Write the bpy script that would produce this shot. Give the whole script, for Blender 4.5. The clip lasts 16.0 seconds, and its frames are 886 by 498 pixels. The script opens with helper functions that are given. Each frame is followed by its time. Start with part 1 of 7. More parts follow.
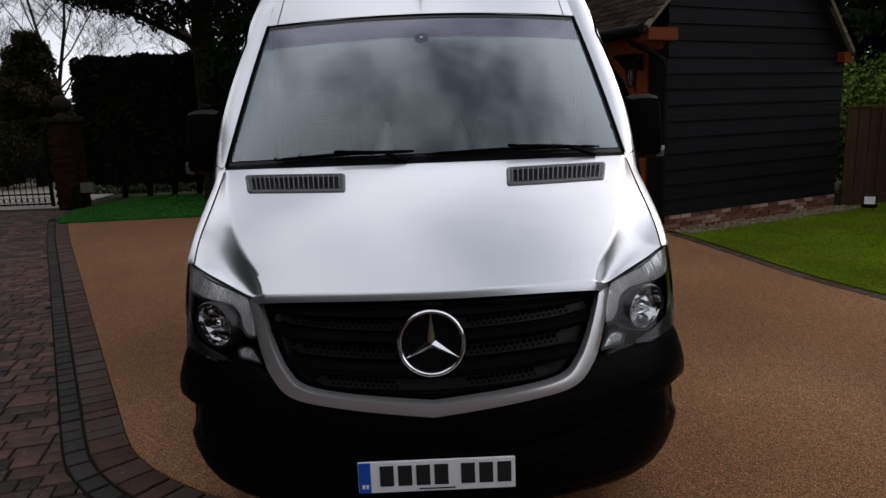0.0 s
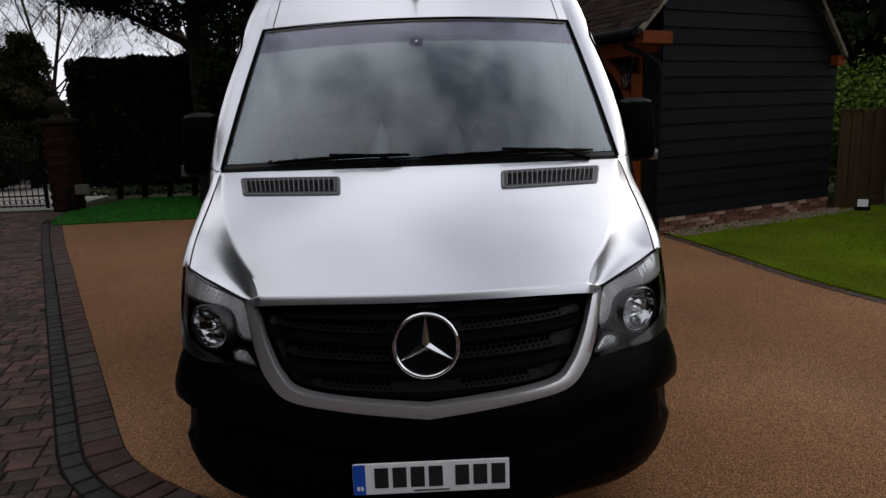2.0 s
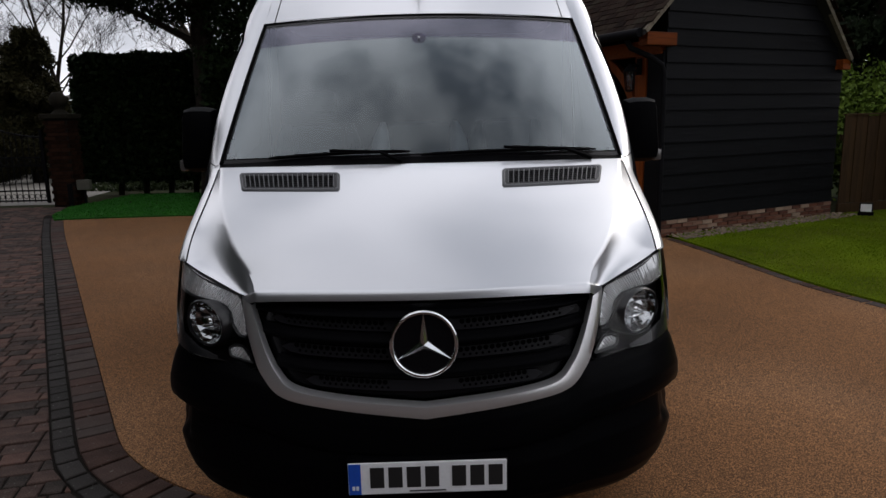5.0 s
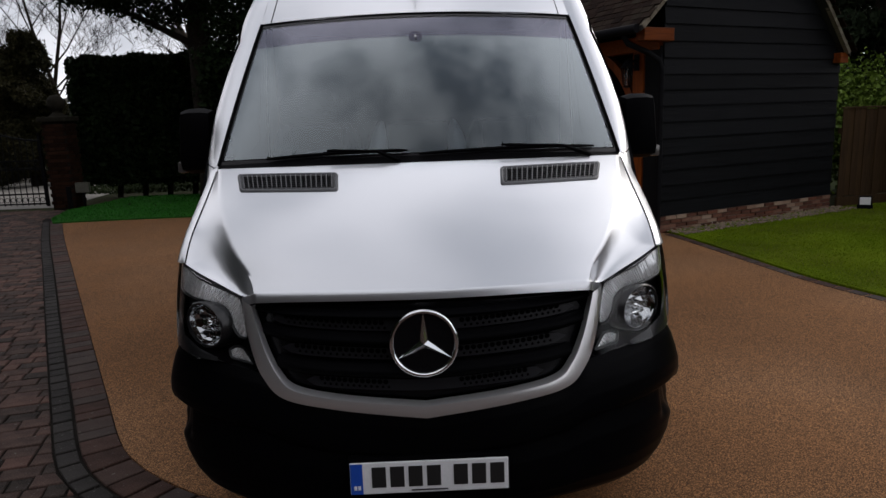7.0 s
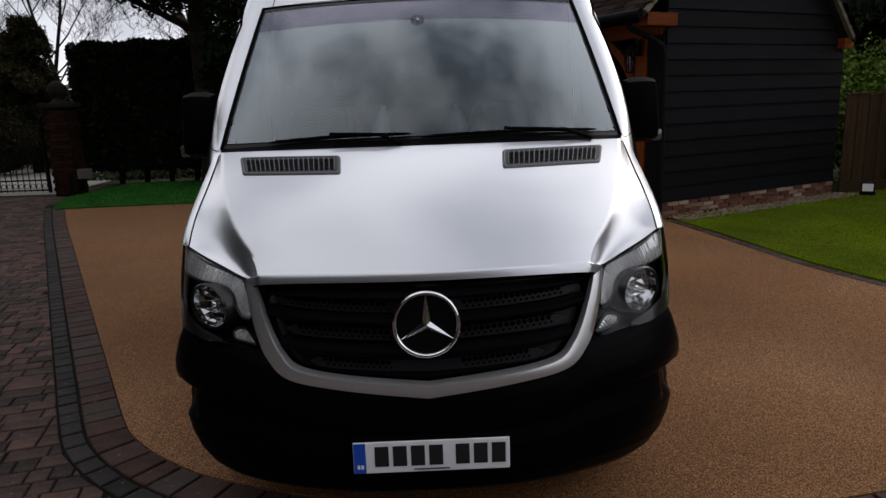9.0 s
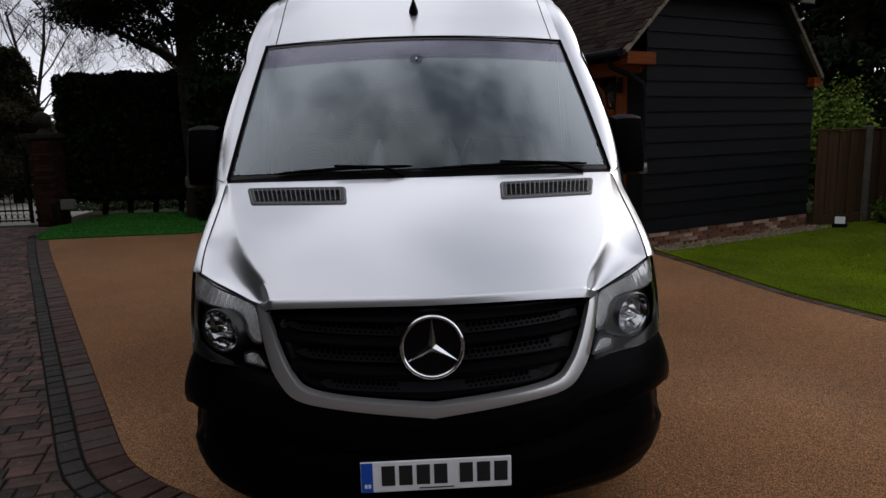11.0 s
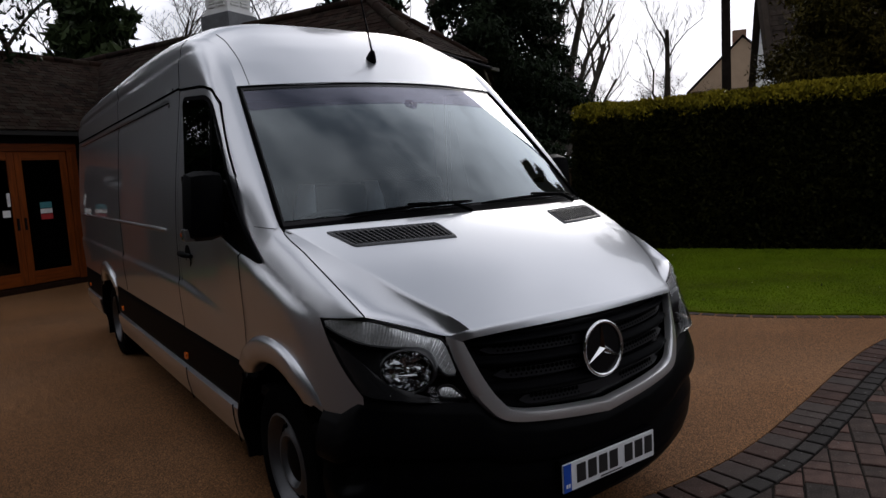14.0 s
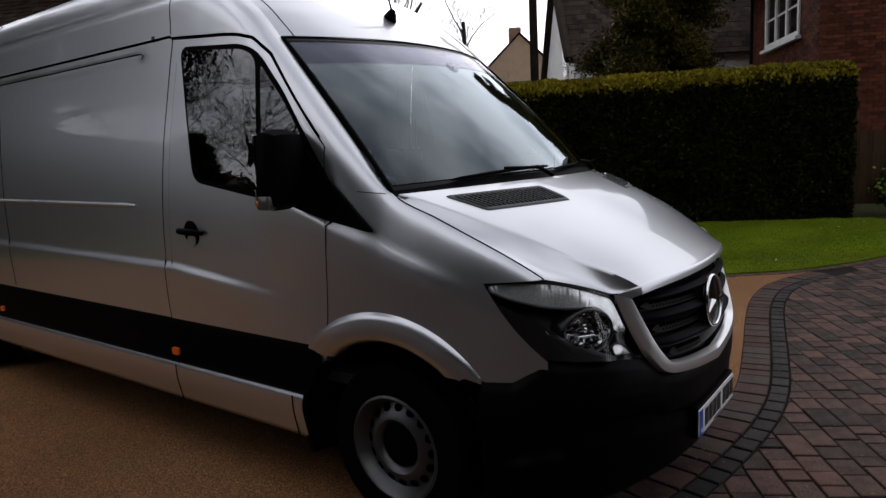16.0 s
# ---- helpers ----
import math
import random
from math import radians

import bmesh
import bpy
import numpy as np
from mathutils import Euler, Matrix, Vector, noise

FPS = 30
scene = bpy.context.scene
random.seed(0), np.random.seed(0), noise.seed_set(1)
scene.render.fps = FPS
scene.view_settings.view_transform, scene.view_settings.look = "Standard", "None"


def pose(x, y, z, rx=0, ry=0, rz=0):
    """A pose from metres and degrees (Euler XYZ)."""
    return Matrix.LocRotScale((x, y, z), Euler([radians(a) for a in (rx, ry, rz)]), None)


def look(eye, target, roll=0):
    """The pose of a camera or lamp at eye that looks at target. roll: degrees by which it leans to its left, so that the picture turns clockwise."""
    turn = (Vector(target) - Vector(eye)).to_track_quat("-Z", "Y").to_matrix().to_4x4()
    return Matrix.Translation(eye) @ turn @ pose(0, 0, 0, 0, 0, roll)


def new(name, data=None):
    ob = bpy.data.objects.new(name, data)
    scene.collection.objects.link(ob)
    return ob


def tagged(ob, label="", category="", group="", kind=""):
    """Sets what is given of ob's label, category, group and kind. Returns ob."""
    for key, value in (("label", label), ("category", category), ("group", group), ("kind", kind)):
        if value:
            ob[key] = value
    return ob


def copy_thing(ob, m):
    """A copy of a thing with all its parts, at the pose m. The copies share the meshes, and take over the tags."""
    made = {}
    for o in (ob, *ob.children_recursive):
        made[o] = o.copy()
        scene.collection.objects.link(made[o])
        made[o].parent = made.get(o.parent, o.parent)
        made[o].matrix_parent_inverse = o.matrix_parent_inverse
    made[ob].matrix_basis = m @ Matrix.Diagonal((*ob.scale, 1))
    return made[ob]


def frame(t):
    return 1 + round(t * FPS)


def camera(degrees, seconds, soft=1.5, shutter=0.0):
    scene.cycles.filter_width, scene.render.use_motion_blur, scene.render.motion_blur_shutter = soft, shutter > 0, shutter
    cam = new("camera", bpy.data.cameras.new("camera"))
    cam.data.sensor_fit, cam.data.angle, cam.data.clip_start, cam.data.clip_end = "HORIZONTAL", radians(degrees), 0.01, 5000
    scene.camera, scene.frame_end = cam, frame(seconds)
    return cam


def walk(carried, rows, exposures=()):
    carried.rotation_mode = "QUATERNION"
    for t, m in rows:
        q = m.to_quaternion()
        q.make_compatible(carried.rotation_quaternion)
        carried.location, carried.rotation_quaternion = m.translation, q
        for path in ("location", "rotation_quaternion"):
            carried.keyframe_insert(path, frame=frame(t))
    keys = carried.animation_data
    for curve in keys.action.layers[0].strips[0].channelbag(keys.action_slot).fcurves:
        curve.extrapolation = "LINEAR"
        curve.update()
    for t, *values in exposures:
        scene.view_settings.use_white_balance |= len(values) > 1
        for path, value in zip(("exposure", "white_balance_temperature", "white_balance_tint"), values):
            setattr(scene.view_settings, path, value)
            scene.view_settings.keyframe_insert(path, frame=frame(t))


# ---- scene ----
cam = camera(66.6, 16.0)
PATH = [
    (0, (0.017, -2.051, 1.57), (0.046, -0.09, 1.181), -2.1),
    (0.5, (0.021, -2.054, 1.569), (0.049, -0.092, 1.182), -2.0),
    (1, (0.022, -2.06, 1.569), (0.067, -0.099, 1.18), -2.1),
    (1.5, (0.018, -2.06, 1.57), (0.059, -0.098, 1.183), -2.2),
    (2, (0.021, -2.064, 1.576), (0.063, -0.102, 1.192), -2.0),
    (2.5, (0.029, -2.062, 1.567), (0.076, -0.098, 1.191), -2.1),
    (3, (0.036, -2.06, 1.565), (0.083, -0.097, 1.186), -1.8),
    (3.5, (0.035, -2.054, 1.568), (0.081, -0.092, 1.184), -1.6),
    (4, (0.032, -2.043, 1.566), (0.072, -0.08, 1.183), -1.2),
    (6.5, (0.027, -2.036, 1.559), (0.061, -0.073, 1.175), -1.7),
    (7, (0.031, -2.036, 1.563), (0.069, -0.075, 1.175), -2.0),
    (7.5, (0.035, -2.035, 1.566), (0.074, -0.074, 1.171), -2.2),
    (8, (0.029, -2.036, 1.558), (0.066, -0.075, 1.164), -2.0),
    (8.5, (0.029, -2.045, 1.547), (0.06, -0.092, 1.117), -2.0),
    (11, (-0.059, -2.171, 1.557), (0.035, -0.202, 1.224), -1.6),
    (11.5, (-0.246, -2.231, 1.549), (0.048, -0.275, 1.251), -0.3),
    (12, (-0.515, -2.187, 1.57), (-0.061, -0.254, 1.332), -1.4),
    (12.5, (-0.863, -2.149, 1.57), (-0.248, -0.256, 1.369), -1.6),
    (13, (-1.241, -2.081, 1.571), (-0.473, -0.253, 1.307), -2.7),
    (13.5, (-1.591, -1.924, 1.585), (-0.651, -0.173, 1.36), -2.9),
    (14, (-1.932, -1.766, 1.57), (-0.814, -0.123, 1.343), -3.4),
    (14.5, (-2.21, -1.558, 1.547), (-0.949, -0.028, 1.281), -2.8),
    (15, (-2.438, -1.291, 1.547), (-1.055, 0.128, 1.275), -3.9),
    (15.5, (-2.677, -1.035, 1.558), (-1.163, 0.247, 1.311), -4.2),
    (16, (-2.866, -0.742, 1.539), (-1.284, 0.444, 1.24), -2.8),
]
walk(cam, [(t, look(eye, target, roll)) for t, eye, target, roll in PATH],
     [(0, -0.03, 6500, 13), (3.5, -0.09, 6500, 13), (9, -0.09, 6500, 13), (11, -0.10, 6450, 13), (12.5, -0.48, 6350, 13), (13, -0.58, 6350, 13), (13.5, -0.50, 6350, 13), (14.5, -0.36, 6350, 13), (15.2, -0.18, 6400, 13), (16, -0.05, 6450, 13)])

# ---- world, sun ----
AX, AY, TURN = 2.93, 6.34, 25.9           # corner of the barn and the turn of the whole plot
SUN_ELEV, SUN_AZ = 23.0, 46.0             # degrees; azimuth from +y towards +x
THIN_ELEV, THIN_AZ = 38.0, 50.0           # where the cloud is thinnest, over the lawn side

world = bpy.data.worlds.new("overcast_sky")
scene.world = world
world.use_nodes = True
wn, wl = world.node_tree.nodes, world.node_tree.links
wn.clear()
w_out = wn.new("ShaderNodeOutputWorld")
w_bg = wn.new("ShaderNodeBackground")
w_sky = wn.new("ShaderNodeTexSky")
w_sky.sky_type, w_sky.sun_disc = "NISHITA", False
w_sky.sun_elevation, w_sky.sun_rotation = radians(SUN_ELEV), radians(SUN_AZ)
w_sky.air_density, w_sky.dust_density = 1.2, 2.0
w_co = wn.new("ShaderNodeTexCoord")
w_map = wn.new("ShaderNodeMapping")
w_map.inputs["Location"].default_value = (7.568, 13.168, 8.764)
w_map.inputs["Scale"].default_value = (1.0, 1.0, 1.0)
w_n1 = wn.new("ShaderNodeTexNoise")
w_n1.inputs["Scale"].default_value, w_n1.inputs["Detail"].default_value = 2.2, 6.0
w_n1.inputs["Roughness"].default_value, w_n1.inputs["Distortion"].default_value = 0.52, 0.0
w_ramp = wn.new("ShaderNodeValToRGB")
w_ramp.color_ramp.elements[0].position, w_ramp.color_ramp.elements[0].color = 0.34, (0.28, 0.31, 0.36, 1)
w_ramp.color_ramp.elements[1].position, w_ramp.color_ramp.elements[1].color = 0.54, (1.01, 1.02, 1.07, 1)
w_mul = wn.new("ShaderNodeVectorMath")
w_mul.operation = "SCALE"
w_mul.inputs["Scale"].default_value = 0.09
w_mix = wn.new("ShaderNodeMix")
w_mix.data_type = "RGBA"
w_mix.inputs["Factor"].default_value = 0.95
wl.new(w_co.outputs["Generated"], w_map.inputs["Vector"])
wl.new(w_map.outputs["Vector"], w_n1.inputs["Vector"])
wl.new(w_n1.outputs["Fac"], w_ramp.inputs["Fac"])
wl.new(w_sky.outputs["Color"], w_mul.inputs[0])
wl.new(w_mul.outputs["Vector"], w_mix.inputs["A"])
w_sep = wn.new("ShaderNodeSeparateXYZ")
w_grad = wn.new("ShaderNodeMapRange")
w_grad.inputs["To Min"].default_value, w_grad.inputs["To Max"].default_value = 1.55, 1.14
w_lum = wn.new("ShaderNodeVectorMath")
w_lum.operation = "SCALE"
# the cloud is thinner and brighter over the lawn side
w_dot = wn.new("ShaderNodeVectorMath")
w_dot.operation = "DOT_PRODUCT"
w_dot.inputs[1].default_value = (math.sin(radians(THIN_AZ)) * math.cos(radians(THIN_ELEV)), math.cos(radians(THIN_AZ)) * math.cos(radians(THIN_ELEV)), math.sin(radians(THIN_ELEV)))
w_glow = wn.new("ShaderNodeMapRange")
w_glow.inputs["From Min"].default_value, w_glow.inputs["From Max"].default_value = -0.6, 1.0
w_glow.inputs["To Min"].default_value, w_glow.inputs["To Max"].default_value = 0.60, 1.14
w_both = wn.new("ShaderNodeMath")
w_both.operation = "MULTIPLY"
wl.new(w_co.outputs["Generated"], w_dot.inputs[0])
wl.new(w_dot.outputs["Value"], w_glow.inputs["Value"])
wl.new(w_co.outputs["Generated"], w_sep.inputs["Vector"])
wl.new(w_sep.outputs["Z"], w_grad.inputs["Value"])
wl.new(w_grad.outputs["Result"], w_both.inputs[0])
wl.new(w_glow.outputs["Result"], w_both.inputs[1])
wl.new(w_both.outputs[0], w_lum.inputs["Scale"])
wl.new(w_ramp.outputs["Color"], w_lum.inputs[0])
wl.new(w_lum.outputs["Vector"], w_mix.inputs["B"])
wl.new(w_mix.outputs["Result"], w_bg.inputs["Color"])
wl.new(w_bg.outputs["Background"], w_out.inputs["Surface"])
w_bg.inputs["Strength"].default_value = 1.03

sun = new("sun", bpy.data.lights.new("sun", "SUN"))
sun.data.energy, sun.data.angle, sun.data.color = 1.1, radians(28), (1.0, 0.95, 0.87)
az = radians(SUN_AZ)
sun.matrix_world = look((60 * math.sin(az), 60 * math.cos(az), 60 * math.tan(radians(SUN_ELEV))), (0, 0, 0))

# ---- materials ----


def mat(name, base, rough=0.6, metal=0.0, var=0.12, scale=6.0, fine=60.0, bump=0.15, depth=0.01, coat=0.0,
        spec=0.5, rand=0.0, second=None, second_at=0.55, second_soft=0.15, second_scale=1.2, coords="Object"):
    """A principled surface: base colour broken by a coarse and a fine noise, an optional second colour in stains, bump."""
    m = bpy.data.materials.new(name)
    m.use_nodes = True
    nt = m.node_tree
    n, l = nt.nodes, nt.links
    b = n["Principled BSDF"]
    b.inputs["Roughness"].default_value, b.inputs["Metallic"].default_value = rough, metal
    b.inputs["Coat Weight"].default_value, b.inputs["Coat Roughness"].default_value = coat, 0.02
    b.inputs["Specular IOR Level"].default_value = spec
    co = n.new("ShaderNodeTexCoord")
    coarse = n.new("ShaderNodeTexNoise")
    coarse.inputs["Scale"].default_value, coarse.inputs["Detail"].default_value = scale, 5
    grain = n.new("ShaderNodeTexNoise")
    grain.inputs["Scale"].default_value, grain.inputs["Detail"].default_value = fine, 3
    for node in (coarse, grain):
        l.new(co.outputs[coords], node.inputs["Vector"])
    add = n.new("ShaderNodeMath")
    add.operation = "ADD"
    l.new(coarse.outputs["Fac"], add.inputs[0])
    l.new(grain.outputs["Fac"], add.inputs[1])
    total = add
    if rand:
        info = n.new("ShaderNodeObjectInfo")
        geo = n.new("ShaderNodeNewGeometry")
        r1 = n.new("ShaderNodeMath")
        r1.operation = "ADD"
        l.new(info.outputs["Random"], r1.inputs[0])
        l.new(geo.outputs["Random Per Island"], r1.inputs[1])
        r2 = n.new("ShaderNodeMath")
        r2.operation = "FRACT"
        l.new(r1.outputs[0], r2.inputs[0])
        r3 = n.new("ShaderNodeMath")
        r3.operation = "MULTIPLY_ADD"
        r3.inputs[1].default_value, r3.inputs[2].default_value = rand, -rand / 2
        l.new(r2.outputs[0], r3.inputs[0])
        total = n.new("ShaderNodeMath")
        total.operation = "ADD"
        l.new(add.outputs[0], total.inputs[0])
        l.new(r3.outputs[0], total.inputs[1])
    rng = n.new("ShaderNodeMapRange")
    rng.inputs["From Min"].default_value, rng.inputs["From Max"].default_value = 0.6, 1.4
    rng.inputs["To Min"].default_value, rng.inputs["To Max"].default_value = 1 - 2.2 * var, 1 + 2.2 * var
    rng.clamp = False
    l.new(total.outputs[0], rng.inputs["Value"])
    sc = n.new("ShaderNodeVectorMath")
    sc.operation = "SCALE"
    l.new(rng.outputs["Result"], sc.inputs["Scale"])
    if second:
        st = n.new("ShaderNodeTexNoise")
        st.inputs["Scale"].default_value, st.inputs["Detail"].default_value = second_scale, 6
        l.new(co.outputs[coords], st.inputs["Vector"])
        src = st.outputs["Fac"]
        if rand:
            mx = n.new("ShaderNodeMath")
            mx.operation = "MULTIPLY_ADD"
            mx.inputs[1].default_value = 0.6
            l.new(r2.outputs[0], mx.inputs[0])
            half = n.new("ShaderNodeMath")
            half.operation = "MULTIPLY"
            half.inputs[1].default_value = 0.4
            l.new(st.outputs["Fac"], half.inputs[0])
            l.new(half.outputs[0], mx.inputs[2])
            src = mx.outputs[0]
        sr = n.new("ShaderNodeMapRange")
        sr.inputs["From Min"].default_value, sr.inputs["From Max"].default_value = second_at - second_soft, second_at + second_soft
        l.new(src, sr.inputs["Value"])
        mix = n.new("ShaderNodeMix")
        mix.data_type = "RGBA"
        mix.inputs["A"].default_value, mix.inputs["B"].default_value = (*base, 1), (*second, 1)
        l.new(sr.outputs["Result"], mix.inputs["Factor"])
        l.new(mix.outputs["Result"], sc.inputs[0])
    else:
        sc.inputs[0].default_value = base
    l.new(sc.outputs["Vector"], b.inputs["Base Color"])
    if bump:
        bp = n.new("ShaderNodeBump")
        bp.inputs["Strength"].default_value, bp.inputs["Distance"].default_value = bump, depth
        l.new(add.outputs[0], bp.inputs["Height"])
        l.new(bp.outputs["Normal"], b.inputs["Normal"])
    return m


def wood_mat(name, base, dark, rough=0.6, along="Z", stretch=14.0, bump=0.2, rand=0.5, spec=0.15):
    """Timber: streaks along one axis of the object, a coarse drift and a shift from board to board."""
    m = bpy.data.materials.new(name)
    m.use_nodes = True
    n, l = m.node_tree.nodes, m.node_tree.links
    b = n["Principled BSDF"]
    b.inputs["Roughness"].default_value = rough
    b.inputs["Specular IOR Level"].default_value = spec
    co = n.new("ShaderNodeTexCoord")
    mp = n.new("ShaderNodeMapping")
    s = [stretch, stretch, stretch]
    s["XYZ".index(along)] = 0.9
    mp.inputs["Scale"].default_value = s
    info = n.new("ShaderNodeObjectInfo")
    geo = n.new("ShaderNodeNewGeometry")
    rnd = n.new("ShaderNodeMath")
    rnd.operation = "ADD"
    l.new(info.outputs["Random"], rnd.inputs[0])
    l.new(geo.outputs["Random Per Island"], rnd.inputs[1])
    shift = n.new("ShaderNodeVectorMath")
    shift.operation = "ADD"
    l.new(co.outputs["Object"], shift.inputs[0])
    l.new(rnd.outputs[0], shift.inputs[1])
    l.new(shift.outputs["Vector"], mp.inputs["Vector"])
    g = n.new("ShaderNodeTexNoise")
    g.inputs["Scale"].default_value, g.inputs["Detail"].default_value, g.inputs["Distortion"].default_value = 3.0, 6, 0.6
    l.new(mp.outputs["Vector"], g.inputs["Vector"])
    c = n.new("ShaderNodeTexNoise")
    c.inputs["Scale"].default_value, c.inputs["Detail"].default_value = 1.6, 4
    l.new(co.outputs["Object"], c.inputs["Vector"])
    ad = n.new("ShaderNodeMath")
    ad.operation = "MULTIPLY_ADD"
    ad.inputs[1].default_value = 0.5
    l.new(c.outputs["Fac"], ad.inputs[0])
    l.new(g.outputs["Fac"], ad.inputs[2])
    fr = n.new("ShaderNodeMath")
    fr.operation = "FRACT"
    l.new(rnd.outputs[0], fr.inputs[0])
    a2 = n.new("ShaderNodeMath")
    a2.operation = "MULTIPLY_ADD"
    a2.inputs[1].default_value = rand * 0.5
    l.new(fr.outputs[0], a2.inputs[0])
    l.new(ad.outputs[0], a2.inputs[2])
    r = n.new("ShaderNodeMapRange")
    r.inputs["From Min"].default_value, r.inputs["From Max"].default_value = 0.5, 1.15
    l.new(a2.outputs[0], r.inputs["Value"])
    mix = n.new("ShaderNodeMix")
    mix.data_type = "RGBA"
    mix.inputs["A"].default_value, mix.inputs["B"].default_value = (*dark, 1), (*base, 1)
    l.new(r.outputs["Result"], mix.inputs["Factor"])
    l.new(mix.outputs["Result"], b.inputs["Base Color"])
    bp = n.new("ShaderNodeBump")
    bp.inputs["Strength"].default_value, bp.inputs["Distance"].default_value = bump, 0.006
    l.new(g.outputs["Fac"], bp.inputs["Height"])
    l.new(bp.outputs["Normal"], b.inputs["Normal"])
    return m


def leaf_mat(name, base, tip, rough=0.55):
    """Foliage: colour shifts from leaf to leaf, a little light comes through."""
    m = bpy.data.materials.new(name)
    m.use_nodes = True
    n, l = m.node_tree.nodes, m.node_tree.links
    b = n["Principled BSDF"]
    b.inputs["Roughness"].default_value = rough
    b.inputs["Specular IOR Level"].default_value = 0.05
    geo = n.new("ShaderNodeNewGeometry")
    co = n.new("ShaderNodeTexCoord")
    no = n.new("ShaderNodeTexNoise")
    no.inputs["Scale"].default_value, no.inputs["Detail"].default_value = 1.3, 4
    l.new(co.outputs["Object"], no.inputs["Vector"])
    ad = n.new("ShaderNodeMath")
    ad.operation = "MULTIPLY_ADD"
    ad.inputs[1].default_value = 0.55
    l.new(geo.outputs["Random Per Island"], ad.inputs[0])
    l.new(no.outputs["Fac"], ad.inputs[2])
    r = n.new("ShaderNodeMapRange")
    r.inputs["From Min"].default_value, r.inputs["From Max"].default_value = 0.4, 1.1
    l.new(ad.outputs[0], r.inputs["Value"])
    mix = n.new("ShaderNodeMix")
    mix.data_type = "RGBA"
    mix.inputs["A"].default_value, mix.inputs["B"].default_value = (*base, 1), (*tip, 1)
    l.new(r.outputs["Result"], mix.inputs["Factor"])
    l.new(mix.outputs["Result"], b.inputs["Base Color"])
    return m


def glass_mat(name, tint, f0=0.08, power=5.0, rough=0.0, gloss=(1, 1, 1)):
    """A thin pane: seen through with a tint, mirrored more the flatter it is looked at."""
    m = bpy.data.materials.new(name)
    m.use_nodes = True
    n, l = m.node_tree.nodes, m.node_tree.links
    n.remove(n["Principled BSDF"])
    out = n["Material Output"]
    tr = n.new("ShaderNodeBsdfTransparent")
    tr.inputs["Color"].default_value = (*tint, 1)
    gl = n.new("ShaderNodeBsdfGlossy")
    gl.inputs["Roughness"].default_value = rough
    gl.inputs["Color"].default_value = (*gloss, 1)
    lw = n.new("ShaderNodeLayerWeight")
    lw.inputs["Blend"].default_value = 0.5
    pw = n.new("ShaderNodeMath")
    pw.operation = "POWER"
    pw.inputs[1].default_value = power
    l.new(lw.outputs["Facing"], pw.inputs[0])
    mul = n.new("ShaderNodeMath")
    mul.operation = "MULTIPLY_ADD"
    mul.use_clamp = True
    mul.inputs[1].default_value, mul.inputs[2].default_value = 1 - f0, f0
    l.new(pw.outputs[0], mul.inputs[0])
    mx = n.new("ShaderNodeMixShader")
    l.new(mul.outputs[0], mx.inputs["Fac"])
    l.new(tr.outputs["BSDF"], mx.inputs[1])
    l.new(gl.outputs["BSDF"], mx.inputs[2])
    l.new(mx.outputs["Shader"], out.inputs["Surface"])
    return m


PAINT = mat("silver_metallic_paint", (0.615, 0.63, 0.655), 0.33, 0.96, 0.015, 1.5, 900, 0.0, coat=1.0)
PAINT_S = mat("grille_silver", (0.78, 0.78, 0.78), 0.28, 0.85, 0.02, 3, 700, 0.0, coat=0.4)
PLASTIC = mat("black_textured_plastic", (0.0022, 0.0022, 0.0027), 0.46, 0, 0.1, 8, 900, 0.08, 0.001, spec=0.035)
BUMPER = mat("bumper_plastic", (0.0015, 0.0015, 0.002), 0.38, 0, 0.1, 8, 900, 0.08, 0.001, spec=0.06)
GLOSSB = mat("gloss_black", (0.003, 0.003, 0.004), 0.25, 0, 0.02, 5, 200, 0.0, spec=0.2)
RUBBER = mat("black_rubber", (0.003, 0.003, 0.003), 0.85, 0, 0.15, 10, 200, 0.1, 0.002, spec=0.04)
GAP = mat("panel_gap", (0.0015, 0.0015, 0.0015), 0.9, 0, 0.05, 5, 50, 0, spec=0.0)
for m_, ior in ((PLASTIC, 1.08), (BUMPER, 1.12), (RUBBER, 1.06)):
    m_.node_tree.nodes["Principled BSDF"].inputs["IOR"].default_value = ior
    m_.node_tree.nodes["Principled BSDF"].inputs["Specular IOR Level"].default_value = 0.5
CHROME = mat("chrome", (0.86, 0.87, 0.88), 0.07, 1.0, 0.01, 4, 50, 0)
STEEL = mat("wheel_steel", (0.10, 0.10, 0.105), 0.42, 0.8, 0.06, 12, 120, 0.05, 0.002)
REFLECTOR = mat("lamp_reflector", (0.50, 0.51, 0.52), 0.07, 1.0, 0.03, 20, 120, 0)
AMBER = mat("amber_lens", (0.75, 0.14, 0.01), 0.2, 0, 0.05, 20, 100, 0)
INDIC = mat("clear_indicator_lens", (0.14, 0.135, 0.13), 0.16, 0.5, 0.05, 20, 100, 0)
PLATE_W = mat("plate_white", (0.72, 0.73, 0.74), 0.4, 0, 0.03, 20, 100, 0)
PLATE_B = mat("plate_blue", (0.01, 0.07, 0.42), 0.4, 0, 0.03, 20, 100, 0)
INK = mat("plate_black", (0.012, 0.012, 0.012), 0.5, 0, 0.03, 20, 100, 0)
SEATG = mat("pale_seat_cloth", (0.36, 0.38, 0.39), 0.85, 0, 0.1, 8, 250, 0.2, 0.003)
CABIN = mat("cabin_grey", (0.035, 0.037, 0.040), 0.8, 0, 0.08, 5, 150, 0.1, 0.002)
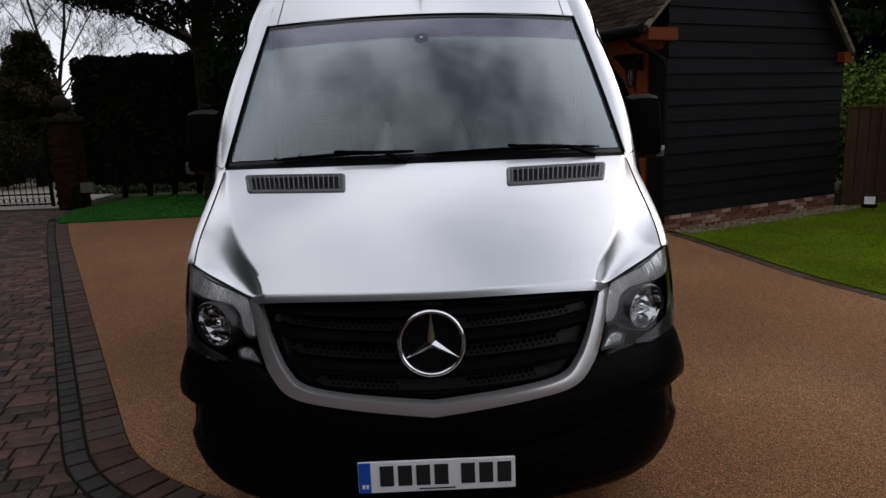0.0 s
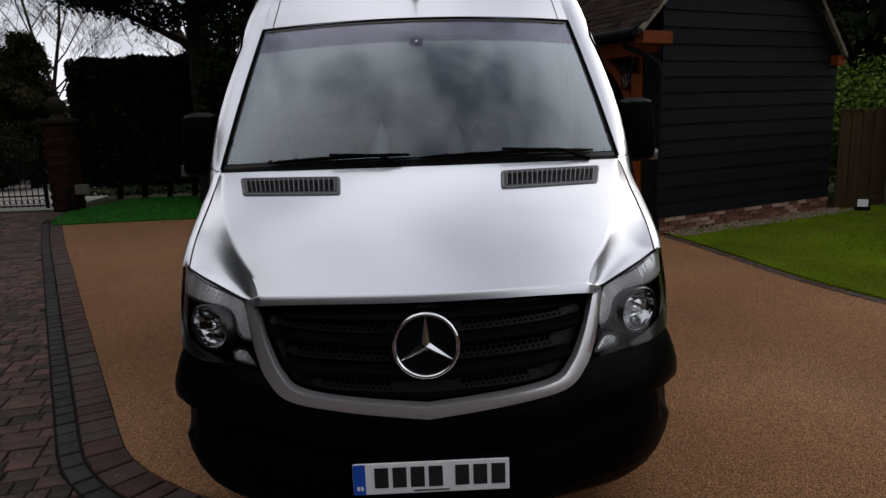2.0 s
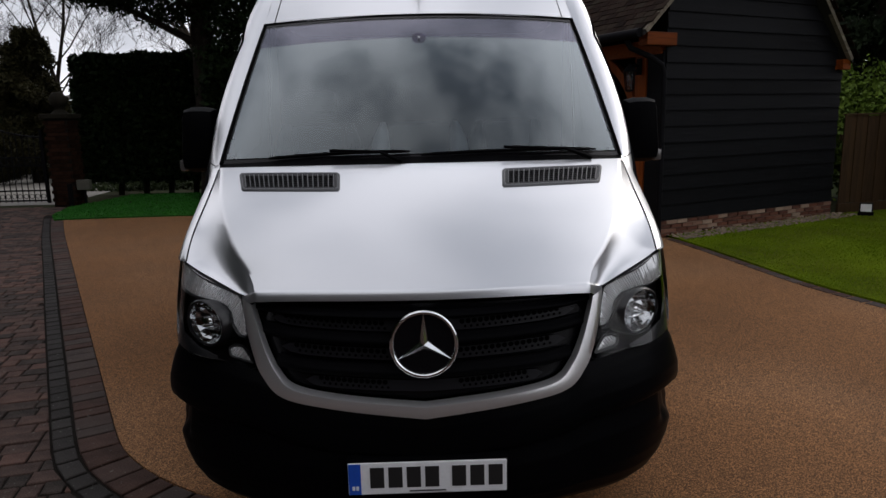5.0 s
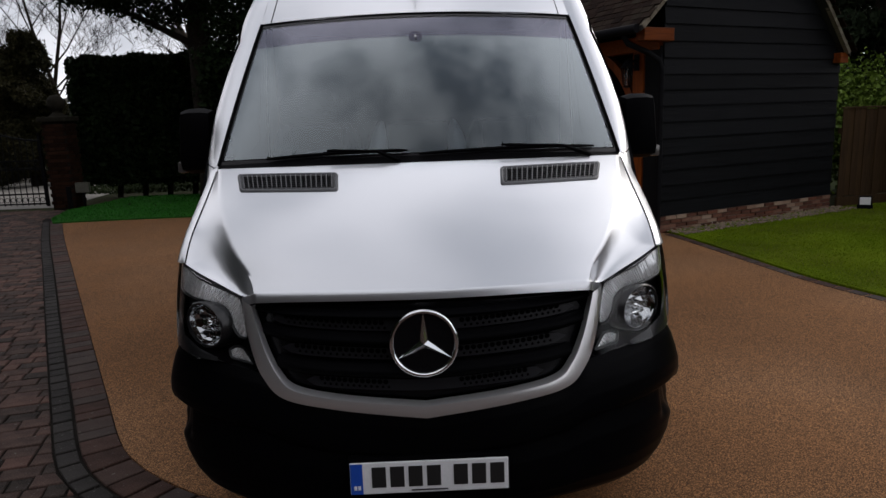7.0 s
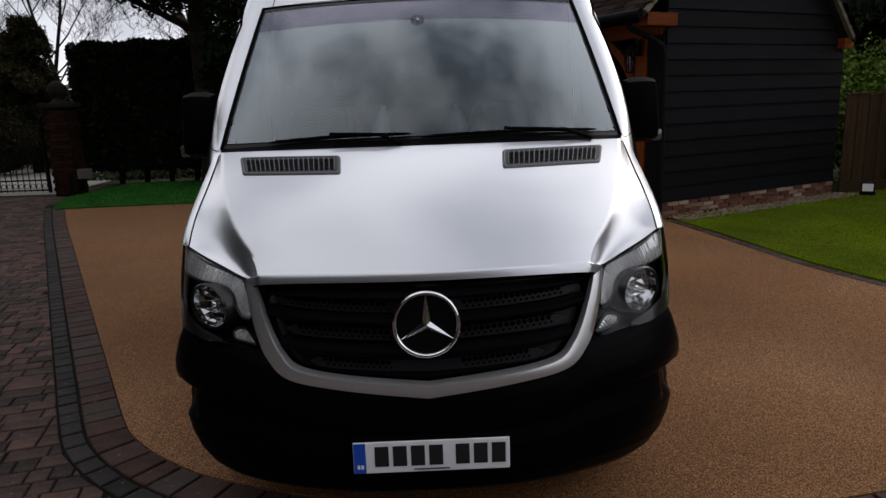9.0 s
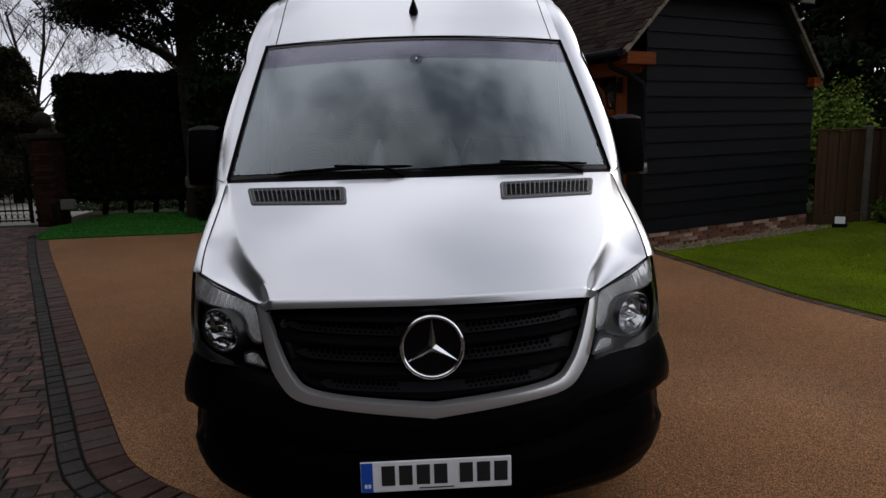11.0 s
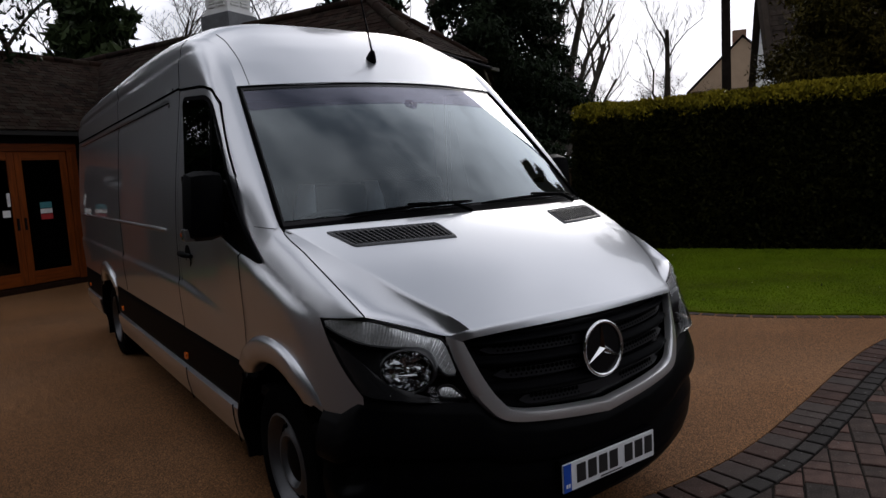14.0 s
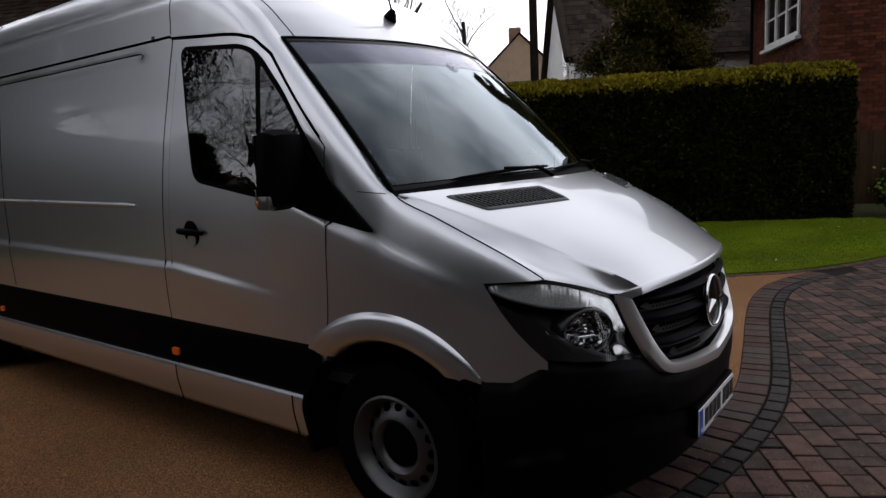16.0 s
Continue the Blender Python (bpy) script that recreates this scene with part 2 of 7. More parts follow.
GLASS_WS = glass_mat("windscreen_glass", (0.72, 0.79, 0.81), 0.05, 2.25, 0.0, (0.90, 1.0, 1.04))
GLASS_SIDE = glass_mat("tinted_side_glass", (0.10, 0.11, 0.115), 0.13, 5.0)
GLASS_LAMP = glass_mat("headlamp_cover", (0.95, 0.96, 0.96), 0.022, 5.0)
GLASS_DARK = glass_mat("dark_door_glass", (0.16, 0.17, 0.18), 0.05, 5.0)
MIRROR = mat("mirror_face", (0.8, 0.8, 0.8), 0.02, 1.0, 0.0, 4, 20, 0)

RESIN = mat("resin_bound_gravel", (0.170, 0.085, 0.037), 0.8, 0, 0.2, 0.55, 210, 0.5, 0.005, second=(0.186, 0.104, 0.055), second_at=0.6, second_scale=0.5, spec=0.12)
g_n, g_l = RESIN.node_tree.nodes, RESIN.node_tree.links
g_v, g_co = g_n.new("ShaderNodeTexVoronoi"), g_n.new("ShaderNodeTexCoord")
g_v.inputs["Scale"].default_value = 240.0
g_r = g_n.new("ShaderNodeValToRGB")
g_r.color_ramp.elements[0].color, g_r.color_ramp.elements[1].color = (0.30, 0.30, 0.30, 1), (2.45, 2.3, 2.1, 1)
g_mid = g_r.color_ramp.elements.new(0.6)
g_mid.color = (0.95, 0.92, 0.88, 1)
g_s = g_n.new("ShaderNodeSeparateColor")
g_m = g_n.new("ShaderNodeMix")
g_m.data_type, g_m.blend_type = "RGBA", "MULTIPLY"
g_m.inputs["Factor"].default_value = 1.0
g_l.new(g_co.outputs["Object"], g_v.inputs["Vector"])
g_l.new(g_v.outputs["Color"], g_s.inputs["Color"])
g_l.new(g_s.outputs["Red"], g_r.inputs["Fac"])
g_old = g_n["Principled BSDF"].inputs["Base Color"].links[0].from_socket
g_l.new(g_old, g_m.inputs["A"])
g_l.new(g_r.outputs["Color"], g_m.inputs["B"])
g_l.new(g_m.outputs["Result"], g_n["Principled BSDF"].inputs["Base Color"])
PAVER = mat("clay_setts", (0.050, 0.039, 0.033), 0.85, 0, 0.30, 9, 130, 0.5, 0.006, rand=0.45, second=(0.078, 0.042, 0.033), second_at=0.58, second_soft=0.35, spec=0.15)
PAVER_DARK = mat("charcoal_setts", (0.028, 0.025, 0.023), 0.85, 0, 0.22, 7, 130, 0.45, 0.006, rand=0.5, spec=0.15)
PAVER_RED = mat("brindle_setts", (0.074, 0.042, 0.033), 0.85, 0, 0.22, 7, 130, 0.45, 0.006, rand=0.7, second=(0.041, 0.031, 0.027), second_at=0.5, second_soft=0.15, spec=0.15)


def fleck(m, colour, scale, at):
    """Small pale specks of lichen and grit over a surface."""
    n, l = m.node_tree.nodes, m.node_tree.links
    co, no, rg, mx = n.new("ShaderNodeTexCoord"), n.new("ShaderNodeTexNoise"), n.new("ShaderNodeMapRange"), n.new("ShaderNodeMix")
    no.inputs["Scale"].default_value, no.inputs["Detail"].default_value = scale, 4
    rg.inputs["From Min"].default_value, rg.inputs["From Max"].default_value = at, at + 0.06
    mx.data_type = "RGBA"
    mx.inputs["B"].default_value = (*colour, 1)
    geo = n.new("ShaderNodeNewGeometry")
    l.new(geo.outputs["Position"], no.inputs["Vector"])
    l.new(no.outputs["Fac"], rg.inputs["Value"])
    l.new(rg.outputs["Result"], mx.inputs["Factor"])
    sock = n["Principled BSDF"].inputs["Base Color"]
    l.new(sock.links[0].from_socket, mx.inputs["A"])
    l.new(mx.outputs["Result"], sock)


for m_ in (PAVER, PAVER_DARK, PAVER_RED):
    fleck(m_, (0.13, 0.125, 0.115), 42.0, 0.66)
JOINT = mat("dark_joint_sand", (0.011, 0.009, 0.007), 0.95, 0, 0.3, 3, 120, 0.3, 0.004, spec=0.1)
SOIL = mat("earth_and_rough_grass", (0.035, 0.045, 0.018), 0.95, 0, 0.35, 0.4, 20, 0.4, 0.03, second=(0.05, 0.04, 0.025), second_scale=0.3, spec=0.05)
ROAD = mat("pale_road", (0.21, 0.195, 0.17), 0.85, 0, 0.15, 1.0, 60, 0.2, 0.01)
LAWN_SOIL = mat("lawn_ground", (0.085, 0.128, 0.003), 0.95, 0, 0.3, 1.2, 45, 0.5, 0.02, spec=0.04, second=(0.060, 0.072, 0.006), second_at=0.56, second_scale=0.9)
GRASS = leaf_mat("lawn_grass", (0.082, 0.138, 0.004), (0.165, 0.212, 0.010), 0.6)
TURF = mat("artificial_turf", (0.018, 0.095, 0.012), 0.8, 0, 0.22, 3, 170, 0.6, 0.01, spec=0.05)
TURF_BLADE = leaf_mat("artificial_turf_blade", (0.018, 0.105, 0.014), (0.036, 0.16, 0.02), 0.6)
PEBBLE = mat("pale_pebbles", (0.15, 0.112, 0.072), 0.8, 0, 0.2, 10, 60, 0.3, 0.005, rand=0.8)
BRICK = mat("red_brick", (0.12, 0.040, 0.020), 0.85, 0, 0.2, 9, 90, 0.35, 0.005, rand=0.8, second=(0.24, 0.18, 0.13), second_at=0.70, second_soft=0.14)
# dark red brick, deepened by the shade of the trees at the gate
BRICK_DARK = mat("pier_brick", (0.022, 0.010, 0.006), 0.9, 0, 0.2, 9, 90, 0.35, 0.005, rand=0.8, spec=0.05)
BRICK_FAR = mat("house_brick", (0.085, 0.026, 0.014), 0.85, 0, 0.2, 9, 90, 0.35, 0.005, rand=0.9, spec=0.15)
MORTAR = mat("mortar", (0.15, 0.125, 0.095), 0.95, 0, 0.2, 8, 120, 0.3, 0.004)
BOARD = wood_mat("black_stained_board", (0.0062, 0.0066, 0.0078), (0.0012, 0.0013, 0.0017), 0.6, "X", 12, 0.6, 0.9, spec=0.10)
OAK = wood_mat("oiled_oak", (0.20, 0.045, 0.004), (0.060, 0.012, 0.001), 0.55, "Z", 10, 0.25)
OAK_H = wood_mat("oiled_oak_rail", (0.20, 0.045, 0.004), (0.060, 0.012, 0.001), 0.55, "X", 10, 0.25)
TILE = mat("clay_roof_tile", (0.024, 0.013, 0.009), 0.9, 0, 0.25, 5, 70, 0.3, 0.004, rand=0.8, second=(0.018, 0.014, 0.010), second_at=0.6, spec=0.05)
TILE_FAR = mat("neighbour_tile", (0.034, 0.025, 0.019), 0.85, 0, 0.25, 3, 40, 0.3, 0.01, rand=0.8, spec=0.1)
VERGE = mat("verge_mortar", (0.17, 0.145, 0.105), 0.9, 0, 0.2, 12, 80, 0.3, 0.004)
IRON = mat("black_iron", (0.005, 0.005, 0.006), 0.65, 0, 0.1, 12, 100, 0.1, 0.002, spec=0.06)
LEAD = mat("lead_flashing", (0.12, 0.125, 0.13), 0.6, 0.3, 0.15, 6, 60, 0.1, 0.003)
WHITEP = mat("white_paint", (0.72, 0.72, 0.70), 0.55, 0, 0.05, 4, 80, 0.05, 0.002, second=(0.5, 0.5, 0.47), second_at=0.68)
RENDERW = mat("white_render", (0.80, 0.80, 0.78), 0.9, 0, 0.08, 2, 120, 0.3, 0.005)
RENDERB = mat("buff_render", (0.38, 0.27, 0.18), 0.9, 0, 0.08, 2, 120, 0.3, 0.005)
FENCE = wood_mat("weathered_fence_board", (0.066, 0.037, 0.016), (0.022, 0.013, 0.007), 0.8, "Z", 12, 0.35)
POST = mat("concrete_post", (0.09, 0.085, 0.068), 0.9, 0, 0.2, 5, 90, 0.3, 0.004)
# pier stone: the trees' shade is put into this dark colour too
STONE = mat("mossy_shaded_stone", (0.018, 0.016, 0.012), 0.9, 0, 0.25, 8, 70, 0.4, 0.008, spec=0.05)
BARK = mat("bark", (0.032, 0.025, 0.018), 0.95, 0, 0.3, 6, 40, 0.7, 0.02, spec=0.1)
BARK_L = mat("grey_bark", (0.042, 0.034, 0.022), 0.95, 0, 0.3, 4, 30, 0.6, 0.02)
BARK_D = mat("dark_bark", (0.018, 0.014, 0.011), 0.95, 0, 0.3, 6, 40, 0.7, 0.02, spec=0.05)
YEW = leaf_mat("yew_foliage", (0.006, 0.012, 0.004), (0.014, 0.026, 0.008))
HEDGE_D = leaf_mat("dark_hedge_foliage", (0.004, 0.008, 0.003), (0.011, 0.020, 0.006))
# hedge sides dark, yellow-green top growth brightened: light from above put into the colours
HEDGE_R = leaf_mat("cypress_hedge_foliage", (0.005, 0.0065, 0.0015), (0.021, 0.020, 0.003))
HEDGE_T = leaf_mat("cypress_hedge_lit_top", (0.095, 0.088, 0.008), (0.30, 0.24, 0.02))
# filler inside hedges: the shade between the leaves is put into its near-black
CORE = mat("hedge_core_shade", (0.004, 0.005, 0.002), 1.0, 0, 0.3, 6, 60, 0.3, 0.02, spec=0.0)
CONIF = leaf_mat("conifer_foliage", (0.007, 0.012, 0.006), (0.018, 0.027, 0.012))
CYPRESS = leaf_mat("golden_cypress_foliage", (0.016, 0.015, 0.003), (0.072, 0.056, 0.009))
SHRUB = leaf_mat("shrub_foliage", (0.045, 0.080, 0.010), (0.12, 0.18, 0.025))
CONIF_B = leaf_mat("brownish_conifer_foliage", (0.010, 0.011, 0.004), (0.030, 0.026, 0.010))
IVY = leaf_mat("ivy_foliage", (0.014, 0.024, 0.009), (0.04, 0.055, 0.02))
TWIG = mat("far_twigs", (0.04, 0.033, 0.026), 0.95, 0, 0.25, 3, 30, 0.2, 0.01)
# bay, wing room and roof undersides: indoor shade put into a near-black colour
INSIDE = mat("shaded_interior", (0.012, 0.011, 0.010), 0.95, 0, 0.2, 3, 30, 0.1, 0.01)

# ---- building blocks ----


def mesh_from(name, verts, faces, material, smooth=False, angle=None):
    me = bpy.data.meshes.new(name)
    me.from_pydata([tuple(v) for v in verts], [], [tuple(f) for f in faces])
    me.materials.append(material)
    if smooth:
        me.shade_smooth()
        if angle:
            me.set_sharp_from_angle(angle=radians(angle))
    me.update()
    return me


def bm_mesh(name, bm, material, smooth=False, angle=None):
    bmesh.ops.recalc_face_normals(bm, faces=bm.faces)
    me = bpy.data.meshes.new(name)
    bm.to_mesh(me)
    bm.free()
    me.materials.append(material)
    if smooth:
        me.shade_smooth()
        if angle:
            me.set_sharp_from_angle(angle=radians(angle))
    return me


def put(name, me, parent=None, label="", m=None):
    ob = new(name, me)
    if parent is not None:
        ob.parent = parent
    if m is not None:
        ob.matrix_basis = m
    return tagged(ob, label)


def part(name, bm, material, parent, label="", smooth=False, angle=None):
    return put(name, bm_mesh(name, bm, material, smooth, angle), parent, label)


def thing(name, label, category, m=None, group="", kind=""):
    ob = new(name)
    ob.empty_display_size = 0.2
    if m is not None:
        ob.matrix_basis = m
    return tagged(ob, label, category, group, kind)


def box(bm, x0, x1, y0, y1, z0, z1, bevel=0.0):
    r = bmesh.ops.create_cube(bm, size=1)
    vs = r["verts"]
    bmesh.ops.scale(bm, vec=(x1 - x0, y1 - y0, z1 - z0), verts=vs)
    bmesh.ops.translate(bm, vec=((x0 + x1) / 2, (y0 + y1) / 2, (z0 + z1) / 2), verts=vs)
    if bevel:
        es = list({e for v in vs for e in v.link_edges})
        bmesh.ops.bevel(bm, geom=es, offset=bevel, segments=2, affect="EDGES", profile=0.6)
    return bm


def boxed(x0, x1, y0, y1, z0, z1, bevel=0.0):
    return box(bmesh.new(), x0, x1, y0, y1, z0, z1, bevel)


def tube_data(points, radii, sides=6, verts=None, faces=None, cap=True):
    """Adds a tapered tube along points to the lists."""
    verts = [] if verts is None else verts
    faces = [] if faces is None else faces
    pts = [Vector(p) for p in points]
    if not hasattr(radii, "__len__"):
        radii = [radii] * len(pts)
    base = len(verts)
    ref = None
    for i, p in enumerate(pts):
        d = (pts[min(i + 1, len(pts) - 1)] - pts[max(i - 1, 0)])
        d = d.normalized() if d.length > 1e-9 else Vector((0, 0, 1))
        if ref is None:
            ref = d.orthogonal().normalized()
        ref = (ref - d * ref.dot(d))
        ref = ref.normalized() if ref.length > 1e-6 else d.orthogonal().normalized()
        b = d.cross(ref)
        for k in range(sides):
            a = 2 * math.pi * k / sides
            verts.append(p + radii[i] * (math.cos(a) * ref + math.sin(a) * b))
    for i in range(len(pts) - 1):
        for k in range(sides):
            a0, a1 = base + i * sides + k, base + i * sides + (k + 1) % sides
            faces.append((a0, a1, a1 + sides, a0 + sides))
    if cap:
        faces.append(tuple(base + k for k in range(sides - 1, -1, -1)))
        e = base + (len(pts) - 1) * sides
        faces.append(tuple(e + k for k in range(sides)))
    return verts, faces


def tube(name, points, radii, material, parent, label="", sides=8):
    v, f = tube_data(points, radii, sides)
    return put(name, mesh_from(name, v, f, material, True, 50), parent, label)


def lathe(profile, sides=32, axis="Z", caps=True):
    """A solid of revolution: profile of (radius, height)."""
    bm = bmesh.new()
    rings = []
    for r, h in profile:
        ring = []
        for k in range(sides):
            a = 2 * math.pi * k / sides
            c, s = r * math.cos(a), r * math.sin(a)
            ring.append(bm.verts.new((c, s, h) if axis == "Z" else ((h, c, s) if axis == "X" else (c, h, s))))
        rings.append(ring)
    for a, b in zip(rings, rings[1:]):
        for k in range(sides):
            bm.faces.new((a[k], a[(k + 1) % sides], b[(k + 1) % sides], b[k]))
    if caps and profile[0][0] > 1e-6:
        bm.faces.new(rings[0])
    if caps and profile[-1][0] > 1e-6:
        bm.faces.new(rings[-1])
    bmesh.ops.remove_doubles(bm, verts=bm.verts, dist=1e-6)
    return bm


def lerp(a, b, t):
    return a + (b - a) * t


def clamp(t):
    return max(0.0, min(1.0, t))


def smooth(a, b, t):
    t = clamp((t - a) / (b - a))
    return t * t * (3 - 2 * t)


def table(rows, x):
    """Smooth interpolation in a table of (x, value)."""
    if x <= rows[0][0]:
        return rows[0][1]
    for (x0, v0), (x1, v1) in zip(rows, rows[1:]):
        if x <= x1:
            return lerp(v0, v1, (x - x0) / (x1 - x0))
    return rows[-1][1]


def curve(points, n):
    """n+1 points along a Catmull-Rom curve through points, evenly by index."""
    p = [Vector(q) for q in points]
    p = [2 * p[0] - p[1]] + p + [2 * p[-1] - p[-2]]
    segs = len(p) - 3
    out = []
    for i in range(n + 1):
        t = i / n * segs
        k = min(int(t), segs - 1)
        t -= k
        a, b, c, d = p[k:k + 4]
        out.append(0.5 * ((2 * b) + (c - a) * t + (2 * a - 5 * b + 4 * c - d) * t * t + (3 * b - a - 3 * c + d) * t ** 3))
    return out


def arc_curve(points, step):
    """Points at about even spacing along a Catmull-Rom curve."""
    fine = curve(points, 40 * (len(points) - 1))
    out, left = [fine[0]], step
    for a, b in zip(fine, fine[1:]):
        d = (b - a).length
        while d >= left and d > 0:
            a = a + (b - a) * (left / d)
            d -= left
            left = step
            out.append(a.copy())
        left -= d
    return out


def leaves(name, centres, material, size, parent=None, label="", up=0.3, seed=1, stretch=1.8, normals=None, spread=0.9):
    """Many small pointed leaf blades, each a bent pair of triangles, round the centres."""
    rng = np.random.default_rng(seed)
    c = np.asarray(centres, float)
    n = len(c)
    d = rng.normal(size=(n, 3))
    if normals is not None:
        d = d * spread + np.asarray(normals)
    d[:, 2] += up
    d /= np.linalg.norm(d, axis=1)[:, None] + 1e-9
    o = rng.normal(size=(n, 3))
    side = np.cross(d, o)
    side /= np.linalg.norm(side, axis=1)[:, None] + 1e-9
    nor = np.cross(d, side)
    s = size * (0.55 + 0.9 * rng.random(n))[:, None]
    v = np.empty((n, 4, 3))
    v[:, 0] = c - d * s * stretch / 2
    v[:, 1] = c + side * s / 2 + nor * s * 0.15
    v[:, 2] = c + d * s * stretch / 2
    v[:, 3] = c - side * s / 2 + nor * s * 0.15
    idx = np.arange(n * 4).reshape(n, 4)
    me = bpy.data.meshes.new(name)
    me.vertices.add(n * 4)
    me.vertices.foreach_set("co", v.reshape(-1))
    me.loops.add(n * 4)
    me.loops.foreach_set("vertex_index", idx.reshape(-1))
    me.polygons.add(n)
    me.polygons.foreach_set("loop_start", np.arange(n) * 4)
    me.update(calc_edges=True)
    me.validate()
    me.materials.append(material)
    return put(name, me, parent, label)

# ---- the van: x across, y from the front plate to the rear, z up ----
HUB_F, HUB_R, HUB_Z = 0.99, 5.315, 0.345
EDGE = [(0.848, 0.347, 1.074), (0.858, 0.43, 1.121), (0.866, 0.534, 1.172), (0.876, 0.76, 1.272), (0.890, 0.98, 1.376), (0.87, 1.18, 1.585), (0.847, 1.36, 1.77),
        (0.822, 1.52, 1.93), (0.80, 1.64, 2.05), (0.785, 1.80, 2.205), (0.785, 2.0, 2.33), (0.79, 2.25, 2.41), (0.80, 2.7, 2.455),
        (0.815, 3.5, 2.47), (0.815, 5.0, 2.465), (0.81, 6.6, 2.45), (0.79, 6.93, 2.41)]
EDGE_FINE = curve(EDGE, 400)
ZTOP = [(p.y, p.z) for p in EDGE_FINE]
XTOP = [(p.y, p.x) for p in EDGE_FINE]
XMAX = [(p.x, p.y) for p in curve([(0.25, 0.862, 0), (0.315, 0.893, 0), (0.42, 0.923, 0), (0.539, 0.943, 0), (0.70, 0.961, 0), (0.98, 0.977, 0), (1.25, 0.985, 0), (1.8, 0.985, 0), (6.6, 0.985, 0), (6.93, 0.965, 0)], 300)]
SHOULDER = [(0.4, 0.22), (0.98, 0.34), (1.2, 0.16), (1.64, 0.10), (2.0, 0.16), (2.7, 0.19), (6.93, 0.19)]


def side_x(y, z):
    """Half width of the body at a height."""
    zt, xt = table(ZTOP, y), table(XTOP, y)
    xm = table(XMAX, y)
    xm -= 0.085 * smooth(1.25, 2.45, z) * smooth(0.9, 1.7, y) + 0.03 * smooth(0.45, 0.25, z)
    # swage below the door handle and the recess of the cargo panels
    zc = 1.03 - 0.1 * max(0.0, 2.35 - y) + 0.012 * max(0.0, y - 2.35)
    xm += 0.011 * smooth(1.38, 2.2, y) * (smooth(zc, zc - 0.032, z) - smooth(zc - 0.04, 0.72, z))
    zw = 1.07 + 0.345 * (y - 0.577)
    xm += 0.016 * smooth(0.54, 0.80, y) * smooth(1.75, 1.35, y) * (smooth(zw, zw - 0.045, z) - smooth(zw - 0.055, 0.85, z))
    rec = smooth(2.50, 2.62, y) * smooth(6.75, 6.6, y) * smooth(2.02, 2.066, z) * smooth(2.098, 2.070, z)
    xm -= 0.008 * rec
    xm -= 0.012 * smooth(1.8, 2.2, y) * math.exp(-((z - 2.315) / 0.02) ** 2)
    h = table(SHOULDER, y)
    t = clamp((z - (zt - h)) / h)
    x = xt + (xm - xt) * max(0.0, 1 - t ** 2.6) ** 0.5
    return x


def front_y(x, z):
    """The nose: how far behind the front the face lies."""
    x = abs(x)
    return 0.02 + 0.2 * x ** 2 + 0.25 * x ** 4 + (z - 0.75) * (0.08 + 0.5 * x ** 2) - 0.08 * smooth(0.62, 0.80, x) * smooth(0.935, 0.85, x)


def grid_mesh(name, f, na, nb, material, skip=None, angle=40, flip=False):
    verts, faces = [], []
    for i in range(na + 1):
        for j in range(nb + 1):
            verts.append(f(i / na, j / nb))
    for i in range(na):
        for j in range(nb):
            q = [i * (nb + 1) + j, (i + 1) * (nb + 1) + j, (i + 1) * (nb + 1) + j + 1, i * (nb + 1) + j + 1]
            if skip:
                c = sum((Vector(verts[k]) for k in q), Vector()) / 4
                if skip(c):
                    continue
            faces.append(q[::-1] if flip else q)
    me = mesh_from(name, verts, faces, material, True, angle)
    return me


def in_arch(c):
    return any(math.hypot(c.y - h, c.z - HUB_Z) < 0.47 for h in (HUB_F, HUB_R))


def densify(poly, step=0.06):
    """Adds points along the long sides of a 2D outline."""
    p = [Vector(q) for q in poly]
    out = []
    for a, b in zip(p, p[1:] + p[:1]):
        k = max(1, int(math.ceil((b - a).length / step - 1e-6)))
        out += [a + (b - a) * (i / k) for i in range(k)]
    return out


def overlay(name, poly, surf, offset, material, parent, label="", n=3, edge=0.0, close=True):
    """A rounded plate that lies on a surface: poly of 2D points, surf(a, b, offset) gives the place in space."""
    pts = densify(poly)
    c = sum(pts, Vector((0, 0))) / len(pts)
    verts, faces = [surf(c.x, c.y, offset)], []
    m = len(pts)
    for r in range(1, n + 1):
        for p in pts:
            q = c + (p - c) * (r / n)
            verts.append(surf(q.x, q.y, offset))
    if edge:
        for p in pts:
            verts.append(surf(p.x, p.y, offset - edge))
    for k in range(m):
        faces.append((0, 1 + k, 1 + (k + 1) % m))
    for r in range(n - 1 + (1 if edge else 0)):
        for k in range(m):
            a, b = 1 + r * m + k, 1 + r * m + (k + 1) % m
            faces.append((a, a + m, b + m, b))
    bm = bmesh.new()
    vs = [bm.verts.new(v) for v in verts]
    for f in faces:
        bm.faces.new([vs[i] for i in f])
    return part(name, bm, material, parent, label, True, 35)


def rounded(poly, r=0.04, n=5):
    """Rounds the corners of a 2D polygon and adds points along its sides."""
    out = []
    p = [Vector(q) for q in poly]
    for i, b in enumerate(p):
        a, c = p[i - 1], p[(i + 1) % len(p)]
        u, v = (a - b), (c - b)
        d = min(r, u.length * 0.45, v.length * 0.45)
        s, e = b + u.normalized() * d, b + v.normalized() * d
        for k in range(n + 1):
            t = k / n
            out.append((1 - t) ** 2 * s + 2 * t * (1 - t) * b + t * t * e)
    return out


